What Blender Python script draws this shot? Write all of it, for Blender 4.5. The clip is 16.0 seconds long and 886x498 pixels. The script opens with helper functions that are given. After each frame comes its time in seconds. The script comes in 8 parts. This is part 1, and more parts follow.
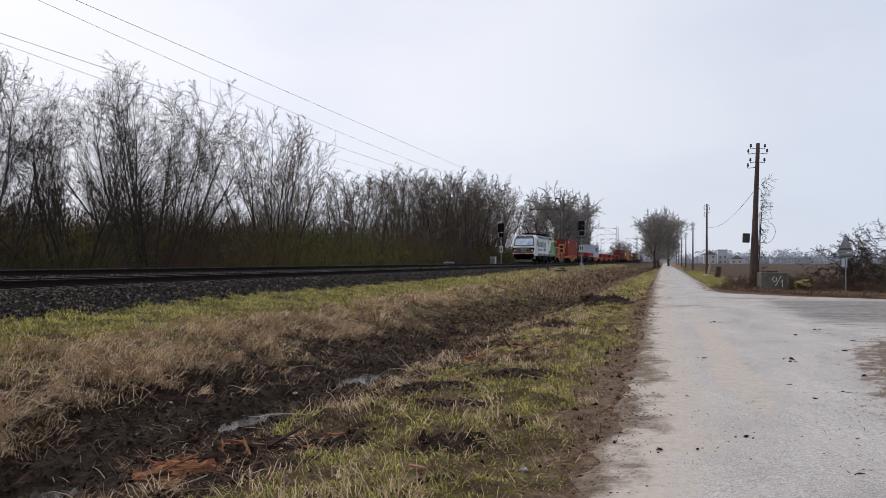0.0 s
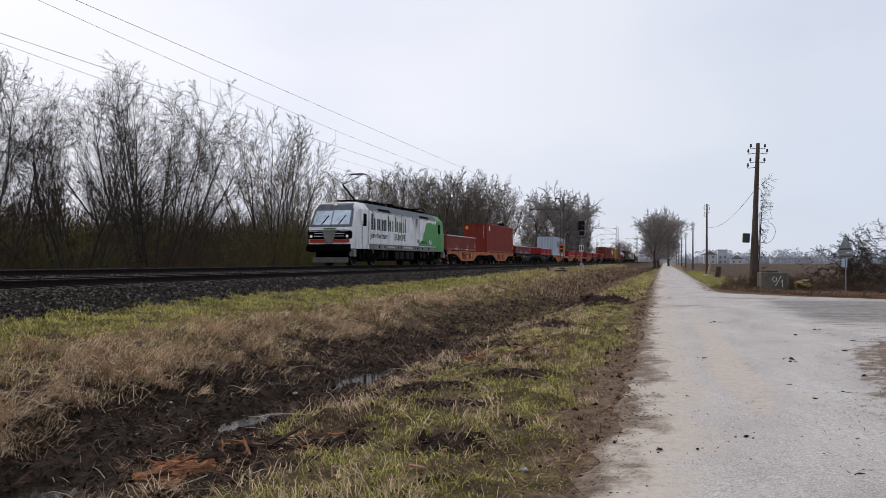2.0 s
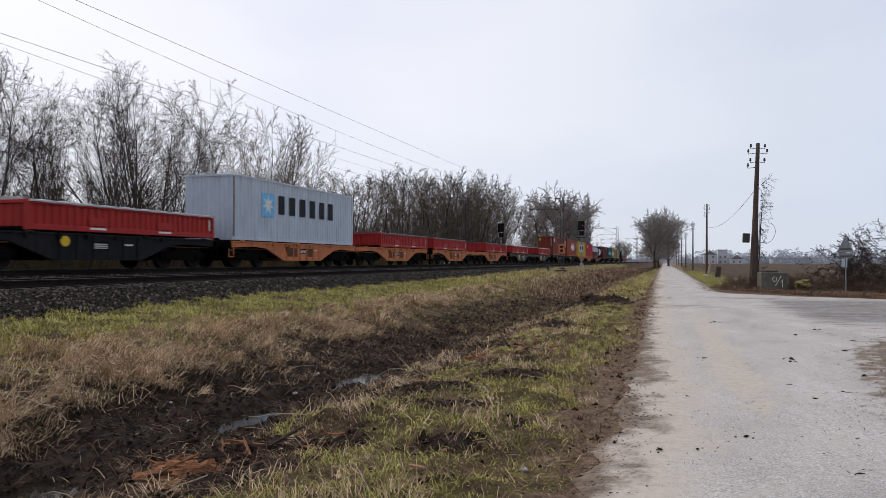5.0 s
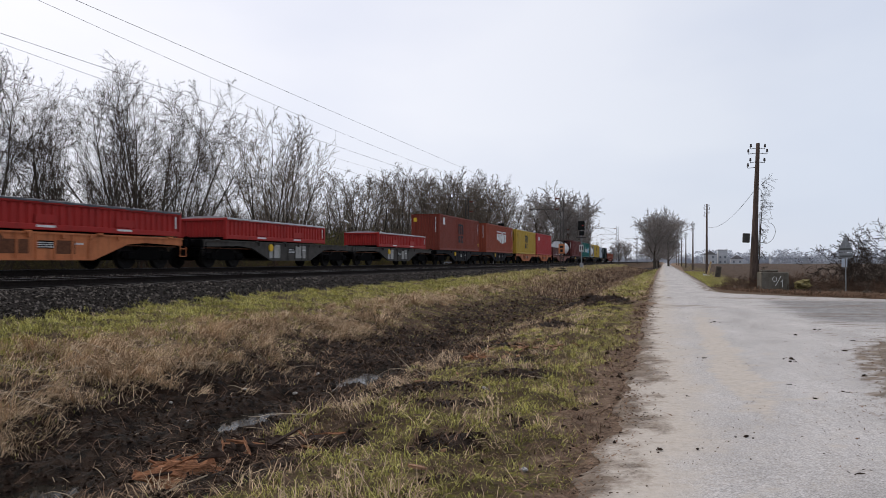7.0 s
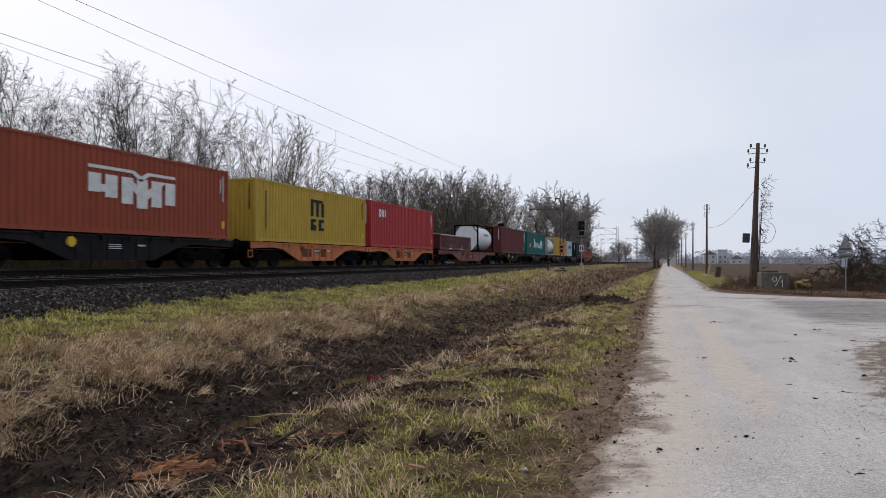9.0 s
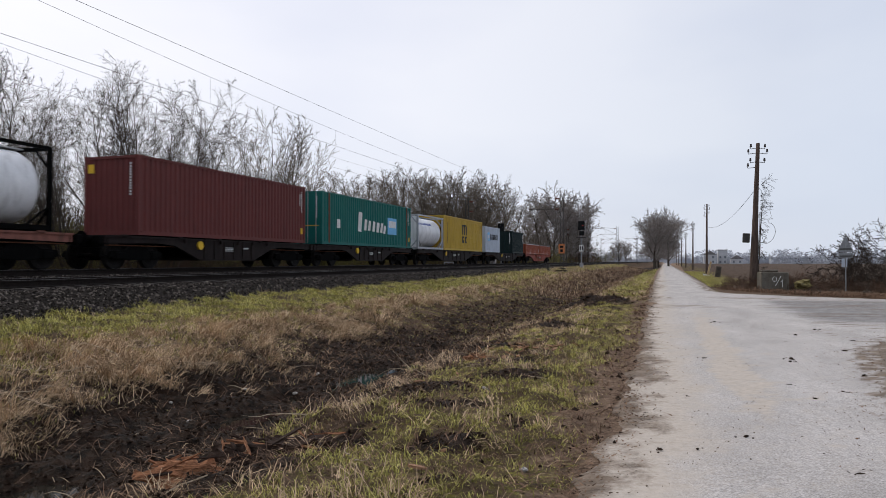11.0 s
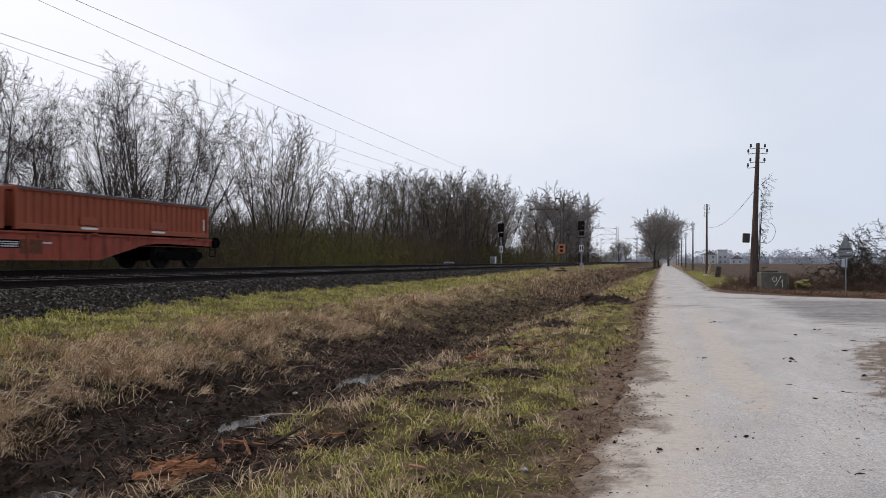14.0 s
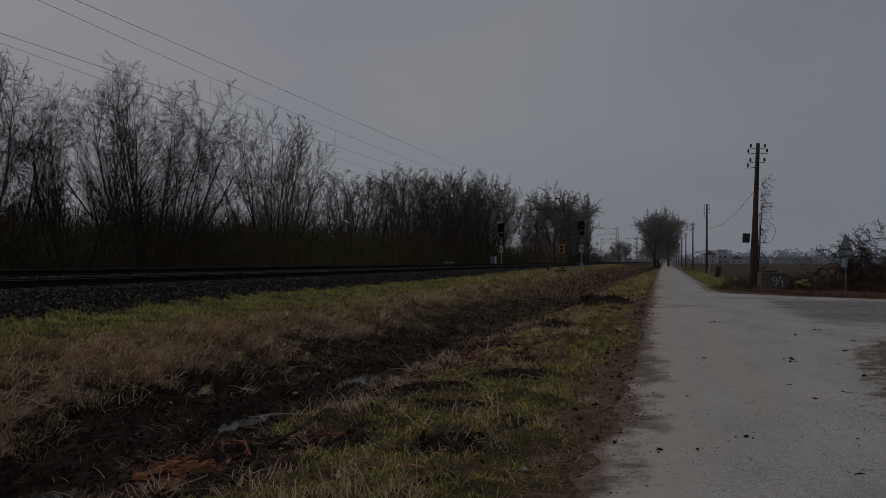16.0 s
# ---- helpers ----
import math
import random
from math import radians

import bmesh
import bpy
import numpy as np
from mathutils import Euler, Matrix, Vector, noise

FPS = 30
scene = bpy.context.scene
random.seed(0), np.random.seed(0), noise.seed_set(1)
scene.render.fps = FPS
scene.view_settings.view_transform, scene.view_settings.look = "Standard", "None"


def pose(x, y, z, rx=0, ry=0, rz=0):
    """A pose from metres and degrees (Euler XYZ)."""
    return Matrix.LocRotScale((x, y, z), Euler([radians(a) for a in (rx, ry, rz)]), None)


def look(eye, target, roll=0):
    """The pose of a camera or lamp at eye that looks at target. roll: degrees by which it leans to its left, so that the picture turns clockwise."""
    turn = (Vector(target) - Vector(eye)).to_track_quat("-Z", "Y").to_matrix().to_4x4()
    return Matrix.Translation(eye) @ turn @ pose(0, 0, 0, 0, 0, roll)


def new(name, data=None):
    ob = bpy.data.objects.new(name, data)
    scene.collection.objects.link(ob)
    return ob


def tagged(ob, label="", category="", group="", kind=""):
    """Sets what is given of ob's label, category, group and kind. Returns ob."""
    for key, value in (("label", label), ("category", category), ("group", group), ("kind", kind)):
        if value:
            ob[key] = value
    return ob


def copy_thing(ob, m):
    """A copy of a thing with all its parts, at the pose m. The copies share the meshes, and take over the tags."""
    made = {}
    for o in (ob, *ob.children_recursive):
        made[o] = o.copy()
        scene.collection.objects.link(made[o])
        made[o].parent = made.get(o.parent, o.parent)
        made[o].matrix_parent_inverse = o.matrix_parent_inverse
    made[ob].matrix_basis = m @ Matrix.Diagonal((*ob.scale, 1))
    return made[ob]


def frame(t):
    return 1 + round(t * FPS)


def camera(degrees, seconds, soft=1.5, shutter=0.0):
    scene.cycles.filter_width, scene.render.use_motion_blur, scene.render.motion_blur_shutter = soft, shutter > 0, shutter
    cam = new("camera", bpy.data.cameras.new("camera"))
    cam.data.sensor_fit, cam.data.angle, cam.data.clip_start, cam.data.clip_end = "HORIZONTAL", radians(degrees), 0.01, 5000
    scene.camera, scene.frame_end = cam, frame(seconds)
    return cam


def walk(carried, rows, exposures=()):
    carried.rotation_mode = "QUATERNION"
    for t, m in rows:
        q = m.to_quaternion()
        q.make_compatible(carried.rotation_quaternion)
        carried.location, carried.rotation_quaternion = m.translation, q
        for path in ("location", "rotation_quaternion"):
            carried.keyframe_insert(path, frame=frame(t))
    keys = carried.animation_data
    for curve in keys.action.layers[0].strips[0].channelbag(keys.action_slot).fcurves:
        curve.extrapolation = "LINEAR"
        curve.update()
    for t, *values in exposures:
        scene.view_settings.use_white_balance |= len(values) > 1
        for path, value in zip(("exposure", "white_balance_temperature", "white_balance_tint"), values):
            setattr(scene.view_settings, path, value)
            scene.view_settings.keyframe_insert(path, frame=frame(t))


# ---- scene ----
# ---- camera ----
cam = camera(62.73, 16.0, soft=0.82, shutter=0.12)
EYE = pose(0, 0, 1.6, 90.964, 0, 17.886)
walk(cam, [(0, EYE), (16, EYE)],
     exposures=[(0, 0.0), (14.8, 0.0), (15.0, -0.14), (15.2, -0.3), (15.4, -0.65), (15.6, -1.05), (15.8, -1.5), (16.0, -2.02)])

# ---- sky and light ----
world = bpy.data.worlds.new("overcast")
scene.world = world
world.use_nodes = True
wn, wl = world.node_tree.nodes, world.node_tree.links
wn.clear()
w_out = wn.new("ShaderNodeOutputWorld")
w_mix = wn.new("ShaderNodeMixShader")
w_sky = wn.new("ShaderNodeTexSky")
w_sky.sky_type = "NISHITA"
w_sky.sun_disc = False
w_sky.sun_elevation = radians(32)
w_sky.sun_rotation = radians(-62)
w_b1 = wn.new("ShaderNodeBackground")
w_b1.inputs["Strength"].default_value = 0.1
w_b2 = wn.new("ShaderNodeBackground")
w_b2.inputs["Strength"].default_value = 1.0
w_tc = wn.new("ShaderNodeTexCoord")
w_map = wn.new("ShaderNodeMapping")
w_map.inputs["Scale"].default_value = (1.0, 1.0, 2.6)
w_noise = wn.new("ShaderNodeTexNoise")
w_noise.inputs["Scale"].default_value = 1.7
w_noise.inputs["Detail"].default_value = 4.0
w_noise.inputs["Roughness"].default_value = 0.45
w_ramp = wn.new("ShaderNodeValToRGB")
w_ramp.color_ramp.elements[0].position = 0.30
w_ramp.color_ramp.elements[0].color = (0.64, 0.7, 0.86, 1)
w_ramp.color_ramp.elements[1].position = 0.68
w_ramp.color_ramp.elements[1].color = (0.83, 0.868, 0.965, 1)
wl.new(w_tc.outputs["Generated"], w_map.inputs["Vector"])
wl.new(w_map.outputs["Vector"], w_noise.inputs["Vector"])
wl.new(w_noise.outputs["Fac"], w_ramp.inputs["Fac"])
# the cloud is thinner, and so brighter, towards the veiled sun
w_dot = wn.new("ShaderNodeVectorMath")
w_dot.operation = "DOT_PRODUCT"
w_dot.inputs[1].default_value = (-0.74, 0.42, 0.52)
wl.new(w_tc.outputs["Generated"], w_dot.inputs[0])
w_rng = wn.new("ShaderNodeMapRange")
w_rng.inputs["From Min"].default_value, w_rng.inputs["From Max"].default_value = 0.45, 0.95
w_rng.inputs["To Min"].default_value, w_rng.inputs["To Max"].default_value = 0.95, 1.16
wl.new(w_dot.outputs["Value"], w_rng.inputs["Value"])
wl.new(w_rng.outputs["Result"], w_b2.inputs["Strength"])
w_tint = wn.new("ShaderNodeMix")
w_tint.data_type = "RGBA"
w_tint.inputs[6].default_value = (0.98, 1.0, 1.02, 1)
w_tint.inputs[7].default_value = (1.07, 1.015, 0.97, 1)
w_far = wn.new("ShaderNodeMapRange")
w_far.inputs["From Min"].default_value, w_far.inputs["From Max"].default_value = 0.3, 0.9
wl.new(w_dot.outputs["Value"], w_far.inputs["Value"])
wl.new(w_far.outputs["Result"], w_tint.inputs["Factor"])
w_mul = wn.new("ShaderNodeMix")
w_mul.data_type, w_mul.blend_type = "RGBA", "MULTIPLY"
w_mul.inputs["Factor"].default_value = 1.0
wl.new(w_ramp.outputs["Color"], w_mul.inputs[6])
wl.new(w_tint.outputs[2], w_mul.inputs[7])
wl.new(w_mul.outputs[2], w_b2.inputs["Color"])
wl.new(w_sky.outputs["Color"], w_b1.inputs["Color"])
w_mix.inputs[0].default_value = 0.88
wl.new(w_b1.outputs[0], w_mix.inputs[1])
wl.new(w_b2.outputs[0], w_mix.inputs[2])
wl.new(w_mix.outputs[0], w_out.inputs["Surface"])

sun_data = bpy.data.lights.new("sun", "SUN")
sun_data.energy = 1.5
sun_data.angle = radians(40)
sun_data.color = (1.0, 0.93, 0.83)
sun = new("sun", sun_data)
sun.matrix_world = look((-60, 40, 60), (0, 20, 0))


# ---- materials ----
def mat(name, col, col2=None, rough=0.7, metal=0.0, scale=6.0, fine=60.0, bump=0.2, dirt=None, dirt_amount=0.5, stretch=(1, 1, 1), spec=0.15, var=0.0):
    """Two noise scales between col and col2, optional dirt streaks, bump from the fine noise."""
    m = bpy.data.materials.new(name)
    m.use_nodes = True
    n, l = m.node_tree.nodes, m.node_tree.links
    b = n["Principled BSDF"]
    col2 = col2 or tuple(c * 0.75 for c in col)
    tc = n.new("ShaderNodeTexCoord")
    mp = n.new("ShaderNodeMapping")
    mp.inputs["Scale"].default_value = stretch
    l.new(tc.outputs["Object"], mp.inputs["Vector"])
    big, small = n.new("ShaderNodeTexNoise"), n.new("ShaderNodeTexNoise")
    big.inputs["Scale"].default_value, big.inputs["Detail"].default_value = scale, 5
    small.inputs["Scale"].default_value, small.inputs["Detail"].default_value = fine, 3
    for t in (big, small):
        l.new(mp.outputs["Vector"], t.inputs["Vector"])
    add = n.new("ShaderNodeMath")
    add.operation = "MULTIPLY_ADD"
    add.inputs[1].default_value = 0.45
    l.new(small.outputs["Fac"], add.inputs[0])
    half = n.new("ShaderNodeMath")
    half.operation = "MULTIPLY"
    half.inputs[1].default_value = 0.55
    l.new(big.outputs["Fac"], half.inputs[0])
    l.new(half.outputs[0], add.inputs[2])
    ramp = n.new("ShaderNodeValToRGB")
    ramp.color_ramp.elements[0].position, ramp.color_ramp.elements[0].color = 0.36, (*col2, 1)
    ramp.color_ramp.elements[1].position, ramp.color_ramp.elements[1].color = 0.62, (*col, 1)
    l.new(add.outputs[0], ramp.inputs["Fac"])
    out = ramp.outputs["Color"]
    if dirt:
        st = n.new("ShaderNodeTexNoise")
        st.inputs["Scale"].default_value, st.inputs["Detail"].default_value = 1.4, 6
        mp2 = n.new("ShaderNodeMapping")
        mp2.inputs["Scale"].default_value = (3.0, 3.0, 0.45)
        l.new(tc.outputs["Object"], mp2.inputs["Vector"])
        l.new(mp2.outputs["Vector"], st.inputs["Vector"])
        r2 = n.new("ShaderNodeValToRGB")
        r2.color_ramp.elements[0].position, r2.color_ramp.elements[1].position = 0.48, 0.72
        l.new(st.outputs["Fac"], r2.inputs["Fac"])
        k = n.new("ShaderNodeMath")
        k.operation = "MULTIPLY"
        k.inputs[1].default_value = dirt_amount
        l.new(r2.outputs["Color"], k.inputs[0])
        mx = n.new("ShaderNodeMix")
        mx.data_type = "RGBA"
        l.new(k.outputs[0], mx.inputs["Factor"])
        l.new(out, mx.inputs[6])
        mx.inputs[7].default_value = (*dirt, 1)
        out = mx.outputs[2]
    if var:
        oi = n.new("ShaderNodeObjectInfo")
        hs = n.new("ShaderNodeHueSaturation")
        mr = n.new("ShaderNodeMapRange")
        mr.inputs["To Min"].default_value, mr.inputs["To Max"].default_value = 1 - var, 1 + var
        l.new(oi.outputs["Random"], mr.inputs["Value"])
        l.new(mr.outputs["Result"], hs.inputs["Value"])
        l.new(out, hs.inputs["Color"])
        out = hs.outputs["Color"]
    l.new(out, b.inputs["Base Color"])
    b.inputs["Roughness"].default_value = rough
    b.inputs["Metallic"].default_value = metal
    b.inputs["Specular IOR Level"].default_value = spec
    if bump:
        bp = n.new("ShaderNodeBump")
        bp.inputs["Strength"].default_value, bp.inputs["Distance"].default_value = bump, 0.02
        l.new(add.outputs[0], bp.inputs["Height"])
        l.new(bp.outputs["Normal"], b.inputs["Normal"])
    return m


def glow(name, col, strength):
    m = bpy.data.materials.new(name)
    m.use_nodes = True
    b = m.node_tree.nodes["Principled BSDF"]
    b.inputs["Base Color"].default_value = (*col, 1)
    b.inputs["Emission Color"].default_value = (*col, 1)
    b.inputs["Emission Strength"].default_value = strength
    return m


GRIME = (0.025, 0.02, 0.017)
# steel darkened all over to include the shade below the rail heads
M_STEEL = mat("rail_steel_shaded", (0.022, 0.017, 0.015), (0.01, 0.008, 0.007), 0.8, 0.0, 12, spec=0.05)
M_SHINE = mat("rail_running_face", (0.2, 0.19, 0.19), (0.1, 0.095, 0.09), 0.4, 0.5, 3, stretch=(1, 0.1, 1))
M_BALLAST = mat("ballast", (0.035, 0.029, 0.025), (0.011, 0.009, 0.008), 0.95, 0, 16, 45, 1.0, spec=0.05)
M_STONE = mat("ballast_stone", (0.15, 0.142, 0.138), (0.055, 0.05, 0.05), 0.9, 0, 1.5, 9, 0.3, spec=0.2)
M_SLEEPER = mat("sleeper_concrete", (0.06, 0.053, 0.048), (0.03, 0.026, 0.023), 0.95, 0, 5, 40, spec=0.05)
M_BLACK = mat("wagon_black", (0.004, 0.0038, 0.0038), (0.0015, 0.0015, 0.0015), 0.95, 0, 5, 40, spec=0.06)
M_WHEEL = mat("wheel_steel", (0.014, 0.012, 0.011), (0.006, 0.005, 0.005), 0.7, 0.0, 6, spec=0.1)
M_ORANGE = mat("wagon_orange", (0.56, 0.195, 0.08), (0.42, 0.135, 0.055), 0.65, 0, 2.5, 30, 0.1, GRIME, 0.4)
M_REDWAGON = mat("wagon_red", (0.33, 0.075, 0.045), (0.22, 0.05, 0.035), 0.65, 0, 2.5, 30, 0.1, GRIME, 0.55)
M_PINK = mat("wagon_faded_red", (0.25, 0.1, 0.075), (0.17, 0.07, 0.055), 0.7, 0, 2.5, 30, 0.1, GRIME, 0.6)
M_DARKWAGON = mat("wagon_dark_grey", (0.011, 0.011, 0.013), (0.005, 0.005, 0.006), 0.7, 0, 2.5, 30, 0.1, GRIME, 0.5)
M_PALEPANEL = mat("wagon_pale_panel", (0.42, 0.41, 0.39), (0.28, 0.27, 0.25), 0.7, 0, 3, 30, 0.1, GRIME, 0.6)
M_GREYWAGON = mat("wagon_sooty_grey", (0.075, 0.068, 0.06), (0.04, 0.036, 0.032), 0.65, 0, 2.5, 30, 0.1, GRIME, 0.55)
M_BROWNWAGON = mat("wagon_dark_brown", (0.016, 0.009, 0.008), (0.007, 0.0045, 0.004), 0.7, 0, 2.5, 30, 0.1, GRIME, 0.5)
M_RUST = mat("rust", (0.16, 0.065, 0.035), (0.08, 0.035, 0.02), 0.85, 0, 9, 50)
M_WHITEP = mat("white_lettering", (0.72, 0.72, 0.7), (0.55, 0.55, 0.53), 0.6, 0, 4, 30, 0)
M_YELLOWP = mat("yellow_label", (0.72, 0.45, 0.04), (0.6, 0.36, 0.03), 0.6, 0, 4, 30, 0)
M_BLACKP = mat("black_lettering", (0.012, 0.014, 0.02), (0.008, 0.009, 0.012), 0.6, 0, 4, 30, 0)
M_TARP = mat("tarpaulin_pale", (0.4, 0.4, 0.4), (0.26, 0.26, 0.27), 0.6, 0, 3, 25, 0.4)
M_TARPDARK = mat("tarpaulin_dark", (0.1, 0.1, 0.115), (0.06, 0.06, 0.07), 0.6, 0, 3, 25, 0.4)


# ---- mesh helpers ----
def part(name, bm, material, parent, label="", at=None, smooth=False):
    """Link a bmesh (or a mesh already made) as one object under parent."""
    if isinstance(bm, bmesh.types.BMesh):
        me = bpy.data.meshes.new(name)
        bm.normal_update()
        bm.to_mesh(me)
        bm.free()
        me.materials.append(material)
        if smooth:
            me.polygons.foreach_set("use_smooth", [True] * len(me.polygons))
    else:
        me = bm
    ob = new(name, me)
    if parent:
        ob.parent = parent
    if at:
        ob.matrix_basis = at if isinstance(at, Matrix) else Matrix.Translation(at)
    if label:
        tagged(ob, label)
    return ob


def raw_mesh(name, verts, faces, material, smooth=False):
    me = bpy.data.meshes.new(name)
    me.from_pydata(verts, [], faces)
    me.materials.append(material)
    if smooth:
        me.polygons.foreach_set("use_smooth", [True] * len(me.polygons))
    me.update()
    return me


def box(bm, x0, x1, y0, y1, z0, z1, bevel=0.0):
    r = bmesh.ops.create_cube(bm, size=1.0)
    bmesh.ops.scale(bm, vec=(x1 - x0, y1 - y0, z1 - z0), verts=r["verts"])
    bmesh.ops.translate(bm, vec=((x0 + x1) / 2, (y0 + y1) / 2, (z0 + z1) / 2), verts=r["verts"])
    if bevel:
        edges = list({e for v in r["verts"] for e in v.link_edges})
        bmesh.ops.bevel(bm, geom=edges, offset=bevel, segments=1, affect="EDGES")
    return bm


def boxes(*dims, bevel=0.0):
    bm = bmesh.new()
    for d in dims:
        box(bm, *d, bevel=bevel)
    return bm


def rod(bm, a, b, r0, r1=None, n=8, caps=True):
    """A tapered round bar from a to b."""
    a, b = Vector(a), Vector(b)
    r1 = r0 if r1 is None else r1
    q = (b - a).to_track_quat("Z", "Y")
    m = Matrix.Translation((a + b) / 2) @ q.to_matrix().to_4x4()
    bmesh.ops.create_cone(bm, cap_ends=caps, segments=n, radius1=r0, radius2=max(r1, 1e-4), depth=(b - a).length, matrix=m)
    return bm


def rods(r, *pairs, n=6):
    bm = bmesh.new()
    for a, b in pairs:
        rod(bm, a, b, r, n=n)
    return bm


def prism(bm, outline, axis, c0, c1):
    """Extrude a 2D outline along an axis: 'x' takes (y, z), 'y' takes (x, z), 'z' takes (x, y)."""
    def p(u, v, c):
        return {"x": (c, u, v), "y": (u, c, v), "z": (u, v, c)}[axis]
    lo = [bm.verts.new(p(u, v, c0)) for u, v in outline]
    hi = [bm.verts.new(p(u, v, c1)) for u, v in outline]
    n = len(outline)
    fs = [bm.faces.new(lo), bm.faces.new(hi)]
    for i in range(n):
        fs.append(bm.faces.new((lo[i], lo[(i + 1) % n], hi[(i + 1) % n], hi[i])))
    bmesh.ops.recalc_face_normals(bm, faces=fs)
    return bm


def smoothstep(a, b, x):
    t = np.clip((x - a) / (b - a), 0, 1)
    return t * t * (3 - 2 * t)


def fbm(x, y, s, seed=0):
    """Cheap smooth noise for arrays, roughly -1 to 1."""
    rng = np.random.RandomState(seed)
    out = np.zeros(np.broadcast(x, y).shape)
    amp, tot = 1.0, 0.0
    for o in range(5):
        for k in range(3):
            a, ph, k2 = rng.uniform(0, math.pi), rng.uniform(0, 6.28), rng.uniform(0.7, 1.35)
            w = np.sin((x * math.cos(a) + y * math.sin(a)) * s * k2 * 2.1 + ph + 1.3 * np.sin((y * math.cos(a) - x * math.sin(a)) * s * 1.3 * k2 + ph * 2))
            out += amp * w / 3
        tot += amp
        amp *= 0.6
        s *= 1.9
    return out / tot * 1.8


# ---- ground ----
XT, ZR = -19.49, 1.33        # far track: centre and rail top
XN, ZN = -15.45, 1.15        # near track
PX = [-900, -200, -60, -34, -27, -23.8, -22.5, -17.4, -13.3, -12.5, -10.2, -8.3, -6.9, -5.9, -4.8, -3.5, -2.2, -1.0, 3.0, 4.5, 7.0, 12, 60, 900]
PZ = [-0.6, -0.4, -0.35, -0.3, -0.1, 0.35, 0.6, 0.6, 0.6, 0.55, 0.16, -0.27, -0.6, -0.72, -0.52, -0.14, -0.05, -0.03, -0.03, -0.05, -0.1, -0.15, -0.2, -0.4]
PUDDLES = [(-5.81, 13.7, 0.55, 1.1), (-5.9, 9.3, 0.4, 0.6), (-6.05, 5.6, 0.3, 0.42), (-5.75, 12.2, 0.3, 0.5)]


def road_left(y):
    return np.interp(y, [-12, 5, 7.3, 12, 20, 37, 123, 400, 2000], [-0.75, -0.69, -0.6, -0.64, -0.84, -1.3, -2.98, -7.6, -34])


def road_right(y):
    return np.interp(y, [-12, 6, 9, 14, 17, 19.5, 21.5, 23, 30, 32.6, 34.8, 36.8, 38.5, 40, 42, 63, 123, 400, 2000],
                     [2.7, 2.5, 2.55, 3.3, 4.4, 7.0, 14, 40, 40, 14, 8.3, 5.0, 2.8, 2.1, 1.85, 1.66, 0.75, -3.9, -30])


def ground_z(x, y):
    x, y = np.asarray(x, float), np.asarray(y, float)
    z = np.interp(x, PX, PZ)
    toe = np.interp(y, [-20, 6, 11, 19, 30, 45, 75, 110], [0.3, 0.38, 0.44, 0.5, 0.52, 0.52, 0.74, 0.9])
    bank = smoothstep(-8.3, -12.6, x) * smoothstep(-23.8, -22.5, x)
    z = z + bank * (toe - 0.55)
    far = smoothstep(30, 75, y)
    ditch = smoothstep(-11, -8, x) * (1 - smoothstep(-4.6, -2.4, x))
    z = z + ditch * far * 0.22
    rough = np.where((x > -13.5) & (x < road_left(y) - 0.1), 1.0, 0.15)
    rough = np.where(x > 0, 0.12, rough) * smoothstep(0.0, 0.9, np.maximum(road_left(y) - x, np.where(x > 0, x - road_right(y), -1)) + 0.15)
    mud = smoothstep(-8.8, -7.6, x) * (1 - smoothstep(-4.4, -3.2, x))
    z = z + rough * (0.06 * fbm(x, y, 1.1, 3) + 0.042 * fbm(x, y, 3.4, 4) + mud * (0.075 * fbm(x, y, 2.6, 5) + 0.045 * fbm(x, y, 7.5, 8)))
    # earth bank across the verge and small heaps
    for cx, cy, rx, ry, h in ((-2.9, 28.8, 1.9, 0.8, 0.34), (-3.2, 19.0, 0.5, 0.5, 0.14), (-3.4, 7.0, 1.0, 0.45, 0.16), (-4.1, 6.2, 0.5, 0.5, 0.12), (-5.0, 24.0, 1.2, 1.4, 0.15), (-1.95, 6.3, 0.45, 0.35, 0.06), (-2.7, 7.7, 0.5, 0.3, 0.08), (-1.6, 8.5, 0.45, 0.3, 0.1), (-2.3, 10.4, 0.6, 0.4, 0.12), (-3.1, 9.3, 0.5, 0.35, 0.1), (-1.5, 5.0, 0.4, 0.25, 0.09), (-2.2, 15.5, 0.6, 0.5, 0.12), (-3.6, 14.6, 0.6, 0.5, 0.1)):
        d = ((x - cx) / rx) ** 2 + ((y - cy) / ry) ** 2
        z = z + h * np.exp(-d * 1.6) * (1 + 0.5 * fbm(x, y, 5.0, 11))
    for cx, cy, rx, ry in PUDDLES:
        d = ((x - cx) / rx) ** 2 + ((y - cy) / ry) ** 2
        z = z + (np.minimum(z, -0.86) - z) * np.clip(np.exp(-d * d * 0.6) * (1.5 + 0.4 * fbm(x, y, 4.0, 9)), 0, 1)
    # ploughed field beyond the side road
    field = (x > 5.5) & (y > 46)
    z = z + np.where(field, 0.06 * np.sin((x * 0.97 + y * 0.1) * 4.5) + 0.05 * fbm(x, y, 2.0, 21), 0) * smoothstep(300, 60, y)
    return z


def in_puddle(x, y):
    return np.any([((x - cx) / rx) ** 2 + ((y - cy) / ry) ** 2 < 0.9 for cx, cy, rx, ry in PUDDLES], axis=0)


def gz(x, y):
    return float(ground_z(np.array([x]), np.array([y]))[0])


def bank_foot(y):
    """Where the dry grass of the bank gives way to bare earth."""
    return np.interp(y, [4, 9, 14, 22, 45], [-7.2, -7.1, -7.1, -8.5, -9.6])


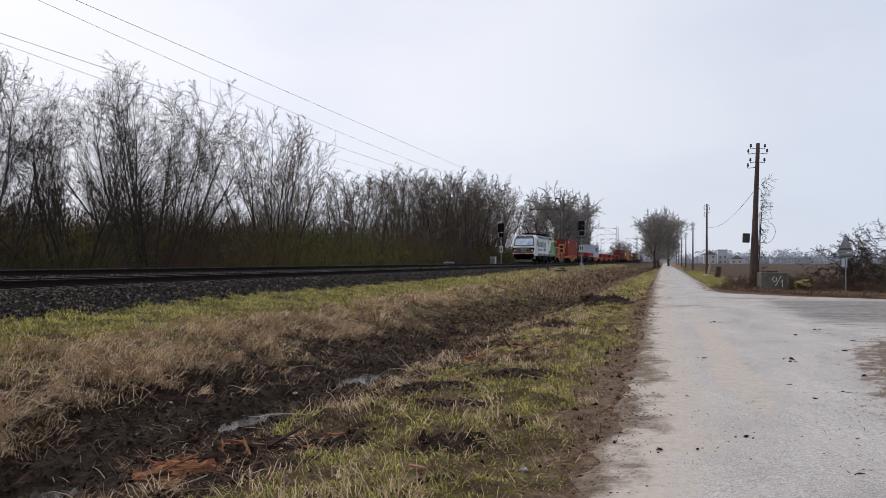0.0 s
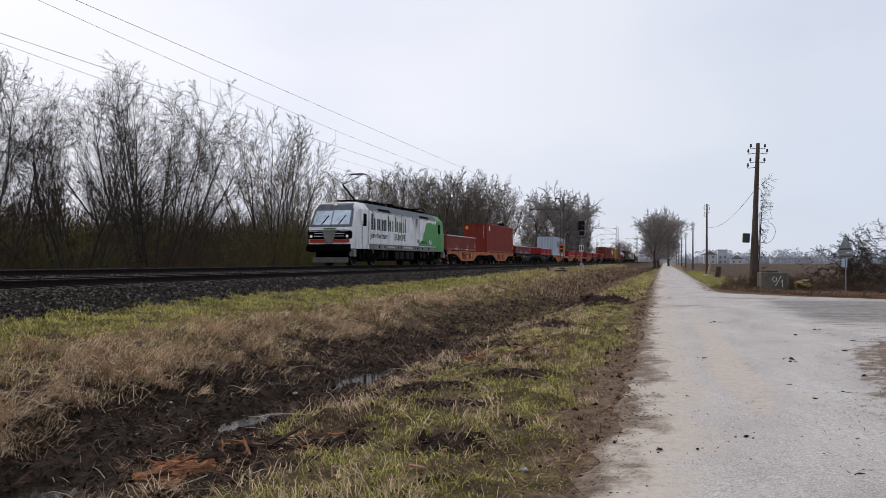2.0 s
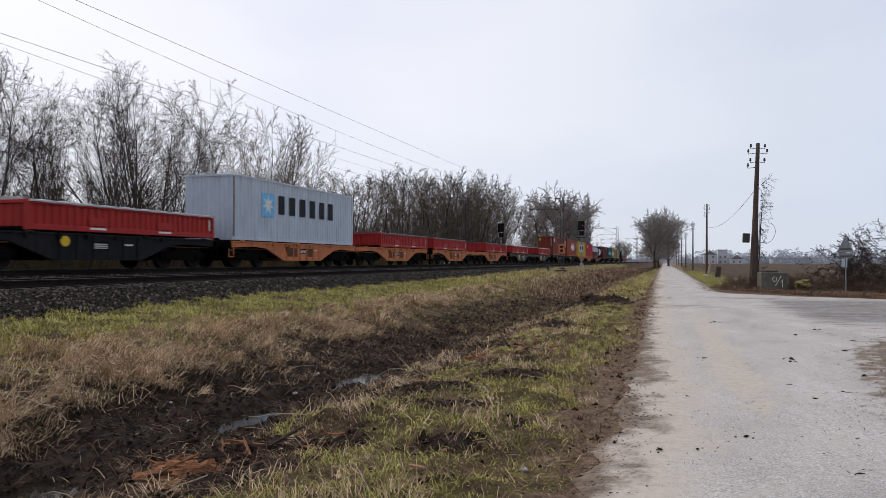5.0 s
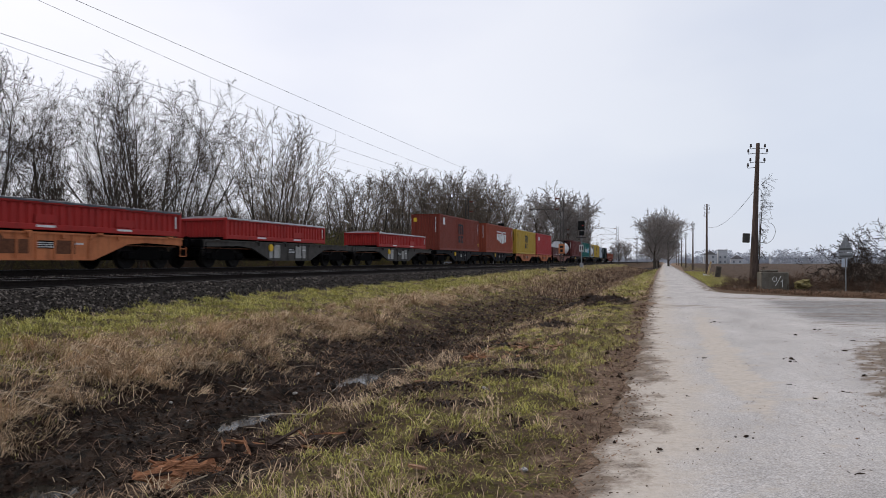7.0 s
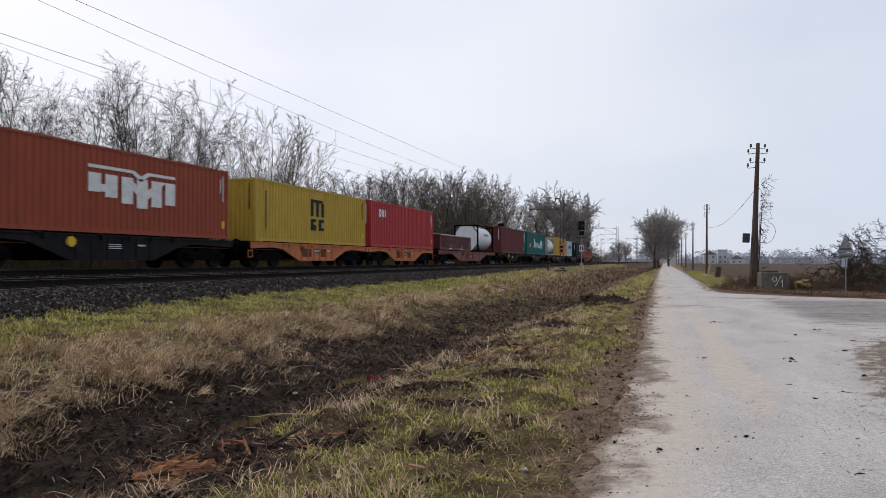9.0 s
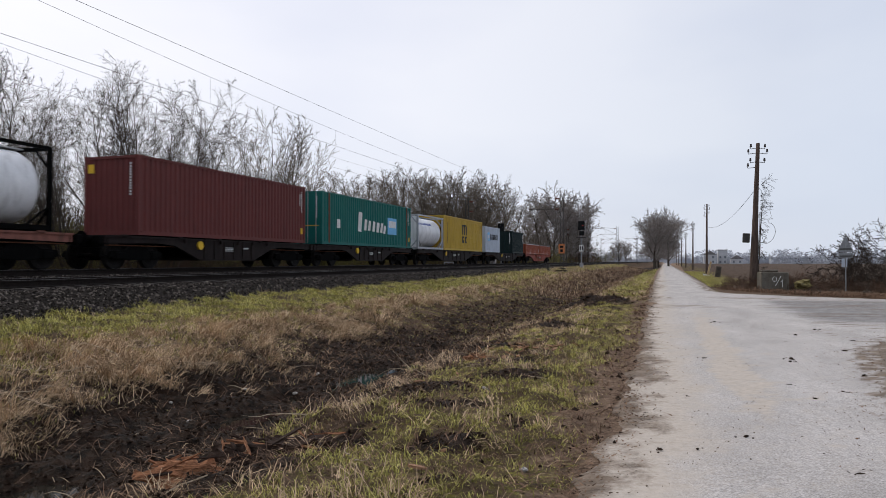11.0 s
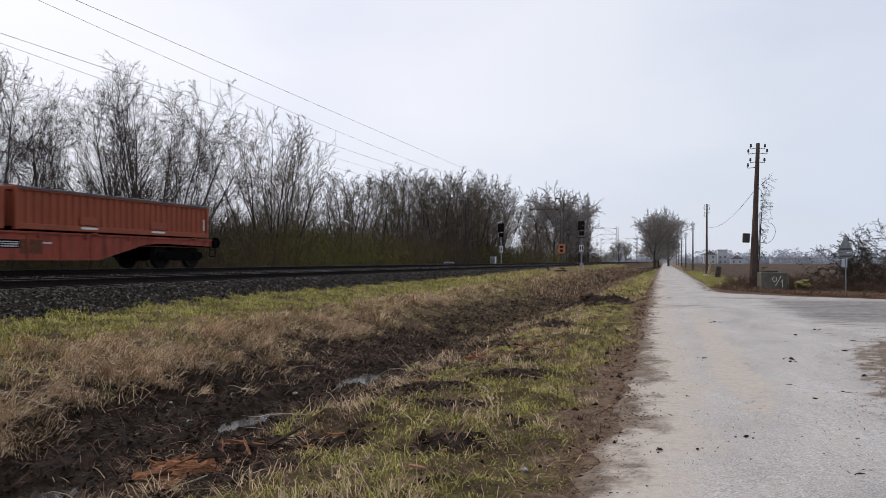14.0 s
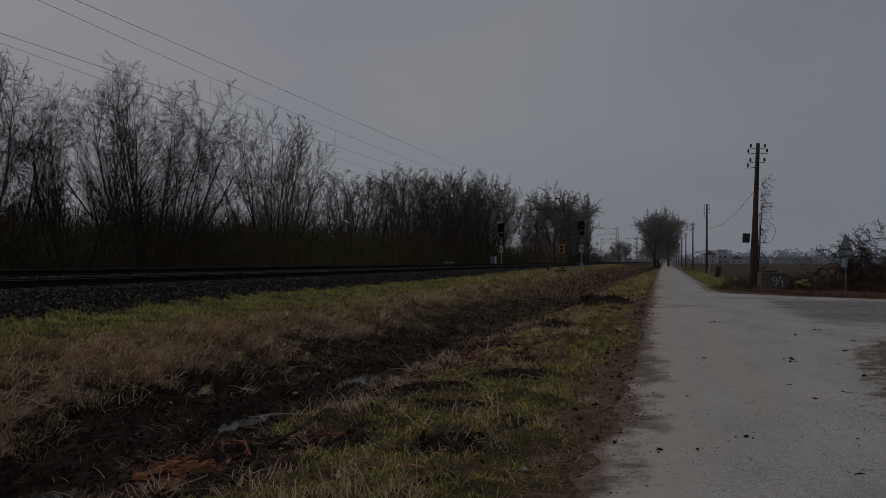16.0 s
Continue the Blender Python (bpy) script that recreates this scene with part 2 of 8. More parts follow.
def cover(x, y):
    """Shares of bare mud, dry grass, ploughed soil, bramble ground and lane fringe at a place."""
    j = 0.9 * fbm(x, y, 0.8, 31) + 0.35 * fbm(x, y, 3.5, 32)
    foot = bank_foot(y)
    mud = smoothstep(-8.6, -7.2, x + j) * (1 - smoothstep(-4.3, -3.3, x + 0.9 * j)) * (1 - 0.5 * smoothstep(15, 22, y + 2 * j))
    mud = np.maximum(mud, smoothstep(0.45, 0.8, fbm(x, y, 1.1, 36)) * 0.8 * smoothstep(-10.6, -9.6, x) * (x < -6))
    fringe = smoothstep(0.5, 0.05, road_left(y) - x + 0.5 * j) * (x < 1)
    fringe = np.maximum(fringe, ((x > 1.2) & (y < 36)) * 1.0)
    patch = smoothstep(0.45, 0.85, fbm(x, y, 1.9, 35)) * 0.7 * (x > -5) * (x < road_left(y) - 0.7) * (y < 45)
    mud = np.maximum(mud, patch)
    for cx, cy, rx, ry in ((-2.9, 28.8, 1.9, 0.9), (-3.2, 19.0, 0.55, 0.6), (-2.7, 8.0, 0.4, 0.25), (-1.95, 6.2, 0.25, 0.3), (-2.3, 10.3, 0.5, 0.25), (-3.1, 9.2, 0.5, 0.3), (-3.6, 14.5, 0.7, 0.4), (-2.7, 12.2, 0.35, 0.4)):
        mud = np.maximum(mud, np.clip(1.5 * np.exp(-(((x - cx) / rx) ** 2 + ((y - cy) / ry) ** 2) * 1.2) + 0.2 * j, 0, 1) * (np.abs(x - cx) < 2.5 * rx))
    dry = smoothstep(-10.9, -9.5, x + j) * (1 - smoothstep(foot - 0.5, foot + 0.5, x + j)) + 0.85 * smoothstep(-0.15, 0.45, fbm(x, y, 1.3, 33)) * (x > -5) + 0.8 * (y > 45) * (x < -4)
    dry = np.clip(dry + 0.5 * smoothstep(0.1, 0.6, fbm(x, y, 0.6, 34)), 0, 1)
    dry = dry * (1 - 0.6 * smoothstep(-3.2, -1.8, x + 0.5 * j) * (y < 45))
    soil = ((x > 5.5) & (y > 47)) * 1.0
    bram = np.maximum((x < -23.0) * 1.0, ((x > 2.3) & (y > 34) & (y <= 47)) * 0.8)
    bram = np.maximum(bram, 0.9 * smoothstep(foot - 0.6, foot + 0.4, x + j) * (x < -3.5) * smoothstep(11, 15, y))
    return np.maximum(mud * (1 - fringe), 0), dry, soil, bram, fringe


def ground_material():
    m = bpy.data.materials.new("verge_ground")
    m.use_nodes = True
    n, l = m.node_tree.nodes, m.node_tree.links
    b = n["Principled BSDF"]
    tc = n.new("ShaderNodeTexCoord")

    def noise_ramp(scale, c0, c1, p0=0.35, p1=0.65):
        t = n.new("ShaderNodeTexNoise")
        t.inputs["Scale"].default_value, t.inputs["Detail"].default_value, t.inputs["Roughness"].default_value = scale, 8, 0.7
        l.new(tc.outputs["Object"], t.inputs["Vector"])
        r = n.new("ShaderNodeValToRGB")
        r.color_ramp.elements[0].position, r.color_ramp.elements[0].color = p0, (*c0, 1)
        r.color_ramp.elements[1].position, r.color_ramp.elements[1].color = p1, (*c1, 1)
        l.new(t.outputs["Fac"], r.inputs["Fac"])
        return r.outputs["Color"], t.outputs["Fac"]

    rag = n.new("ShaderNodeTexNoise")
    rag.inputs["Scale"].default_value, rag.inputs["Detail"].default_value, rag.inputs["Roughness"].default_value = 11, 6, 0.75
    l.new(tc.outputs["Object"], rag.inputs["Vector"])

    def ragged(fac):
        """Breaks a smooth share into ragged patches."""
        a = n.new("ShaderNodeMath")
        a.operation = "MULTIPLY_ADD"
        a.inputs[1].default_value = 1.6
        l.new(fac, a.inputs[0])
        c = n.new("ShaderNodeMath")
        c.operation = "MULTIPLY_ADD"
        c.use_clamp = True
        c.inputs[1].default_value = 2.4
        l.new(rag.outputs["Fac"], c.inputs[0])
        k = n.new("ShaderNodeMath")
        k.operation = "SUBTRACT"
        k.inputs[1].default_value = 1.5
        l.new(a.outputs[0], k.inputs[0])
        l.new(k.outputs[0], c.inputs[2])
        return c.outputs[0]

    green, hf = noise_ramp(5, (0.075, 0.066, 0.018), (0.27, 0.24, 0.06))
    drycol, _ = noise_ramp(7, (0.016, 0.01, 0.006), (0.13, 0.084, 0.046), 0.4, 0.68)
    mudcol, mf = noise_ramp(6, (0.006, 0.0034, 0.002), (0.06, 0.033, 0.02), 0.4, 0.74)
    soilcol, _ = noise_ramp(2, (0.03, 0.021, 0.016), (0.075, 0.053, 0.041))
    bramcol, _ = noise_ramp(3, (0.03, 0.019, 0.012), (0.2, 0.13, 0.082))
    fringecol, _ = noise_ramp(9, (0.15, 0.094, 0.062), (0.38, 0.268, 0.19))
    out = green
    for key, colour in (("dry", drycol), ("soil", soilcol), ("bram", bramcol), ("fringe", fringecol), ("mud", mudcol)):
        at = n.new("ShaderNodeAttribute")
        at.attribute_name = key
        mx = n.new("ShaderNodeMix")
        mx.data_type = "RGBA"
        l.new(ragged(at.outputs["Fac"]), mx.inputs["Factor"])
        l.new(out, mx.inputs[6])
        l.new(colour, mx.inputs[7])
        out = mx.outputs[2]
        if key == "mud":
            rr = n.new("ShaderNodeMapRange")
            rr.inputs["To Min"].default_value, rr.inputs["To Max"].default_value = 0.95, 0.7
            l.new(at.outputs["Fac"], rr.inputs["Value"])
            l.new(rr.outputs["Result"], b.inputs["Roughness"])
    l.new(out, b.inputs["Base Color"])
    b.inputs["Specular IOR Level"].default_value = 0.1
    bp = n.new("ShaderNodeBump")
    bp.inputs["Strength"].default_value, bp.inputs["Distance"].default_value = 1.0, 0.09
    t = n.new("ShaderNodeTexNoise")
    t.inputs["Scale"].default_value, t.inputs["Detail"].default_value, t.inputs["Roughness"].default_value = 14, 6, 0.7
    l.new(tc.outputs["Object"], t.inputs["Vector"])
    l.new(t.outputs["Fac"], bp.inputs["Height"])
    l.new(bp.outputs["Normal"], b.inputs["Normal"])
    return m


def grid_mesh(name, X, Y, Z, material):
    ny, nx = X.shape
    verts = np.stack([X, Y, Z], -1).reshape(-1, 3)
    i = np.arange(ny - 1)[:, None] * nx + np.arange(nx - 1)[None]
    faces = np.stack([i, i + 1, i + nx + 1, i + nx], -1).reshape(-1, 4)
    me = raw_mesh(name, verts.tolist(), faces.tolist(), material, True)
    return me


def build_ground():
    xs = np.concatenate([[-3000, -1200, -500, -250, -120, -70, -50, -40], np.arange(-34, -13.4, 0.6), np.arange(-13.4, 0.2, 0.085), np.arange(0.2, 8, 0.3), np.arange(8, 30, 0.8), [32, 36, 42, 50, 65, 90, 130, 200, 350, 700, 1500, 3000]])
    ys = [-2500, -900, -430, -200, -100, -60, -30, -15, -8, -4, -1, 1]
    y = 2.0
    while y < 220:
        ys.append(y)
        y += max(0.075, 0.0085 * y)
    ys += [235, 260, 300, 350, 420, 520, 700, 1000, 1600, 2600, 4500]
    X, Y = np.meshgrid(xs, np.array(ys))
    Z = ground_z(X, Y)
    me = grid_mesh("ground", X, Y, Z, ground_material())
    for key, a in zip(("mud", "dry", "soil", "bram", "fringe"), cover(X, Y)):
        at = me.attributes.new(key, "FLOAT", "POINT")
        at.data.foreach_set("value", np.clip(a, 0, 1).ravel().astype(np.float32))
    tagged(new("ground", me), "uneven grass verge with a muddy ditch and ploughed field", "ground", kind="structure")
    # standing water in the ditch
    w = bpy.data.materials.new("ditch_water")
    w.use_nodes = True
    b = w.node_tree.nodes["Principled BSDF"]
    b.inputs["Base Color"].default_value = (0.02, 0.017, 0.013, 1)
    b.inputs["Roughness"].default_value = 0.04
    b.inputs["IOR"].default_value = 1.33
    bp = w.node_tree.nodes.new("ShaderNodeBump")
    t = w.node_tree.nodes.new("ShaderNodeTexNoise")
    t.inputs["Scale"].default_value = 6
    bp.inputs["Strength"].default_value, bp.inputs["Distance"].default_value = 0.05, 0.01
    w.node_tree.links.new(t.outputs["Fac"], bp.inputs["Height"])
    w.node_tree.links.new(bp.outputs["Normal"], b.inputs["Normal"])
    X, Y = np.meshgrid(np.linspace(-6.9, -4.9, 3), np.linspace(2, 30, 5))
    tagged(new("ditch_water", grid_mesh("ditch_water", X, Y, X * 0 - 0.752, w)), "shallow dark puddle water in a muddy ditch", "water", kind="structure")


def road_material():
    m = bpy.data.materials.new("road_surface")
    m.use_nodes = True
    n, l = m.node_tree.nodes, m.node_tree.links
    b = n["Principled BSDF"]
    tc = n.new("ShaderNodeTexCoord")

    def tex(scale, c0, c1, p0, p1, stretch=(1, 1, 1), detail=6):
        mp = n.new("ShaderNodeMapping")
        mp.inputs["Scale"].default_value = stretch
        l.new(tc.outputs["Object"], mp.inputs["Vector"])
        t = n.new("ShaderNodeTexNoise")
        t.inputs["Scale"].default_value, t.inputs["Detail"].default_value, t.inputs["Roughness"].default_value = scale, detail, 0.65
        l.new(mp.outputs["Vector"], t.inputs["Vector"])
        r = n.new("ShaderNodeValToRGB")
        r.color_ramp.elements[0].position, r.color_ramp.elements[0].color = p0, (*c0, 1)
        r.color_ramp.elements[1].position, r.color_ramp.elements[1].color = p1, (*c1, 1)
        l.new(t.outputs["Fac"], r.inputs["Fac"])
        return r.outputs["Color"], t.outputs["Fac"]

    def mixed(a, c, f, mode="MIX"):
        mx = n.new("ShaderNodeMix")
        mx.data_type, mx.blend_type = "RGBA", mode
        if isinstance(f, float):
            mx.inputs["Factor"].default_value = f
        else:
            l.new(f, mx.inputs["Factor"])
        l.new(a, mx.inputs[6])
        l.new(c, mx.inputs[7])
        return mx.outputs[2]

    base, _ = tex(0.9, (0.39, 0.37, 0.358), (0.53, 0.505, 0.49), 0.35, 0.65, (1, 0.35, 1))
    grain, gf = tex(62, (0.45, 0.44, 0.43), (1.45, 1.44, 1.43), 0.36, 0.66, detail=4)
    mott, _ = tex(22, (0.78, 0.76, 0.74), (1.1, 1.09, 1.08), 0.3, 0.7)
    col = mixed(mixed(base, grain, 0.75, "MULTIPLY"), mott, 0.8, "MULTIPLY")
    _, ragf = tex(26, (0, 0, 0), (1, 1, 1), 0.3, 0.7, detail=6)
    sandc, _ = tex(12, (0.4, 0.345, 0.29), (0.52, 0.455, 0.39), 0.3, 0.7)
    wearc, _ = tex(5, (0.08, 0.057, 0.041), (0.26, 0.2, 0.15), 0.3, 0.7)
    dampc, _ = tex(3, (0.17, 0.165, 0.165), (0.3, 0.29, 0.285), 0.35, 0.65)
    for key, colour in (("sand", sandc), ("damp", dampc), ("dirt", wearc)):
        at = n.new("ShaderNodeAttribute")
        at.attribute_name = key
        a = n.new("ShaderNodeMath")
        a.operation = "MULTIPLY_ADD"
        a.inputs[1].default_value, a.inputs[2].default_value = 1.5, -1.1 if key == "dirt" else -0.95
        l.new(at.outputs["Fac"], a.inputs[0])
        c = n.new("ShaderNodeMath")
        c.operation = "MULTIPLY_ADD"
        c.use_clamp = True
        c.inputs[1].default_value = 1.7
        l.new(ragf, c.inputs[0])
        l.new(a.outputs[0], c.inputs[2])
        col = mixed(col, colour, c.outputs[0])
    l.new(col, b.inputs["Base Color"])
    b.inputs["Roughness"].default_value = 0.85
    b.inputs["Specular IOR Level"].default_value = 0.2
    bp = n.new("ShaderNodeBump")
    bp.inputs["Strength"].default_value, bp.inputs["Distance"].default_value = 0.5, 0.008
    l.new(gf, bp.inputs["Height"])
    l.new(bp.outputs["Normal"], b.inputs["Normal"])
    return m


def build_road():
    y, ys = -12.0, []
    while y < 500:
        ys.append(y)
        y += max(0.1, 0.008 * abs(y))
    ys = np.array(ys + [700, 1100, 2000])
    u = np.concatenate([np.linspace(0, 0.06, 7)[:-1], np.linspace(0.06, 0.94, 46), np.linspace(0.94, 1, 7)[1:]])
    jl = -0.02 + 0.12 * fbm(ys, ys * 0, 0.9, 41) + 0.05 * fbm(ys, ys * 0, 3, 42)
    jr = 0.1 + 0.08 * fbm(ys, ys * 0 + 5, 0.8, 43)
    xl, xr = road_left(ys) + jl * (ys < 120), road_right(ys) + jr * (ys < 120)
    U, Y = np.meshgrid(u, ys)
    X = xl[:, None] + (xr - xl)[:, None] * U
    edge = np.minimum(X - xl[:, None], xr[:, None] - X)
    Z = 0.0 + 0.012 * fbm(X, Y, 0.5, 44) + 0.02 * smoothstep(0, 1.2, edge) - 0.03 * smoothstep(0.12, 0, edge)
    Z = np.maximum(Z, -0.035)
    me = grid_mesh("road", X, Y, Z, road_material())
    n1, n2 = fbm(X, Y, 1.6, 45), fbm(X, Y, 5.5, 46)
    centre = 0.95 - 0.017 * Y
    sand = 0.12 + 0.15 * n2 + smoothstep(0.25, 0.8, n1 * 0.35 + n2 * 0.4 + 1.25 * np.exp(-((X - centre) / 0.3) ** 2) * smoothstep(34, 18, Y) * smoothstep(7, 10, Y) - 0.1) * 0.6
    sand = np.maximum(sand, smoothstep(0.5, 0.0, edge + 0.25 * n2) * 0.8)
    left = X - road_left(Y) - 0.03 + 0.3 * n1 + 0.16 * n2
    dirt = smoothstep(0.5, -0.05, left) * 0.9
    sand = np.maximum(sand, smoothstep(1.3, 0.2, left) * 0.8)
    dirt = np.maximum(dirt, smoothstep(0.6, 0.1, (road_right(Y) - X) + 0.5 * n2) * 0.92)
    dirt = np.maximum(dirt, smoothstep(0.25, 0.7, n1 * 0.5 + n2 * 0.7) * smoothstep(2.0, 3.6, X) * (Y < 33) * 0.85)
    dirt = np.maximum(dirt, smoothstep(0.1, 0.6, n2 + 0.4 * n1) * smoothstep(21, 24, Y) * smoothstep(34, 29, Y) * smoothstep(2, 3.5, X) * 0.85)
    dirt = np.maximum(dirt, 0.3 * smoothstep(2.6, 4.0, X + 0.4 * n1) * smoothstep(19, 22, Y) * (Y < 40) + 0.12 * n2 * (X > 3))
    for cx, cy, rx, ry in ((-0.6, 33, 0.5, 2.2), (0.3, 27, 1.2, 1.2), (-1.1, 48, 0.5, 5), (-1.3, 60, 0.5, 4), (3.4, 33.6, 3.0, 1.0)):
        d = ((X - cx) / rx) ** 2 + ((Y - cy) / ry) ** 2
        dirt = np.maximum(dirt, np.exp(-d) * smoothstep(-0.3, 0.5, n2) * 0.9)
    damp = smoothstep(2.9, 4.3, X + 0.5 * n1) * smoothstep(20.4, 22.2, Y + 0.8 * n1) * smoothstep(33.0, 31.2, Y + 0.6 * n2)
    for key, a in (("sand", sand), ("damp", damp), ("dirt", dirt)):
        at = me.attributes.new(key, "FLOAT", "POINT")
        at.data.foreach_set("value", np.clip(a, 0, 1).ravel().astype(np.float32))
    tagged(new("road", me), "worn pale grey asphalt lane with dirty crumbling edges", "road", kind="structure")


build_ground()
build_road()


# ---- railway ----
Y0, Y1 = -420.0, 900.0


def build_track(xc, zr):
    label = "ballasted railway track on concrete sleepers"
    track = tagged(new("railway_track"), label, "railway track", "parallel tracks", "structure")
    track.matrix_basis = Matrix.Translation((xc, 0, zr))
    bot = -0.9
    shoulder = 2.05
    bm = bmesh.new()
    prism(bm, [(-3.4, bot), (3.4, bot), (shoulder, -0.235), (1.5, -0.2), (0.9, -0.215), (-0.9, -0.215), (-1.5, -0.2), (-shoulder, -0.235)], "y", Y0, Y1)
    part("ballast_bed", bm, M_BALLAST, track)
    for sx in (-1, 1):
        x = sx * 0.7535
        bm = bmesh.new()
        prism(bm, [(x - 0.075, -0.172), (x + 0.075, -0.172), (x + 0.075, -0.16), (x + 0.02, -0.14), (x + 0.01, -0.13), (x + 0.01, -0.05), (x + 0.036, -0.035), (x + 0.036, -0.008),
                   (x + 0.028, -0.002), (x - 0.028, -0.002), (x - 0.036, -0.008), (x - 0.036, -0.035), (x - 0.01, -0.05), (x - 0.01, -0.13), (x - 0.02, -0.14), (x - 0.075, -0.16)], "y", Y0, Y1)
        rail = part("rail", bm, M_STEEL, track)
        part("running_surface", boxes((x - 0.028, x + 0.028, Y0, Y1, -0.002, 0.002)), M_SHINE, rail)
    bm = bmesh.new()
    prism(bm, [(-1.3, -0.38), (1.3, -0.38), (1.3, -0.2), (1.0, -0.172), (0.5, -0.172), (0.35, -0.2), (-0.35, -0.2), (-0.5, -0.172), (-1.0, -0.172), (-1.3, -0.2)], "y", -0.13, 0.13)
    first = part("sleeper", bm, M_SLEEPER, track, at=(0, 4, 0))
    for i in range(1, 220):
        part("sleeper", first.data, None, track, at=(0, 4 + i * 0.6, 0))
    return track


tracks = [build_track(XT, ZR), build_track(XN, ZN)]


# ---- the goods train: things stand on the far track, local y runs back from the front, z from the rail top ----
SPEED = -28.1436
MOVERS = []          # (thing, local start along the train at 8 s)


def on_train(thing, start):
    MOVERS.append((thing, start))
    thing.matrix_basis = pose(XT, start, ZR)
    return thing


def bars(bm, x, y0, z0, w, h, n, vertical=False, t=0.006):
    """Illegible lettering: n little blocks in a row or a column on the plane x."""
    for i in range(n):
        k = 0.72
        if vertical:
            s = h / n
            box(bm, x, x + t, y0, y0 + w, z0 + i * s, z0 + i * s + s * k)
        else:
            s = w / n
            box(bm, x, x + t, y0 + i * s, y0 + i * s + s * k, z0, z0 + h)
    return bm


def corrugated(bm, along0, along1, z0, z1, plane, axis, out, pitch=0.278, depth=0.045):
    """A trapezoid-ribbed sheet; axis 'y': a side wall in the plane x, axis 'x': an end wall in the plane y."""
    n = max(2, round((along1 - along0) / pitch))
    p = (along1 - along0) / n
    pts = []
    for i in range(n):
        a = along0 + i * p
        pts += [(a, 0), (a + p * 0.36, 0), (a + p * 0.5, -depth), (a + p * 0.86, -depth)]
    pts.append((along1, 0))
    rows = []
    for z in (z0, z1):
        rows.append([bm.verts.new((plane + out * d, a, z) if axis == "y" else (a, plane + out * d, z)) for a, d in pts])
    for i in range(len(pts) - 1):
        bm.faces.new((rows[0][i], rows[0][i + 1], rows[1][i + 1], rows[1][i]))
    return bm


W = 1.219            # half width of a container
BASE = 1.2           # container floor level above the rail


def container(name, start, length, height, material, label, category="container", door=False, roofed=True):
    c = tagged(new(name), label, category, "containers on the goods train")
    z0, z1 = BASE, BASE + height
    for sx in (-1, 1):
        bm = bmesh.new()
        corrugated(bm, 0.12, length - 0.12, z0 + 0.15, z1 - 0.08, sx * (W - 0.012), "y", sx)
        part("side_wall", bm, material, c)
        part("bottom_rail", boxes((sx * W - 0.06 * (sx > 0), sx * W + 0.06 * (sx < 0), 0.16, length - 0.16, z0 + 0.01, z0 + 0.16)), material, c)
        part("top_rail", boxes((sx * W - 0.06 * (sx > 0), sx * W + 0.06 * (sx < 0), 0.16, length - 0.16, z1 - 0.09, z1 - 0.015)), material, c)
    for i, y in enumerate((0.035, length - 0.035)):
        out = -1 if i == 0 else 1
        if door and i == 0:
            d = part("door", boxes((-W + 0.14, -0.01, y - 0.02, y + 0.04, z0 + 0.14, z1 - 0.1), (0.01, W - 0.14, y - 0.02, y + 0.04, z0 + 0.14, z1 - 0.1)), material, c)
            for xx in (-0.85, -0.35, 0.35, 0.85):
                part("lock_rod", rods(0.018, ((xx, y - 0.05, z0 + 0.08), (xx, y - 0.05, z1 - 0.06)), n=6), M_TARP, d)
            part("handle", boxes((-1.0, -0.2, y - 0.08, y - 0.05, z0 + 1.0, z0 + 1.03), (0.2, 1.0, y - 0.08, y - 0.05, z0 + 1.0, z0 + 1.03)), M_YELLOWP, d)
        else:
            bm = bmesh.new()
            corrugated(bm, -W + 0.14, W - 0.14, z0 + 0.15, z1 - 0.1, y, "x", out, 0.25, 0.045)
            part("end_wall", bm, material, c)
        part("end_sill", boxes((-W + 0.15, W - 0.15, min(y, y + out * -0.03), max(y, y - out * 0.03) + 0.02, z0 + 0.01, z0 + 0.15)), material, c)
        part("end_header", boxes((-W + 0.15, W - 0.15, y - 0.03, y + 0.03, z1 - 0.11, z1 - 0.015)), material, c)
        for sx in (-1, 1):
            yy = 0 if i == 0 else length
            a, b2 = sorted((sx * W, sx * (W - 0.14)))
            e, f = sorted((yy, yy - out * 0.13))
            part("corner_post", boxes((a, b2, e, f, z0 + 0.1, z1 - 0.1), bevel=0.012), material, c)
            for zz in (z0, z1 - 0.118):
                part("corner_casting", boxes((a - 0.003, b2 + 0.003, e - 0.003, f + 0.045 * (i == 0), zz, zz + 0.118), bevel=0.01), material, c)
    part("roof", boxes((-W + 0.05, W - 0.05, 0.05, length - 0.05, z1 - 0.06, z1 - 0.02)), material, c)
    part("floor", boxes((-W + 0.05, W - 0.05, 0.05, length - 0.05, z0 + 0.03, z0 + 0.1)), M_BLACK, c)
    return on_train(c, start)


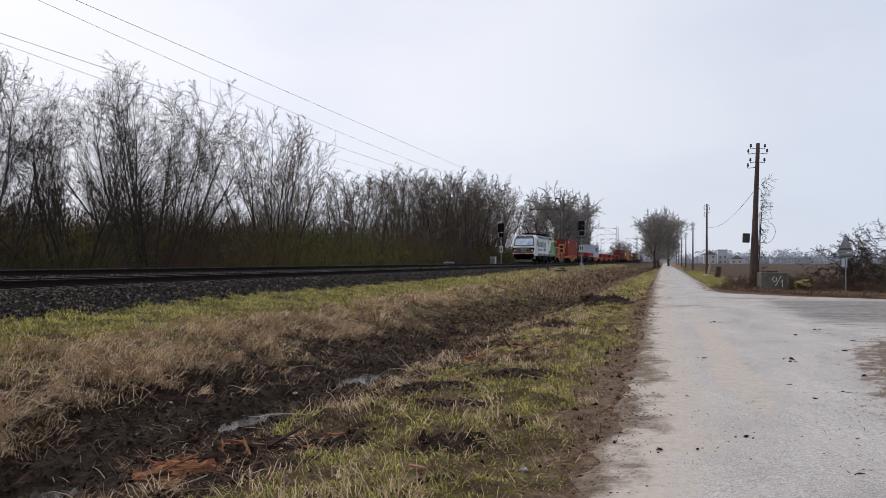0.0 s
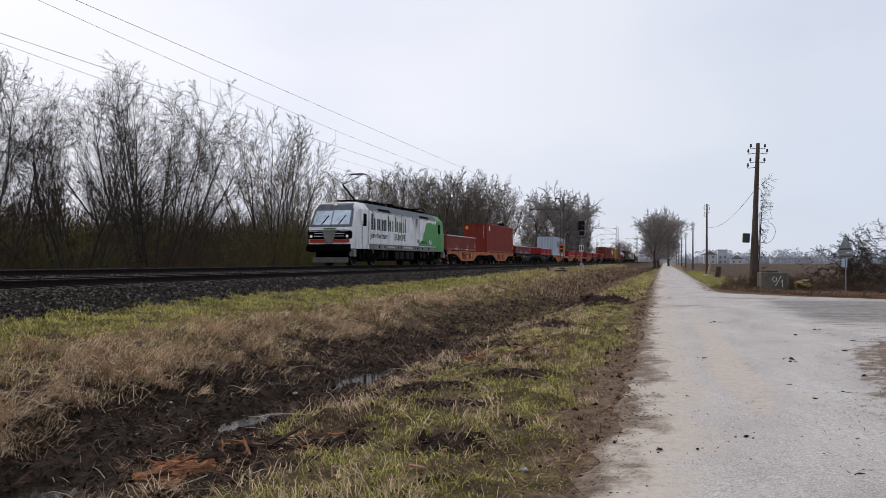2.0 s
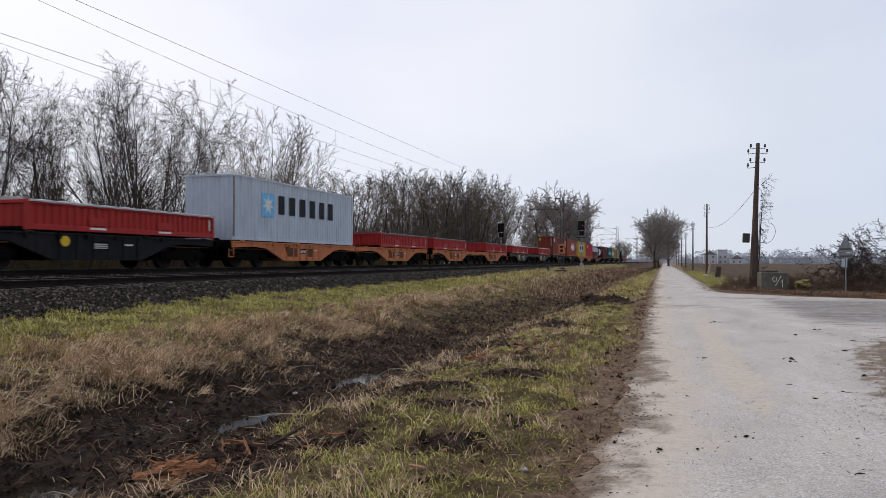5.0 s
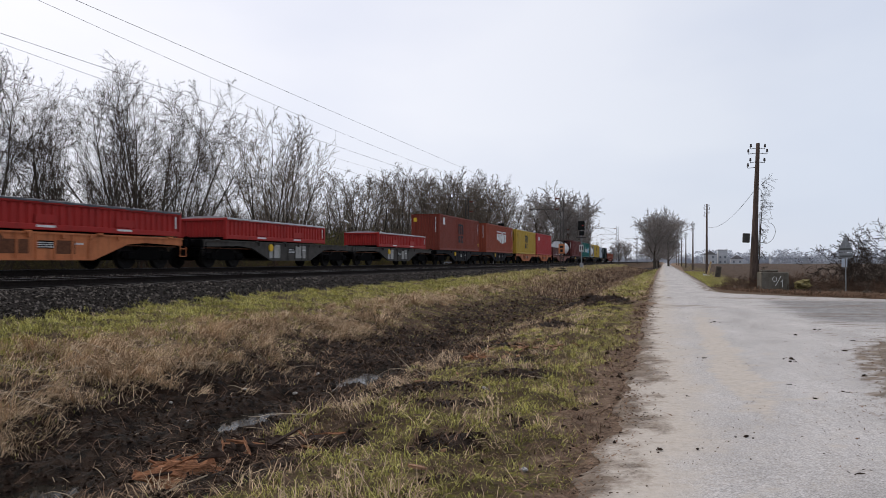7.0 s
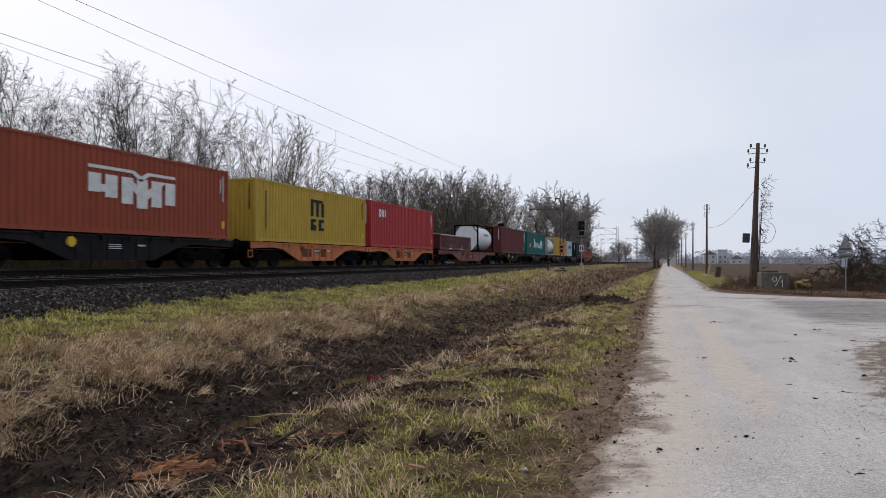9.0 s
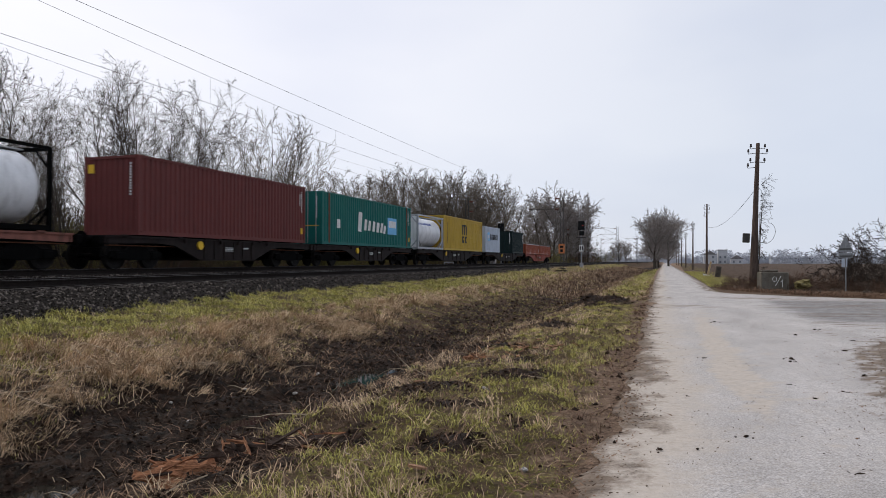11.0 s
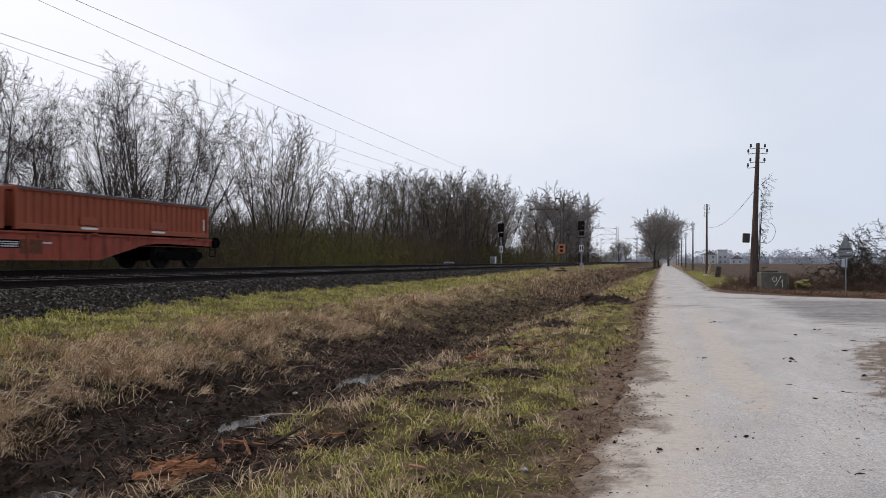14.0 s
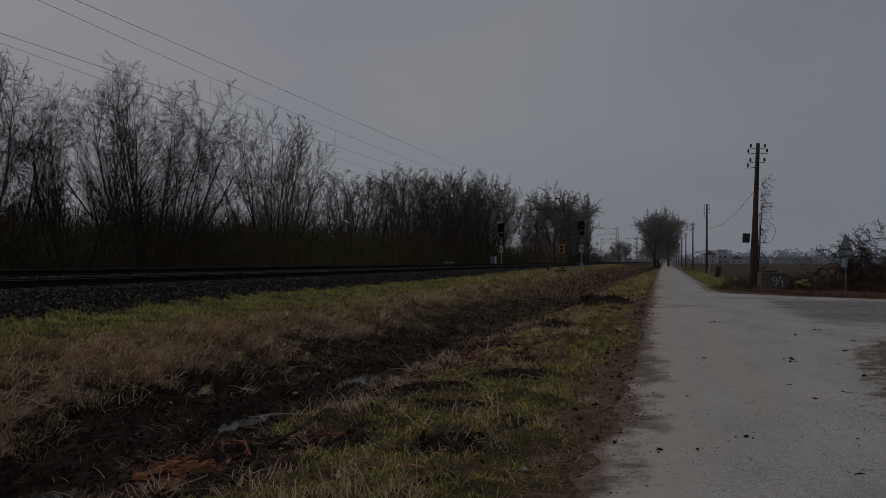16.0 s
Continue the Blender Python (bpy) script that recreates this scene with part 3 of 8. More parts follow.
def markings(c, length, height, white=True, label=True):
    """Illegible number columns and yellow plates as a container carries them."""
    m = M_WHITEP if white else M_BLACKP
    x = W + 0.002
    z1 = BASE + height
    bm = bmesh.new()
    bars(bm, x, length - 0.45, z1 - 1.35, 0.07, 1.1, 11, True)
    bars(bm, x, length - 0.62, z1 - 1.0, 0.07, 0.6, 6, True)
    part("number_column", bm, m, c)
    if label:
        part("warning_plate", boxes((x, x + 0.006, length - 0.5, length - 0.3, BASE + 0.45, BASE + 0.75)), M_YELLOWP, c)
        part("caution_plate", boxes((-W + 0.2, -W + 0.48, -0.03, -0.02, z1 - 0.62, z1 - 0.3)), M_YELLOWP, c)
    bm = bmesh.new()
    for i in range(12):
        box(bm, W - 0.38, W - 0.3, -0.028, -0.02, z1 - 0.35 - i * 0.1, z1 - 0.28 - i * 0.1)
    part("end_number_column", bm, m, c)


def block_logo(c, name, material, cells, y0, z0, unit, depth=0.008):
    """Plain blocks in the colours of a company mark, on the near side wall; rows from the top, # filled."""
    rows = cells.split("/")
    for r, row in enumerate(rows):
        i = 0
        while i < len(row):
            if row[i] == "#":
                j = i
                while j < len(row) and row[j] == "#":
                    j += 1
                k = r
                while k + 1 < len(rows) and rows[k + 1][i:j] == "#" * (j - i) and (j == len(row) or rows[k + 1][j:j + 1] != "#") and (i == 0 or rows[k + 1][i - 1] != "#"):
                    k += 1
                    rows[k] = rows[k][:i] + "." * (j - i) + rows[k][j:]
                part(name, boxes((W, W + depth, y0 + i * unit, y0 + j * unit, z0 + (len(rows) - 1 - k) * unit, z0 + (len(rows) - r) * unit)), material, c)
                i = j
            else:
                i += 1


def paint(name, col, k=0.86, amount=0.2):
    return mat(name, col, tuple(v * k for v in col), 0.6, 0, 1.3, 25, 0.06, GRIME, amount, spec=0.25)


P_RED = paint("container_brown_red", (0.25, 0.036, 0.021))
P_RED2 = paint("container_oxide_red", (0.215, 0.043, 0.025))
P_HMM = paint("container_rust_orange", (0.3, 0.063, 0.031))
P_YELLOW = paint("container_yellow", (0.5, 0.33, 0.045))
P_BRIGHTRED = paint("container_bright_red", (0.42, 0.04, 0.042))
P_MAROON = paint("container_maroon", (0.135, 0.031, 0.027))
P_TEAL = paint("container_teal", (0.006, 0.125, 0.108))
P_GREEN = paint("container_dark_green", (0.004, 0.016, 0.016))
P_PALE = paint("container_pale_blue_grey", (0.5, 0.55, 0.62), 0.88, 0.22)
P_LOWRED = paint("open_container_red", (0.36, 0.022, 0.018))
P_LOWBROWN = paint("open_container_brown", (0.24, 0.05, 0.032))
P_LOWDARK = paint("open_container_dark_red", (0.2, 0.045, 0.045))
P_LOWMAROON = paint("open_container_maroon", (0.11, 0.035, 0.032))
P_LOWORANGE = paint("open_container_orange", (0.3, 0.075, 0.037))
P_SKY = paint("logo_sky_blue", (0.16, 0.45, 0.72), 0.95, 0.1)

LOWL = 9.125


def low_container(start, material, label, tarp, height=1.55):
    c = tagged(new("open_top_container"), label, "container", "low open-top containers on the goods train")
    z0, z1 = BASE, BASE + height
    L = LOWL
    for sx in (-1, 1):
        bm = bmesh.new()
        corrugated(bm, 0.12, L - 0.12, z0 + 0.2, z1 - 0.1, sx * (W - 0.015), "y", sx, 0.3, 0.06)
        part("side_wall", bm, material, c)
        a, b2 = sorted((sx * (W + 0.01), sx * (W - 0.09)))
        part("bottom_rail", boxes((a, b2, 0.1, L - 0.1, z0 + 0.02, z0 + 0.2), bevel=0.015), material, c)
        part("top_rail", boxes((a, b2, 0.1, L - 0.1, z1 - 0.12, z1), bevel=0.02), material, c)
        for y in (2.4, 5.7):
            part("forklift_plate", boxes((*sorted((sx * (W + 0.012), sx * (W - 0.02))), y, y + 0.85, z0 + 0.24, z0 + 0.5)), material, c)
            part("bottom_label", boxes((*sorted((sx * (W + 0.014), sx * (W + 0.01))), y + 0.05, y + 0.75, z0 + 0.1, z0 + 0.17)), M_WHITEP, c)
    for i, y in enumerate((0.04, L - 0.04)):
        out = -1 if i == 0 else 1
        bm = bmesh.new()
        corrugated(bm, -W + 0.12, W - 0.12, z0 + 0.12, z1 - 0.1, y, "x", out, 0.3, 0.05)
        part("end_wall", bm, material, c)
        part("end_header", boxes((-W + 0.1, W - 0.1, y - 0.05, y + 0.05, z1 - 0.12, z1), bevel=0.015), material, c)
        for sx in (-1, 1):
            yy = 0 if i == 0 else L
            a, b2 = sorted((sx * (W + 0.012), sx * (W - 0.14)))
            e, f = sorted((yy, yy - out * 0.14))
            part("corner_post", boxes((a, b2, e, f, z0, z1 + 0.02), bevel=0.015), material, c)
    # sheet over the hoops, sagging between them
    bm = bmesh.new()
    ny, nx = 31, 9
    vs = []
    for j in range(ny):
        y = 0.08 + (L - 0.16) * j / (ny - 1)
        sag = 0.02 * math.sin(j * math.pi / 3) ** 2
        row = []
        for i in range(nx):
            x = -W + 2 * W * min(max(i - 1, 0), nx - 3) / (nx - 3)
            edge = abs(x) / W
            flap = i in (0, nx - 1)
            z = z1 - 0.05 - 0.02 * (j % 3 == 0) if flap else z1 + 0.012 + 0.09 * (1 - edge ** 2.5) - sag
            row.append(bm.verts.new((x * (1.025 if flap else 1.018), y, z)))
        vs.append(row)
    for j in range(ny - 1):
        for i in range(nx - 1):
            bm.faces.new((vs[j][i], vs[j][i + 1], vs[j + 1][i + 1], vs[j + 1][i]))
    bm.faces.new(vs[0])
    bm.faces.new(vs[-1])
    part("cover_sheet", bm, tarp, c, smooth=False)
    part("floor", boxes((-W + 0.05, W - 0.05, 0.05, L - 0.05, z0 + 0.04, z0 + 0.1)), M_BLACK, c)
    bm = bmesh.new()
    for y in (8.75,):
        box(bm, W + 0.012, W + 0.018, y, y + 0.07, z0 + 0.3, z0 + 0.75)
    part("white_stripe", bm, M_WHITEP, c)
    return on_train(c, start)


# ---- wheels and bogies ----
def wheel_mesh():
    bm = bmesh.new()
    prof = [(0.0, 0.02), (0.12, 0.03), (0.13, 0.06), (0.33, 0.055), (0.37, 0.075), (0.46, 0.075), (0.465, -0.04), (0.49, -0.05), (0.49, -0.075), (0.38, -0.075), (0.33, -0.02), (0.12, -0.03), (0.0, -0.03)]
    n = 24
    rings = []
    for r, x in prof:
        rings.append([bm.verts.new((x, r * math.cos(a * 2 * math.pi / n), r * math.sin(a * 2 * math.pi / n))) for a in range(n)] if r else [bm.verts.new((x, 0, 0))])
    for a, b in zip(rings, rings[1:]):
        for i in range(n):
            j = (i + 1) % n
            f = [v for v in (a[i % len(a)], a[j % len(a)], b[j % len(b)], b[i % len(b)])]
            f = list(dict.fromkeys(f))
            if len(f) > 2:
                bm.faces.new(f)
    me = bpy.data.meshes.new("wheel")
    bmesh.ops.recalc_face_normals(bm, faces=bm.faces[:])
    bm.to_mesh(me)
    bm.free()
    me.materials.append(M_WHEEL)
    return me


WHEEL = wheel_mesh()


def bogie_mesh():
    bm = bmesh.new()
    for sx in (-1, 1):
        a, b2 = sorted((sx * 0.93, sx * 1.06))
        prism(bm, [(-1.35, 0.42), (-1.25, 0.62), (-0.6, 0.66), (-0.4, 0.78), (0.4, 0.78), (0.6, 0.66), (1.25, 0.62), (1.35, 0.42), (0.75, 0.38), (0.35, 0.3), (-0.35, 0.3), (-0.75, 0.38)], "x", a, b2)
        for y in (-0.9, 0.9):
            box(bm, a - 0.02, b2 + 0.05, y - 0.2, y + 0.2, 0.33, 0.6, 0.03)
            for k in (-0.25, 0.25):
                rod(bm, (sx * 1.0, y + k, 0.34), (sx * 1.0, y + k, 0.62), 0.075, n=8)
    box(bm, -0.95, 0.95, -0.25, 0.25, 0.5, 0.85)
    me = bpy.data.meshes.new("bogie_frame")
    bm.to_mesh(me)
    bm.free()
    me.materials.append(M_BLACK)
    return me


BOGIE = bogie_mesh()
AXLE = bpy.data.meshes.new("axle")
_b = rods(0.08, ((-0.72, 0, 0), (0.72, 0, 0)), n=8)
_b.to_mesh(AXLE)
_b.free()
AXLE.materials.append(M_BLACK)


def add_bogie(thing, y):
    b = part("bogie", BOGIE, None, thing, at=(0, y, 0))
    for dy in (-0.9, 0.9):
        for sx in (-1, 1):
            part("wheel", WHEEL, None, b, at=pose(sx * 0.77, dy, 0.465, 0, 0, 0 if sx > 0 else 180))
        part("axle", AXLE, None, b, at=(0, dy, 0.465))


def wagon(start, end, material, label, first=True, last=True):
    """A container flat: two fish-bellied side sills, cross members, end beams, bogies, buffers."""
    L = end - start
    w = tagged(new("flat_wagon"), label, "railway wagon", "wagons of the goods train")
    mid, half = L / 2, min(L / 2 - 3.4, 4.9)
    belly, rise = (1.9, 3.5) if L < 16 else (3.4, 5.6)
    for sx in (-1, 1):
        a, b2 = sorted((sx * 1.20, sx * 1.07))
        bm = bmesh.new()
        prism(bm, [(0.35, 0.87), (0.35, 1.16), (L - 0.35, 1.16), (L - 0.35, 0.87), (mid + rise + 0.9, 0.93), (mid + rise, 0.86), (mid + belly + 0.12, 0.33), (mid + belly, 0.3),
                   (mid - belly, 0.3), (mid - belly - 0.12, 0.33), (mid - rise, 0.86), (mid - rise - 0.9, 0.93)], "x", a, b2)
        sill = part("side_sill", bm, material, w)
        bm = bmesh.new()
        a, b2 = sorted((sx * 1.245, sx * 1.2))
        box(bm, a, b2, 0.35, L - 0.35, 1.1, 1.16)
        box(bm, a, b2, mid - belly, mid + belly, 0.3, 0.345)
        part("sill_flange", bm, material, sill)
        for k in (-0.6, -0.36, -0.12, 0.12, 0.36, 0.6):
            part("web_stiffener", boxes((*sorted((sx * 1.235, sx * 1.2)), mid + k * belly * 1.5 - 0.03, mid + k * belly * 1.5 + 0.03, 0.345, 1.1)), material, sill)
    for k in range(7):
        y = 0.6 + (L - 1.2) * k / 6
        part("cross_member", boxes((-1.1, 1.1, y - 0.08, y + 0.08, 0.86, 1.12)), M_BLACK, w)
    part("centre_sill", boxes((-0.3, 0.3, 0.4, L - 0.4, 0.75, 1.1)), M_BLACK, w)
    # lashing brackets, plates, brake gear
    for k in (0.08, 0.28, 0.45, 0.66, 0.92):
        part("container_spigot", boxes((1.17, 1.3, L * k - 0.12, L * k + 0.12, 1.12, 1.195), bevel=0.02), material, w)
    if material is M_GREYWAGON:
        for y in (mid - 1.5, mid + 0.9):
            part("pale_panel", boxes((1.2, 1.206, y - 0.55, y + 0.55, 0.42, 1.05)), M_PALEPANEL, w)
    if material in (M_ORANGE, M_REDWAGON, M_PINK):
        # flat rust-brown rectangles laid on the sill in place of recessed panels
        for y, w2 in ((mid - 1.1, 0.5), (mid + 0.75, 0.4)):
            part("recess_panel", boxes((1.2, 1.208, y - w2, y + w2, 0.5, 0.92)), M_RUST, w)
    for k in (-0.85, -0.5, -0.18, 0.18, 0.5, 0.85):
        part("deck_bracket", boxes((1.2, 1.3, mid + k * rise - 0.05, mid + k * rise + 0.05, 0.98, 1.16), bevel=0.012), material, w)
    part("brake_pipe", rods(0.022, ((1.04, 0.5, 0.82), (1.04, L - 0.5, 0.82)), n=6), M_RUST, w)
    part("data_panel", boxes((1.2, 1.21, mid - 0.35, mid + 0.35, 0.66, 0.9)), M_BLACK, w)
    bm = bmesh.new()
    for i in range(3):
        bars(bm, 1.211, mid - 0.3, 0.69 + i * 0.065, 0.6, 0.035, 7)
    part("data_lettering", bm, M_WHITEP, w)
    part("load_grid_lettering", bars(bmesh.new(), 1.201, mid + 1.0, 0.8, 0.5, 0.06, 5), M_WHITEP, w)
    bm = bmesh.new()
    rod(bm, (1.2, mid - half * 0.5, 0.9), (1.27, mid - half * 0.5, 0.9), 0.17, n=16)
    part("brake_wheel", bm, M_RUST if material in (M_ORANGE, M_PINK, M_REDWAGON) else M_YELLOWP, w)
    bm = bmesh.new()
    rod(bm, (-0.4, mid - 1.5, 0.62), (-0.4, mid + 0.2, 0.62), 0.2, n=10)
    rod(bm, (0.35, mid + 0.5, 0.6), (0.35, mid + 1.5, 0.6), 0.17, n=10)
    part("air_reservoir", bm, M_BLACK, w)
    add_bogie(w, 2.05)
    add_bogie(w, L - 2.05)
    for yes, y, out in ((first, 0.0, -1), (last, L, 1)):
        beam = part("end_beam", boxes((-1.25, 1.25, y - 0.0 if out < 0 else y - 0.22, y + 0.22 if out < 0 else y, 0.84, 1.14), bevel=0.02), material if not yes else M_BLACK, w)
        if yes:
            for sx in (-1, 1):
                bm = bmesh.new()
                rod(bm, (sx * 0.875, y, 1.04), (sx * 0.875, y + out * 0.34, 1.04), 0.11, n=10)
                rod(bm, (sx * 0.875, y + out * 0.34, 1.04), (sx * 0.875, y + out * 0.37, 1.04), 0.23, n=14)
                part("buffer", bm, M_BLACK, w)
            part("shunter_handrail", rods(0.018, ((1.2, y - out * 0.1, 0.45), (1.2, y - out * 0.1, 1.05)), ((1.2, y - out * 0.45, 0.45), (1.2, y - out * 0.45, 1.05)), ((1.2, y - out * 0.1, 0.46), (1.2, y - out * 0.45, 0.46)), ((1.2, y - out * 0.1, 0.75), (1.2, y - out * 0.45, 0.75))), M_ORANGE if material is M_ORANGE else M_BLACK, w)
        part("coupling_hook", boxes((-0.06, 0.06, *sorted((y, y + out * 0.3)), 0.92, 1.04)), M_BLACK, w)
    return on_train(w, start)


T_OR = "orange container flat wagon with fish-bellied side sills"
T_DK = "dark grey container flat wagon with fish-bellied side sills"
T_GR = "grimy pale grey container flat wagon on black bogies"
T_BR = "dark brown container flat wagon, sooty"
for a, b, m, t, f, l in (
        (-111.95, -98.75, M_ORANGE, T_OR, True, False), (-98.6, -85.5, M_ORANGE, T_OR, False, True),
        (-84.85, -71.65, M_DARKWAGON, T_DK, True, False), (-71.5, -58.5, M_DARKWAGON, T_DK, False, True),
        (-57.85, -44.65, M_ORANGE, T_OR, True, False), (-44.5, -31.5, M_ORANGE, T_OR, False, True),
        (-30.85, -17.75, M_ORANGE, T_OR, True, False), (-17.6, -4.1, M_ORANGE, T_OR, False, True),
        (-3.4, 11.3, M_GREYWAGON, T_GR, True, False), (11.45, 25.9, M_GREYWAGON, T_GR, False, True),
        (26.55, 40.9, M_DARKWAGON, T_DK, True, False), (41.05, 55.6, M_DARKWAGON, T_DK, False, True),
        (56.3, 69.55, M_ORANGE, T_OR, True, False), (69.7, 82.6, M_ORANGE, T_OR, False, True),
        (83.3, 103.0, M_PINK, "faded red container flat wagon, dusty", True, True),
        (103.7, 118.55, M_BROWNWAGON, T_BR, True, False), (118.7, 133.85, M_BROWNWAGON, T_BR, False, True),
        (134.5, 153.9, M_BROWNWAGON, T_BR, True, True), (154.5, 173.95, M_BROWNWAGON, T_BR, True, True),
        (174.55, 194.3, M_REDWAGON, "red container flat wagon at the train's end", True, True)):
    wagon(a, b, m, t, f, l)

for a, m, t, tarp in (
        (-111.75, P_LOWBROWN, "brown-red low open-top container under a pale sheet", M_TARP), (-84.6, P_LOWDARK, "dark red low open-top container with pale sheet", M_TARP),
        (-67.95, P_LOWRED, "red low open-top container under a grey sheet", M_TARP), (-41.0, P_LOWRED, "red low open-top container with dark sheet", M_TARPDARK),
        (-30.15, P_LOWRED, "red low open-top container with dark sheet", M_TARPDARK), (-13.65, P_LOWRED, "red low open-top container with dark sheet", M_TARPDARK),
        (-1.6, P_LOWRED, "red low open-top container with pale sheet", M_TARP), (15.0, P_LOWRED, "red low open-top container with pale sheet", M_TARP),
        (84.0, P_LOWMAROON, "maroon low open-top container under a pale sheet", M_TARP),
        (175.1, P_LOWORANGE, "rusty orange low open-top container with pale sheet", M_TARP), (184.6, P_LOWORANGE, "rusty orange low open-top container with dark sheet", M_TARPDARK)):
    low_container(a, m, t, tarp, 0.92 if m in (P_LOWRED, P_LOWDARK) else 1.28)

STACK = "#########./##..##..##/##..##..##/##..##..##/##..##..##/##..##..##/........../####..####/##....##../####..##../####..####"
H40 = 2.896


def stack_logo(c, material, y0, z0):
    block_logo(c, "company_mark", material, STACK, y0, z0, 0.148)


c = container("container", -98.3, 12.192, 2.93, P_RED, "brown-red forty-foot steel container, ribbed sides")
markings(c, 12.192, 2.93)
part("owner_plate", boxes((W, W + 0.008, 0.8, 1.25, BASE + 2.2, BASE + 2.65)), M_WHITEP, c)
c = container("container", -57.5, 12.192, H40, P_PALE, "pale blue-grey forty-foot container with blue star square")


def star_mark(c, y0, z0, size, bar_n, bar_w, bar_h):
    part("blue_square", boxes((W, W + 0.006, y0, y0 + size, z0, z0 + size)), P_SKY, c)
    bm = bmesh.new()
    cy, cz, pts = y0 + size / 2, z0 + size / 2, []
    for i in range(14):
        r = size * (0.46 if i % 2 == 0 else 0.19)
        a = math.pi / 2 + i * math.pi / 7
        pts.append((cy + r * math.cos(a), cz + r * math.sin(a)))
    prism(bm, pts, "x", W + 0.006, W + 0.014)
    part("white_star", bm, M_WHITEP, c)
    for i in range(bar_n):
        y = y0 + size + 0.35 + i * bar_w * 1.1
        z = z0 + size * 0.16
        part("company_mark", boxes((W, W + 0.008, y, y + bar_w * 0.62, z, z + bar_h), bevel=0.003), M_BLACKP, c)


star_mark(c, 2.3, BASE + 1.15, 1.1, 6, 0.95, 0.9)
part("rusty_post", boxes((W + 0.001, W + 0.006, 0.02, 0.13, BASE + 0.15, BASE + 2.75)), M_RUST, c)

c = container("container", 27.6, 12.192, 2.92, P_RED2, "oxide-red forty-foot container with dark stacked mark")
markings(c, 12.192, 2.92)
stack_logo(c, M_BLACKP, 5.28, BASE + 0.7)
part("owner_plate", boxes((W, W + 0.008, 0.9, 1.4, BASE + 2.1, BASE + 2.65)), M_WHITEP, c)
c = container("container", 42.68, 12.192, 2.92, P_HMM, "rust-orange forty-foot container with white block mark")
markings(c, 12.192, 2.92)
bm = bmesh.new()
for k, (y, zz) in enumerate(((0, 0.42), (0.75, 0.28), (1.5, 0.12), (2.25, 0.0), (3.0, 0.1), (3.75, 0.22))):
    box(bm, W, W + 0.01, y + 4.4, y + 4.95, BASE + 0.95 + zz, BASE + 2.0)
box(bm, W, W + 0.009, 4.4, 5.6, BASE + 1.4, BASE + 1.65)
prism(bm, [(5.9, BASE + 2.0), (6.3, BASE + 2.0), (7.0, BASE + 1.5), (7.0, BASE + 1.15)], "x", W, W + 0.009)
prism(bm, [(8.2, BASE + 2.0), (7.8, BASE + 2.0), (7.0, BASE + 1.5), (7.0, BASE + 1.15)], "x", W, W + 0.008)
prism(bm, [(4.4, BASE + 2.16), (4.4, BASE + 2.27), (6.5, BASE + 2.27), (6.85, BASE + 2.1), (7.2, BASE + 2.27), (8.7, BASE + 2.27), (8.7, BASE + 2.16), (7.3, BASE + 2.16), (6.85, BASE + 1.9), (6.4, BASE + 2.16)], "x", W, W + 0.01)
part("company_mark", bm, M_WHITEP, c)
c = container("container", 57.0, 12.192, H40, P_YELLOW, "yellow forty-foot container with black stacked mark")
markings(c, 12.192, H40, False)
stack_logo(c, M_BLACKP, 5.2, BASE + 0.7)
bm = bmesh.new()
bars(bm, W, 0.78, BASE + 0.6, 0.1, 1.8, 13, True)
part("black_lettering_column", bm, M_BLACKP, c)
c = container("container", 70.05, 12.192, 2.93, P_BRIGHTRED, "bright red forty-foot container with small white mark")
markings(c, 12.192, 2.93)
block_logo(c, "company_mark", M_WHITEP, "##.##.#/#.###.#/##.##.#", 1.3, BASE + 1.95, 0.16)
c = container("container", 105.6, 12.192, H40, P_MAROON, "maroon forty-foot container, ribbed and dusty")
markings(c, 12.192, H40)
c = container("container", 119.66, 13.716, H40, P_TEAL, "teal forty-five-foot container with white lettering mark", door=True)
markings(c, 13.716, H40)
for y, w2, h2, z2 in ((4.6, 0.5, 1.15, 0.88), (5.5, 0.34, 0.66, 0.98), (6.1, 0.34, 0.6, 0.98), (6.75, 0.38, 0.62, 0.95), (7.4, 0.4, 0.6, 0.93), (8.05, 0.34, 0.6, 0.92), (8.55, 0.34, 0.5, 0.88)):
    part("company_mark", prism(bmesh.new(), [(y, BASE + z2), (y + w2, BASE + z2 - 0.03), (y + w2 + 0.14, BASE + z2 + h2), (y + 0.14, BASE + z2 + h2 + 0.02)], "x", W, W + 0.01), M_WHITEP, c)
part("flag_mark", boxes((W, W + 0.008, 9.3, 10.9, BASE + 0.85, BASE + 1.95)), P_SKY, c)
part("flag_mark_white", boxes((W + 0.008, W + 0.012, 9.5, 10.75, BASE + 1.3, BASE + 1.75)), M_WHITEP, c)
for y in (0.76, 12.8):
    part("lifting_post", boxes((W - 0.02, W + 0.006, y, y + 0.16, BASE + 0.1, BASE + 2.85)), M_RUST, c)
part("notice_plate", boxes((W, W + 0.008, 1.8, 2.2, BASE + 0.95, BASE + 1.45)), M_WHITEP, c)
c = container("container", 141.3, 12.192, H40, P_YELLOW, "yellow forty-foot container with black stacked mark")
markings(c, 12.192, H40, False)
stack_logo(c, M_BLACKP, 5.2, BASE + 0.7)
bm = bmesh.new()
bars(bm, W, 0.78, BASE + 0.6, 0.1, 1.8, 13, True)
part("black_lettering_column", bm, M_BLACKP, c)
c = container("container", 154.85, 6.058, 2.591, P_PALE, "pale blue-grey twenty-foot container with blue star square")
star_mark(c, 0.75, BASE + 1.15, 0.85, 6, 0.5, 0.55)
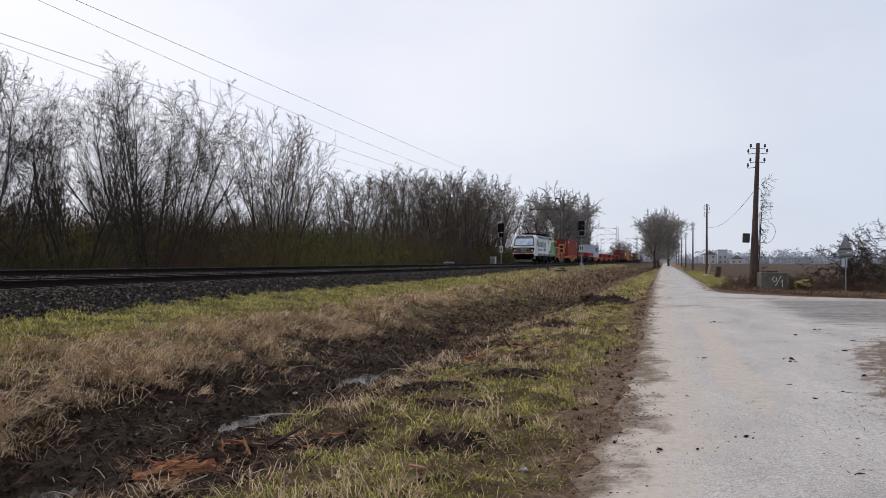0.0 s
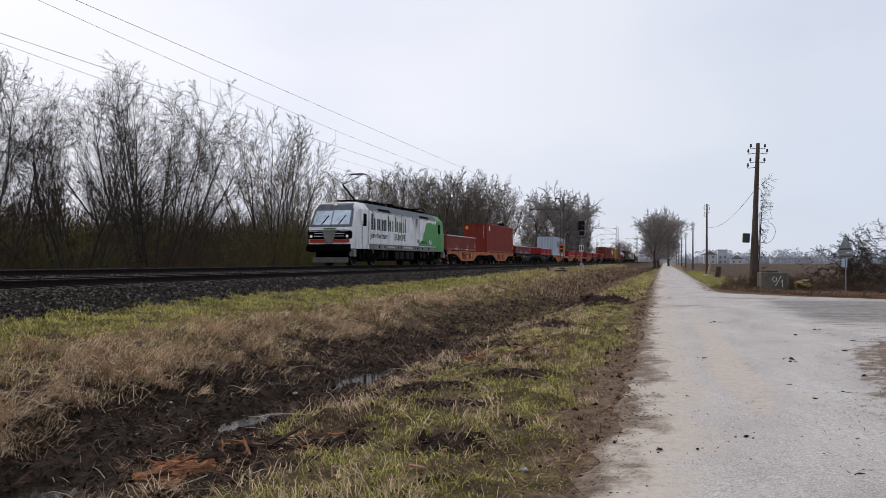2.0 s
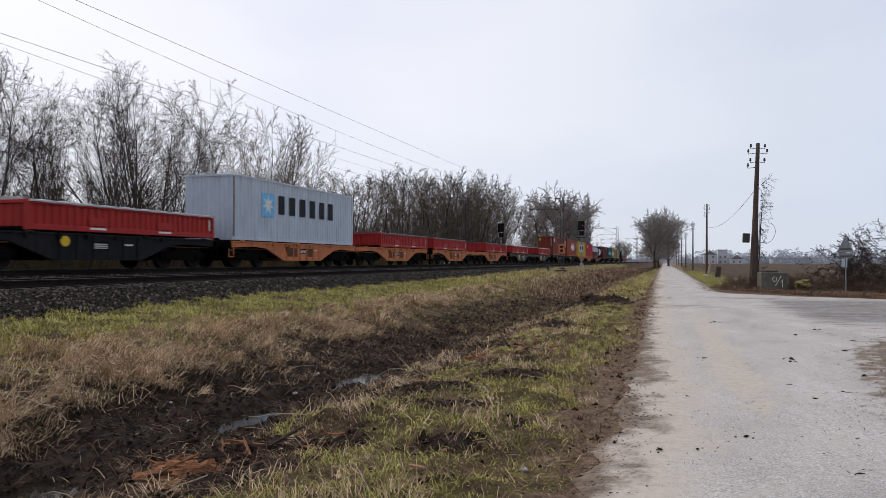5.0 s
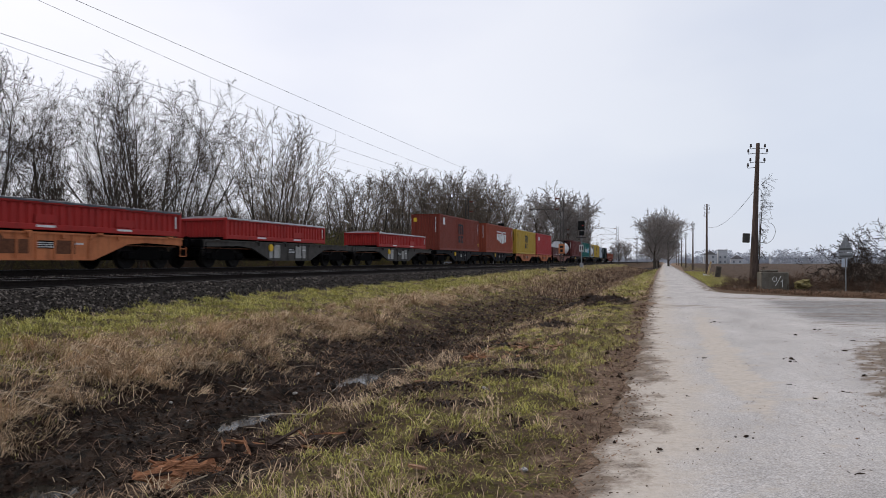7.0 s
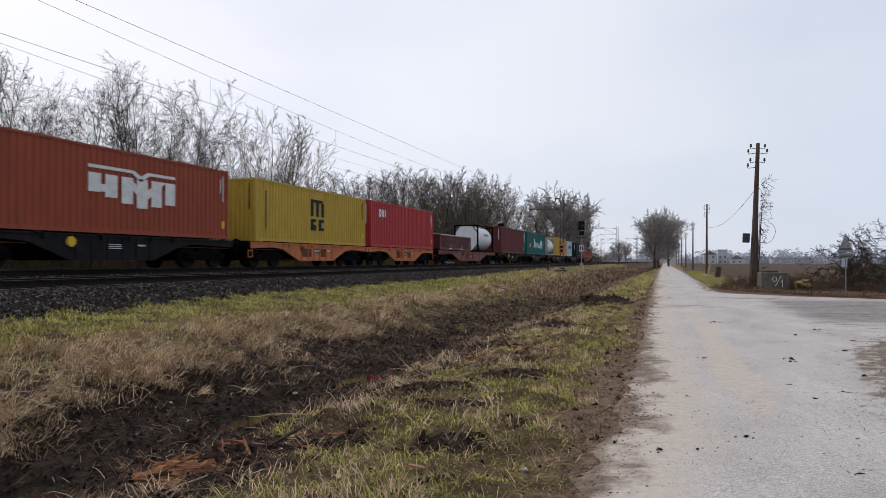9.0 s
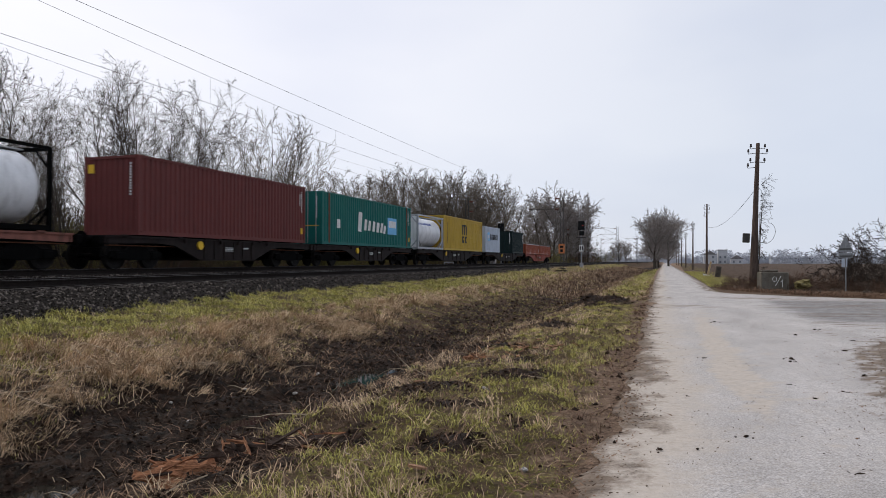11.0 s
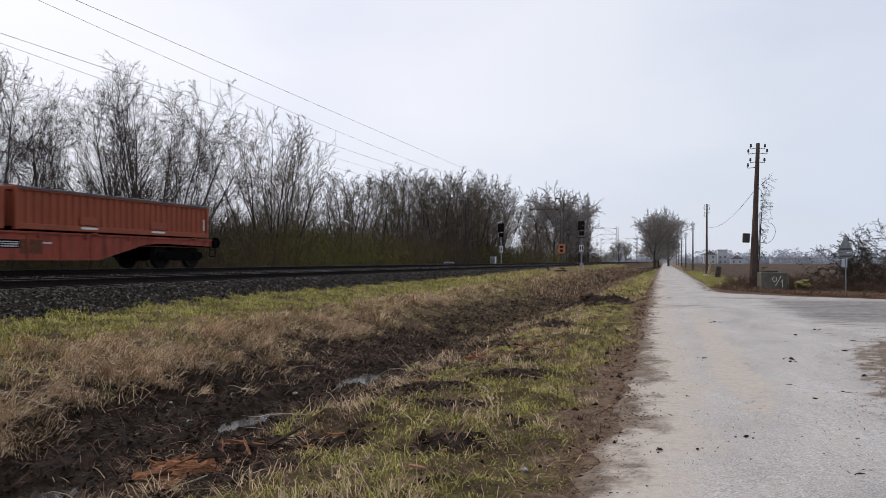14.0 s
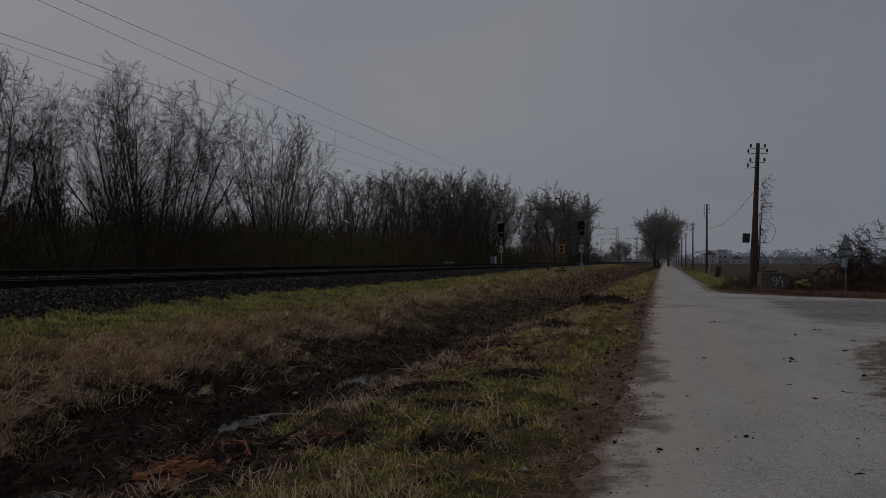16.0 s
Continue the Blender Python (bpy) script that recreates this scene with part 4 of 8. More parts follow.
c = container("container", 167.3, 6.058, 2.591, P_GREEN, "dark green twenty-foot container, ribbed and dull")
markings(c, 6.058, 2.591, True, False)

M_TANKWHITE = mat("tank_white", (0.8, 0.8, 0.81), (0.7, 0.7, 0.71), 0.35, 0, 1.5, 20, 0.03, GRIME, 0.25)
M_TANKFRAME = mat("tank_frame_grey", (0.42, 0.43, 0.45), (0.32, 0.33, 0.35), 0.5, 0, 3, 30, 0.05, GRIME, 0.3)


def tank_container(start, frame_mat, label, octagon, blue):
    L, H = 6.058, 2.591
    c = tagged(new("tank_container"), label, "tank container", "containers on the goods train")
    z0, z1 = BASE, BASE + H
    for y in (0.0, L):
        for sx in (-1, 1):
            yy = sorted((y, y + (0.13 if y == 0 else -0.13)))
            part("corner_post", boxes((*sorted((sx * W, sx * (W - 0.14))), *yy, z0, z1), bevel=0.012), frame_mat, c)
        yy = sorted((y, y + (0.1 if y == 0 else -0.1)))
        part("end_beam", boxes((-W + 0.14, W - 0.14, *yy, z0, z0 + 0.12)), frame_mat, c)
        part("end_beam", boxes((-W + 0.14, W - 0.14, *yy, z1 - 0.12, z1)), frame_mat, c)
        for sx in (-1, 1):
            for sz in (-1, 1):
                zz = z0 + 0.1 if sz < 0 else z1 - 0.1
                part("corner_brace", rods(0.045, ((sx * (W - 0.08), y + (0.06 if y == 0 else -0.06), zz - sz * 0.62), (sx * (W - 0.62), y + (0.06 if y == 0 else -0.06), zz)), n=6), frame_mat, c)
    for sx in (-1, 1):
        part("top_rail", boxes((*sorted((sx * W, sx * (W - 0.08))), 0.13, L - 0.13, z1 - 0.11, z1 - 0.01)), frame_mat, c)
        part("bottom_rail", boxes((*sorted((sx * W, sx * (W - 0.1))), 0.13, L - 0.13, z0 + 0.02, z0 + 0.16)), frame_mat, c)
        for y, d in ((0.1, 1), (L - 0.1, -1)):
            part("side_brace", rods(0.04, ((sx * (W - 0.06), y, z0 + 0.75), (sx * (W - 0.06), y + d * 0.85, z0 + 0.12)), n=6), frame_mat, c)
    # the vessel with dished ends
    bm = bmesh.new()
    n, R, zc = 40, 1.13, z0 + 1.33
    prof = [(0.12, 0.02), (0.14, 0.5), (0.22, 0.85), (0.36, 1.05), (0.55, R), (L - 0.55, R), (L - 0.36, 1.05), (L - 0.22, 0.85), (L - 0.14, 0.5), (L - 0.12, 0.02)]
    rings = [[bm.verts.new((r * math.cos(2 * math.pi * i / n), y, zc + r * math.sin(2 * math.pi * i / n))) for i in range(n)] for y, r in prof]
    for a, b in zip(rings, rings[1:]):
        for i in range(n):
            bm.faces.new((a[i], a[(i + 1) % n], b[(i + 1) % n], b[i]))
    bm.faces.new(rings[0])
    bm.faces.new(rings[-1])
    bmesh.ops.recalc_face_normals(bm, faces=bm.faces[:])
    v = part("tank_vessel", bm, M_TANKWHITE, c, smooth=True)
    for y in (1.6, 4.4):
        bm = bmesh.new()
        bmesh.ops.create_cone(bm, segments=40, radius1=R + 0.012, radius2=R + 0.012, depth=0.06, matrix=Matrix.Translation((0, y, zc)) @ Matrix.Rotation(math.pi / 2, 4, "X"))
        part("band", bm, M_TANKWHITE, v)
    if octagon:
        k = 0.5
        part("end_shield", prism(bmesh.new(), [(-W + 0.16, z0 + k), (-W + k, z0 + 0.14), (W - k, z0 + 0.14), (W - 0.16, z0 + k), (W - 0.16, z1 - k), (W - k, z1 - 0.14), (-W + k, z1 - 0.14), (-W + 0.16, z1 - k)], "y", 0.06, 0.11), M_TANKWHITE, c)
    else:
        part("end_shield", boxes((-W + 0.15, W - 0.15, 0.06, 0.1, z0 + 0.14, z1 - 0.14)), M_TANKWHITE, c)
    part("walkway", boxes((-0.35, 0.35, 0.3, L - 0.3, zc + R + 0.02, zc + R + 0.06)), M_TARP, c)
    # illegible lettering that follows the shell
    bm = bmesh.new()
    rng = random.Random(5)
    for i in range(12 if blue else 5):
        y = 0.75 + i * 0.24 if blue else 2.3 + i * 0.42
        for s in range(3):
            a = 0.47 + s * 0.05 if blue else 0.2 + s * 0.09
            r = R + 0.008
            w2 = 0.16 if blue else 0.3
            vs = [bm.verts.new((r * math.cos(q), yy, zc + r * math.sin(q))) for q, yy in ((a, y), (a, y + w2), (a + 0.048, y + w2), (a + 0.048, y))]
            bm.faces.new(vs)
    part("lettering", bm, mat("tank_blue_lettering", (0.05, 0.09, 0.35), (0.04, 0.07, 0.28), 0.5, bump=0) if blue else M_BLACKP, c)
    return on_train(c, start)


tank_container(95.8, M_BLACK, "white tank container in a black frame", True, False)
tank_container(134.95, M_TANKFRAME, "white tank container in a pale grey frame", False, True)


# ---- the electric locomotive ----
M_LOCO = mat("loco_pale_silver", (0.82, 0.81, 0.8), (0.68, 0.67, 0.66), 0.4, 0, 1.2, 20, 0.03, (0.12, 0.11, 0.1), 0.45)
M_LOCOGREY = mat("loco_roof_grey", (0.13, 0.14, 0.16), (0.1, 0.11, 0.125), 0.5, 0, 2, 20, 0.05, GRIME, 0.4)
M_LOCOSKIRT = mat("loco_skirt_grey", (0.27, 0.255, 0.23), (0.17, 0.16, 0.145), 0.6, 0, 2, 20, 0.05, GRIME, 0.6)
M_TYRE = mat("tyre_rim_grey", (0.2, 0.19, 0.18), (0.12, 0.11, 0.1), 0.6)
M_MARKGREEN = mat("loco_mark_green", (0.05, 0.17, 0.05), (0.04, 0.13, 0.04), 0.5, bump=0)
M_LOCOGREEN = mat("loco_green", (0.06, 0.28, 0.05), (0.045, 0.22, 0.04), 0.4, 0, 2, 20, 0.03)
M_DARKTEXT = mat("loco_dark_lettering", (0.03, 0.045, 0.06), (0.02, 0.03, 0.04), 0.5, bump=0)
M_LOCORED = mat("loco_red_band", (0.42, 0.06, 0.035), (0.33, 0.045, 0.03), 0.45)
# glass given a pale blue base that paints in the reflected sky
M_GLASS = mat("cab_glass_sky", (0.55, 0.6, 0.66), (0.4, 0.45, 0.5), 0.06, 0.85, 2, bump=0, spec=0.8)
M_LAMP = glow("headlight_warm", (0.9, 0.8, 0.65), 0.25)
M_TAIL = glow("signal_red", (0.8, 0.05, 0.03), 0.5)
M_INSUL = mat("insulator_brown", (0.16, 0.05, 0.03), (0.1, 0.03, 0.02), 0.3)


def soot_material():
    """Soot that thins out downwards in ragged streaks."""
    m = bpy.data.materials.new("soot_streaks")
    m.use_nodes = True
    n, l = m.node_tree.nodes, m.node_tree.links
    b = n["Principled BSDF"]
    b.inputs["Base Color"].default_value = (0.02, 0.019, 0.02, 1)
    b.inputs["Roughness"].default_value = 0.9
    tc, mp, t = n.new("ShaderNodeTexCoord"), n.new("ShaderNodeMapping"), n.new("ShaderNodeTexNoise")
    mp.inputs["Scale"].default_value = (1, 2.6, 0.5)
    mp.inputs["Rotation"].default_value = (0.25, 0, 0)
    t.inputs["Scale"].default_value, t.inputs["Detail"].default_value = 1.3, 6
    l.new(tc.outputs["Object"], mp.inputs["Vector"])
    l.new(mp.outputs["Vector"], t.inputs["Vector"])
    sep, fall, mul = n.new("ShaderNodeSeparateXYZ"), n.new("ShaderNodeMapRange"), n.new("ShaderNodeMath")
    l.new(tc.outputs["Object"], sep.inputs[0])
    fall.inputs["From Min"].default_value, fall.inputs["From Max"].default_value = 1.8, 3.35
    l.new(sep.outputs["Z"], fall.inputs["Value"])
    r = n.new("ShaderNodeValToRGB")
    r.color_ramp.elements[0].position, r.color_ramp.elements[1].position = 0.46, 0.68
    l.new(t.outputs["Fac"], r.inputs["Fac"])
    mul.operation = "MULTIPLY"
    l.new(r.outputs["Color"], mul.inputs[0])
    l.new(fall.outputs["Result"], mul.inputs[1])
    l.new(mul.outputs[0], b.inputs["Alpha"])
    return m


M_SOOT = soot_material()


def text_mesh(words, size):
    cu = bpy.data.curves.new("words", "FONT")
    cu.body, cu.size, cu.extrude, cu.offset = words, size, 0.003, size * 0.022
    cu.resolution_u = 3
    ob = new("words", cu)
    me = bpy.data.meshes.new_from_object(ob)
    bpy.data.objects.remove(ob)
    return me


def side_words(parent, words, size, material, y, z, x, name="lettering"):
    me = text_mesh(words, size)
    me.materials.clear()
    me.materials.append(material)
    # x of the text runs along +y (to the train's rear), its up along +z
    m = Matrix(((0, 0, 1, x), (1, 0, 0, y), (0, 1, 0, z), (0, 0, 0, 1)))
    return part(name, me, None, parent, at=m)


def locomotive(start):
    e = tagged(new("electric_locomotive"), "silver and green electric locomotive with raised pantograph", "locomotive")
    L = 18.98
    hw = 1.5
    zs, zb = 3.15, 1.32      # shoulder and lower edge of the body

    def ring(y, w, z0, zsh, ztop, wt):
        return [(-w, y, z0), (w, y, z0), (w, y, zsh), (wt, y, ztop), (-wt, y, ztop), (-w, y, zsh)]

    def hull(rings, caps=(True, True)):
        bm = bmesh.new()
        rr = [[bm.verts.new(p) for p in r] for r in rings]
        for a, b in zip(rr, rr[1:]):
            for i in range(len(a)):
                j = (i + 1) % len(a)
                bm.faces.new((a[i], a[j], b[j], b[i]))
        if caps[0]:
            bm.faces.new(rr[0])
        if caps[1]:
            bm.faces.new(rr[-1])
        bmesh.ops.recalc_face_normals(bm, faces=bm.faces[:])
        return bm

    # machine room
    part("body", hull([ring(y, hw, zb, zs + 0.22, zs + 0.24, hw - 0.02) for y in (3.0, L - 3.0)]), M_LOCO, e)
    part("roof", hull([[(-hw + 0.01, y, zs + 0.24), (hw - 0.01, y, zs + 0.24), (hw - 0.34, y, 3.86), (-hw + 0.34, y, 3.86)] for y in (3.05, L - 3.05)]), M_LOCOGREY, e)
    for y0 in (4.6, 12.4):
        part("roof_grille", hull([[(hw - 0.045, y, zs + 0.32), (hw + 0.0, y, zs + 0.3), (hw - 0.23, y, 3.68), (hw - 0.28, y, 3.68)] for y in (y0, y0 + 2.0)]), M_BLACK, e)
    bm = bmesh.new()
    for i in range(34):
        box(bm, hw, hw + 0.006, 3.4 + i * 0.36, 3.62 + i * 0.36, zs + 0.18, zs + 0.21)
    part("gutter_vents", bm, M_BLACK, e)
    for name, y0, d, m in (("cab", 0.62, 1, M_LOCO), ("rear_cab", L - 0.62, -1, M_LOCOGREEN)):
        rings = [ring(y0 + d * 0.0, 1.28, 1.02, 1.55, 1.6, 1.27), ring(y0 + d * 0.05, 1.36, 1.02, 2.1, 2.15, 1.35), ring(y0 + d * 0.16, 1.42, 1.02, 2.3, 2.34, 1.39),
                 ring(y0 + d * 0.78, 1.49, 1.02, 3.35, 3.55, 1.3), ring(y0 + d * 1.15, hw, 1.02, 3.4, 3.82, 1.16), ring(y0 + d * 2.38, hw, 1.02, 3.4, 3.84, 1.15)]
        cab = part(name, hull(rings), m, e)
        # windscreen follows the slope of the cab front
        def slope(z):
            return y0 + d * (0.16 + (z - 2.34) * 0.62 / 1.21)
        bm = bmesh.new()
        for a, b2 in ((-1.2, -0.03), (0.03, 1.2)):
            lo, hi = 2.44, 3.3
            f = [bm.verts.new((x, slope(z) - d * 0.045, z)) for x, z in ((a, lo), (b2, lo), (b2 * 0.95, hi), (a * 0.95, hi))]
            g = [bm.verts.new((x, slope(z) + d * 0.03, z)) for x, z in ((a, lo), (b2, lo), (b2 * 0.95, hi), (a * 0.95, hi))]
            bm.faces.new(f)
            for i in range(4):
                bm.faces.new((f[i], f[(i + 1) % 4], g[(i + 1) % 4], g[i]))
        part("windscreen", bm, M_GLASS, cab)
        sb = bmesh.new()
        ff = [sb.verts.new((x, slope(z) - d * 0.03, z)) for x, z in ((-1.4, 2.3), (1.4, 2.3), (1.27, 3.4), (-1.27, 3.4))]
        gg = [sb.verts.new((x, slope(z) + d * 0.06, z)) for x, z in ((-1.4, 2.3), (1.4, 2.3), (1.27, 3.4), (-1.27, 3.4))]
        sb.faces.new(ff)
        for i in range(4):
            sb.faces.new((ff[i], ff[(i + 1) % 4], gg[(i + 1) % 4], gg[i]))
        part("screen_surround", sb, M_LOCOGREY, cab)
        part("roof_brow", hull([[(-1.25, slope(3.34) - d * 0.03, 3.34), (1.25, slope(3.34) - d * 0.03, 3.34), (1.1, slope(3.6), 3.66), (-1.1, slope(3.6), 3.66)],
                                [(-1.27, slope(3.34) + d * 0.1, 3.36), (1.27, slope(3.34) + d * 0.1, 3.36), (1.12, slope(3.6) + d * 0.5, 3.85), (-1.12, slope(3.6) + d * 0.5, 3.85)]]), M_LOCOGREY, cab)
        for xx in (-0.6, 0.5):
            part("wiper", rods(0.02, ((xx, slope(2.45) - d * 0.07, 2.45), (xx + 0.35, slope(3.0) - d * 0.07, 3.0)), n=5), M_BLACK, cab)
        part("nose_panel", boxes((-1.285, 1.285, *sorted((y0 - d * 0.022, y0 + d * 0.05)), 1.57, 2.1), bevel=0.01), M_BLACK, cab)
        for k, z in enumerate((2.03, 1.88, 1.73)):
            part("nose_slat", boxes((-1.27, 1.27, *sorted((y0 - d * 0.036, y0 + d * 0.02)), z, z + 0.035)), m, cab)
        part("maker_mark", boxes((-0.4, 0.4, *sorted((y0 + d * 0.0, y0 + d * 0.1)), 2.16, 2.22)), M_MARKGREEN, cab)
        part("red_band", boxes((-1.29, 1.29, *sorted((y0 - d * 0.028, y0 + d * 0.03)), 1.36, 1.56)), M_LOCORED, cab)
        part("nose_centre", prism(bmesh.new(), [(-0.42, 2.0), (0.42, 2.0), (0.2, 1.3), (-0.2, 1.3)], "y", *sorted((y0 - d * 0.04, y0 + d * 0.03))), M_LOCOSKIRT, cab)
        for sx in (-1, 1):
            part("headlight", boxes((*sorted((sx * 0.94, sx * 1.41)), *sorted((y0 - d * 0.05, y0 + d * 0.3)), 1.58, 2.08), bevel=0.06), M_BLACK, cab)
            bm = bmesh.new()
            rod(bm, (sx * 1.17, y0 - d * 0.05, 1.74), (sx * 1.17, y0 - d * 0.066, 1.74), 0.085, n=12)
            part("lamp_lens", bm, M_LAMP if d > 0 else M_LOCORED, cab)
        bm = bmesh.new()
        rod(bm, (0, slope(3.62) - d * 0.03, 3.62), (0, slope(3.62) + d * 0.05, 3.62), 0.1, n=12)
        part("top_headlight", bm, M_LAMP if d > 0 else M_WHITEP, cab)
        # buffer beam, buffers, plough
        part("buffer_beam", boxes((-1.36, 1.36, *sorted((y0 - d * 0.05, y0 + d * 0.35)), 0.82, 1.28), bevel=0.03), M_BLACK, e)
        for sx in (-1, 1):
            bm = bmesh.new()
            rod(bm, (sx * 0.875, y0, 1.05), (sx * 0.875, y0 - d * 0.55, 1.05), 0.13, n=12)
            box(bm, sx * 0.875 - 0.34, sx * 0.875 + 0.34, *sorted((y0 - d * 0.56, y0 - d * 0.62)), 0.87, 1.23, 0.03)
            part("buffer", bm, M_BLACK, e)
        part("snow_plough", boxes((-1.15, 1.15, *sorted((y0 + d * 0.1, y0 + d * 0.2)), 0.18, 0.5), bevel=0.03), M_TYRE, e)
        part("coupling_hook", boxes((-0.08, 0.08, *sorted((y0, y0 - d * 0.4)), 0.95, 1.1)), M_BLACK, e)
        # door, side window, steps
        yd = y0 + d * 1.72
        part("cab_door", boxes((hw - 0.01, hw + 0.012, yd - 0.36, yd + 0.36, 1.25, 3.3), bevel=0.006), m, cab)
        part("cab_window", boxes((hw, hw + 0.02, yd - 0.24, yd + 0.24, 2.4, 3.15)), M_BLACK, cab)
        part("grab_rail", rods(0.02, ((hw + 0.05, yd - 0.46, 1.3), (hw + 0.05, yd - 0.46, 2.7)), ((hw + 0.05, yd + 0.46, 1.3), (hw + 0.05, yd + 0.46, 2.7)), n=6), M_TARP, cab)
        part("step", boxes((hw - 0.1, hw + 0.02, yd - 0.3, yd + 0.3, 0.55, 0.6), (hw - 0.1, hw + 0.02, yd - 0.3, yd + 0.3, 0.85, 0.9), (hw - 0.1, hw, yd - 0.34, yd - 0.28, 0.5, 1.2), (hw - 0.1, hw, yd + 0.28, yd + 0.34, 0.5, 1.2)), M_BLACK, e)
        part("corner_step", boxes((hw - 0.25, hw, *sorted((y0 + d * 0.1, y0 + d * 0.5)), 0.55, 1.02)), M_LOCOSKIRT, e)
    # skirts and underframe
    for sx in (-1, 1):
        part("side_skirt", boxes((*sorted((sx * hw, sx * (hw - 0.06))), 3.0, L - 3.0, 1.0, 1.36), bevel=0.01), M_LOCOSKIRT, e)
    bm = bmesh.new()
    for i, y in enumerate((4.6, 5.5, 7.9, 8.4, 11.2, 11.7, 12.8, 14.2)):
        rod(bm, (hw - 0.02, y, 1.2), (hw + 0.012, y, 1.2), 0.09, n=12)
    part("jacking_ports", bm, M_BLACK, e)
    bm = bmesh.new()
    bars(bm, hw + 0.002, 6.0, 1.17, 1.2, 0.07, 9)
    bars(bm, hw + 0.002, 9.0, 1.17, 1.6, 0.07, 12)
    part("plate_lettering", bm, M_WHITEP, e)
    part("transformer_case", boxes((-1.35, 1.35, 7.6, 11.4, 0.3, 1.0), bevel=0.05), M_BLACK, e)
    for y in (3.6, 15.4):
        b = part("loco_bogie", boxes((-1.25, -1.05, y - 2.3, y + 2.3, 0.5, 1.02), (1.05, 1.25, y - 2.3, y + 2.3, 0.5, 1.02), (-1.1, 1.1, y - 1.0, y + 1.0, 0.25, 0.9), bevel=0.04), M_BLACK, e)
        for dy in (-1.45, 1.45):
            for sx in (-1, 1):
                wh = part("wheel", WHEEL, None, b, at=pose(sx * 0.77, y + dy, 0.589, 0, 0, 0 if sx > 0 else 180) @ Matrix.Scale(1.28, 4))
            for sx in (-1, 1):
                part("axle_box", boxes((*sorted((sx * 1.2, sx * 1.32)), y + dy - 0.25, y + dy + 0.25, 0.4, 0.8), bevel=0.04), M_BLACK, b)
                bm = bmesh.new()
                bmesh.ops.create_cone(bm, segments=24, radius1=0.56, radius2=0.56, depth=0.012, cap_ends=False, matrix=Matrix.Translation((sx * 0.872, y + dy, 0.592)) @ Matrix.Rotation(math.pi / 2, 4, "Y"))
                bmesh.ops.solidify(bm, geom=bm.faces[:], thickness=0.03)
                part("tyre_rim", bm, M_TYRE, b)
        for dy in (-0.6, 0.6):
            bm = bmesh.new()
            rod(bm, (1.15, y + dy, 0.78), (1.15, y + dy, 1.05), 0.13, n=10)
            part("coil_spring", bm, M_LOCOSKIRT, b)
    for y in (5.6, 6.3, 12.9, 13.6, 2.1, 17.1):
        part("sand_box", boxes((1.18, 1.36, y - 0.16, y + 0.16, 0.45, 0.92), bevel=0.03), M_WHEEL, e)
    for y in (7.9, 8.8, 9.9, 10.8):
        part("equipment_case", boxes((1.3, 1.42, y - 0.35, y + 0.35, 0.42, 0.92), bevel=0.03), M_WHEEL, e)
    # lettering and green livery on the near side
    x = hw + 0.003
    for y, w2, h2, m in ((3.3, 0.72, 1.0, M_DARKTEXT), (4.23, 0.58, 0.72, M_DARKTEXT), (4.98, 0.84, 0.72, M_DARKTEXT), (6.02, 0.58, 1.0, M_DARKTEXT), (6.78, 0.2, 0.72, M_DARKTEXT),
                         (7.24, 0.64, 0.98, M_MARKGREEN), (8.05, 0.58, 0.7, M_MARKGREEN), (8.8, 0.2, 0.7, M_MARKGREEN), (9.16, 0.2, 0.98, M_MARKGREEN)):
        k = max(1, round(w2 / 0.33))
        for i in range(k):
            c0 = y + w2 * i / k
            part("company_mark", boxes((x, x + 0.005, c0, c0 + w2 / k * 0.8, 2.22, 2.22 + (h2 if i == 0 else min(h2, 0.72))), bevel=0.002), m, e)
    side_words(e, "Join the team", 0.52, M_DARKTEXT, 3.2, 1.72, x)
    side_words(e, "EUROPE", 0.56, M_DARKTEXT, 7.2, 1.68, x)
    side_words(e, "We trust in", 0.46, M_DARKTEXT, 11.6, 1.55, x + 0.002)
    side_words(e, "Rail", 0.46, M_WHITEP, 14.25, 1.55, x + 0.002)
    rng = random.Random(3)
    top = [(11.9, 1.4)]
    for i in range(26):
        y = 11.95 + i * 0.153
        zz = 1.55 + 1.6 * smoothstep(12.2, 14.0, y) + rng.uniform(-0.1, 0.14)
        top.append((y, min(float(zz), 3.3)))
    top += [(L - 3.0, 3.3), (L - 3.0, 1.4)]
    part("green_livery", prism(bmesh.new(), top, "x", hw - 0.01, hw + 0.0022), M_LOCOGREEN, e)
    for y, w2 in ((7.0, 1.9), (10.6, 1.5), (3.2, 0.8)):
        part("soot_streak", prism(bmesh.new(), [(y, zs + 0.18), (y + w2, zs + 0.18), (y + w2 * 1.1, 2.5), (y + w2 * 0.9, 1.75), (y + w2 * 0.45, 2.1)], "x", hw - 0.005, hw + 0.0062), M_SOOT, e)
    # pantographs and roof gear
    bm = bmesh.new()
    for i in range(9):
        y = 4.4 + i * 1.25
        rod(bm, (0.5 if i % 2 else -0.3, y, 3.86), (0.5 if i % 2 else -0.3, y, 4.16), 0.07, n=8)
    part("insulators", bm, M_INSUL, e)
    part("roof_busbar", rods(0.03, ((0.5, 4.4, 4.16), (0.5, 14.4, 4.16)), ((-0.3, 4.4, 4.16), (-0.3, 14.4, 4.16)), ((-0.3, 9.0, 4.16), (0.5, 9.6, 4.16)), n=6), M_BLACK, e)
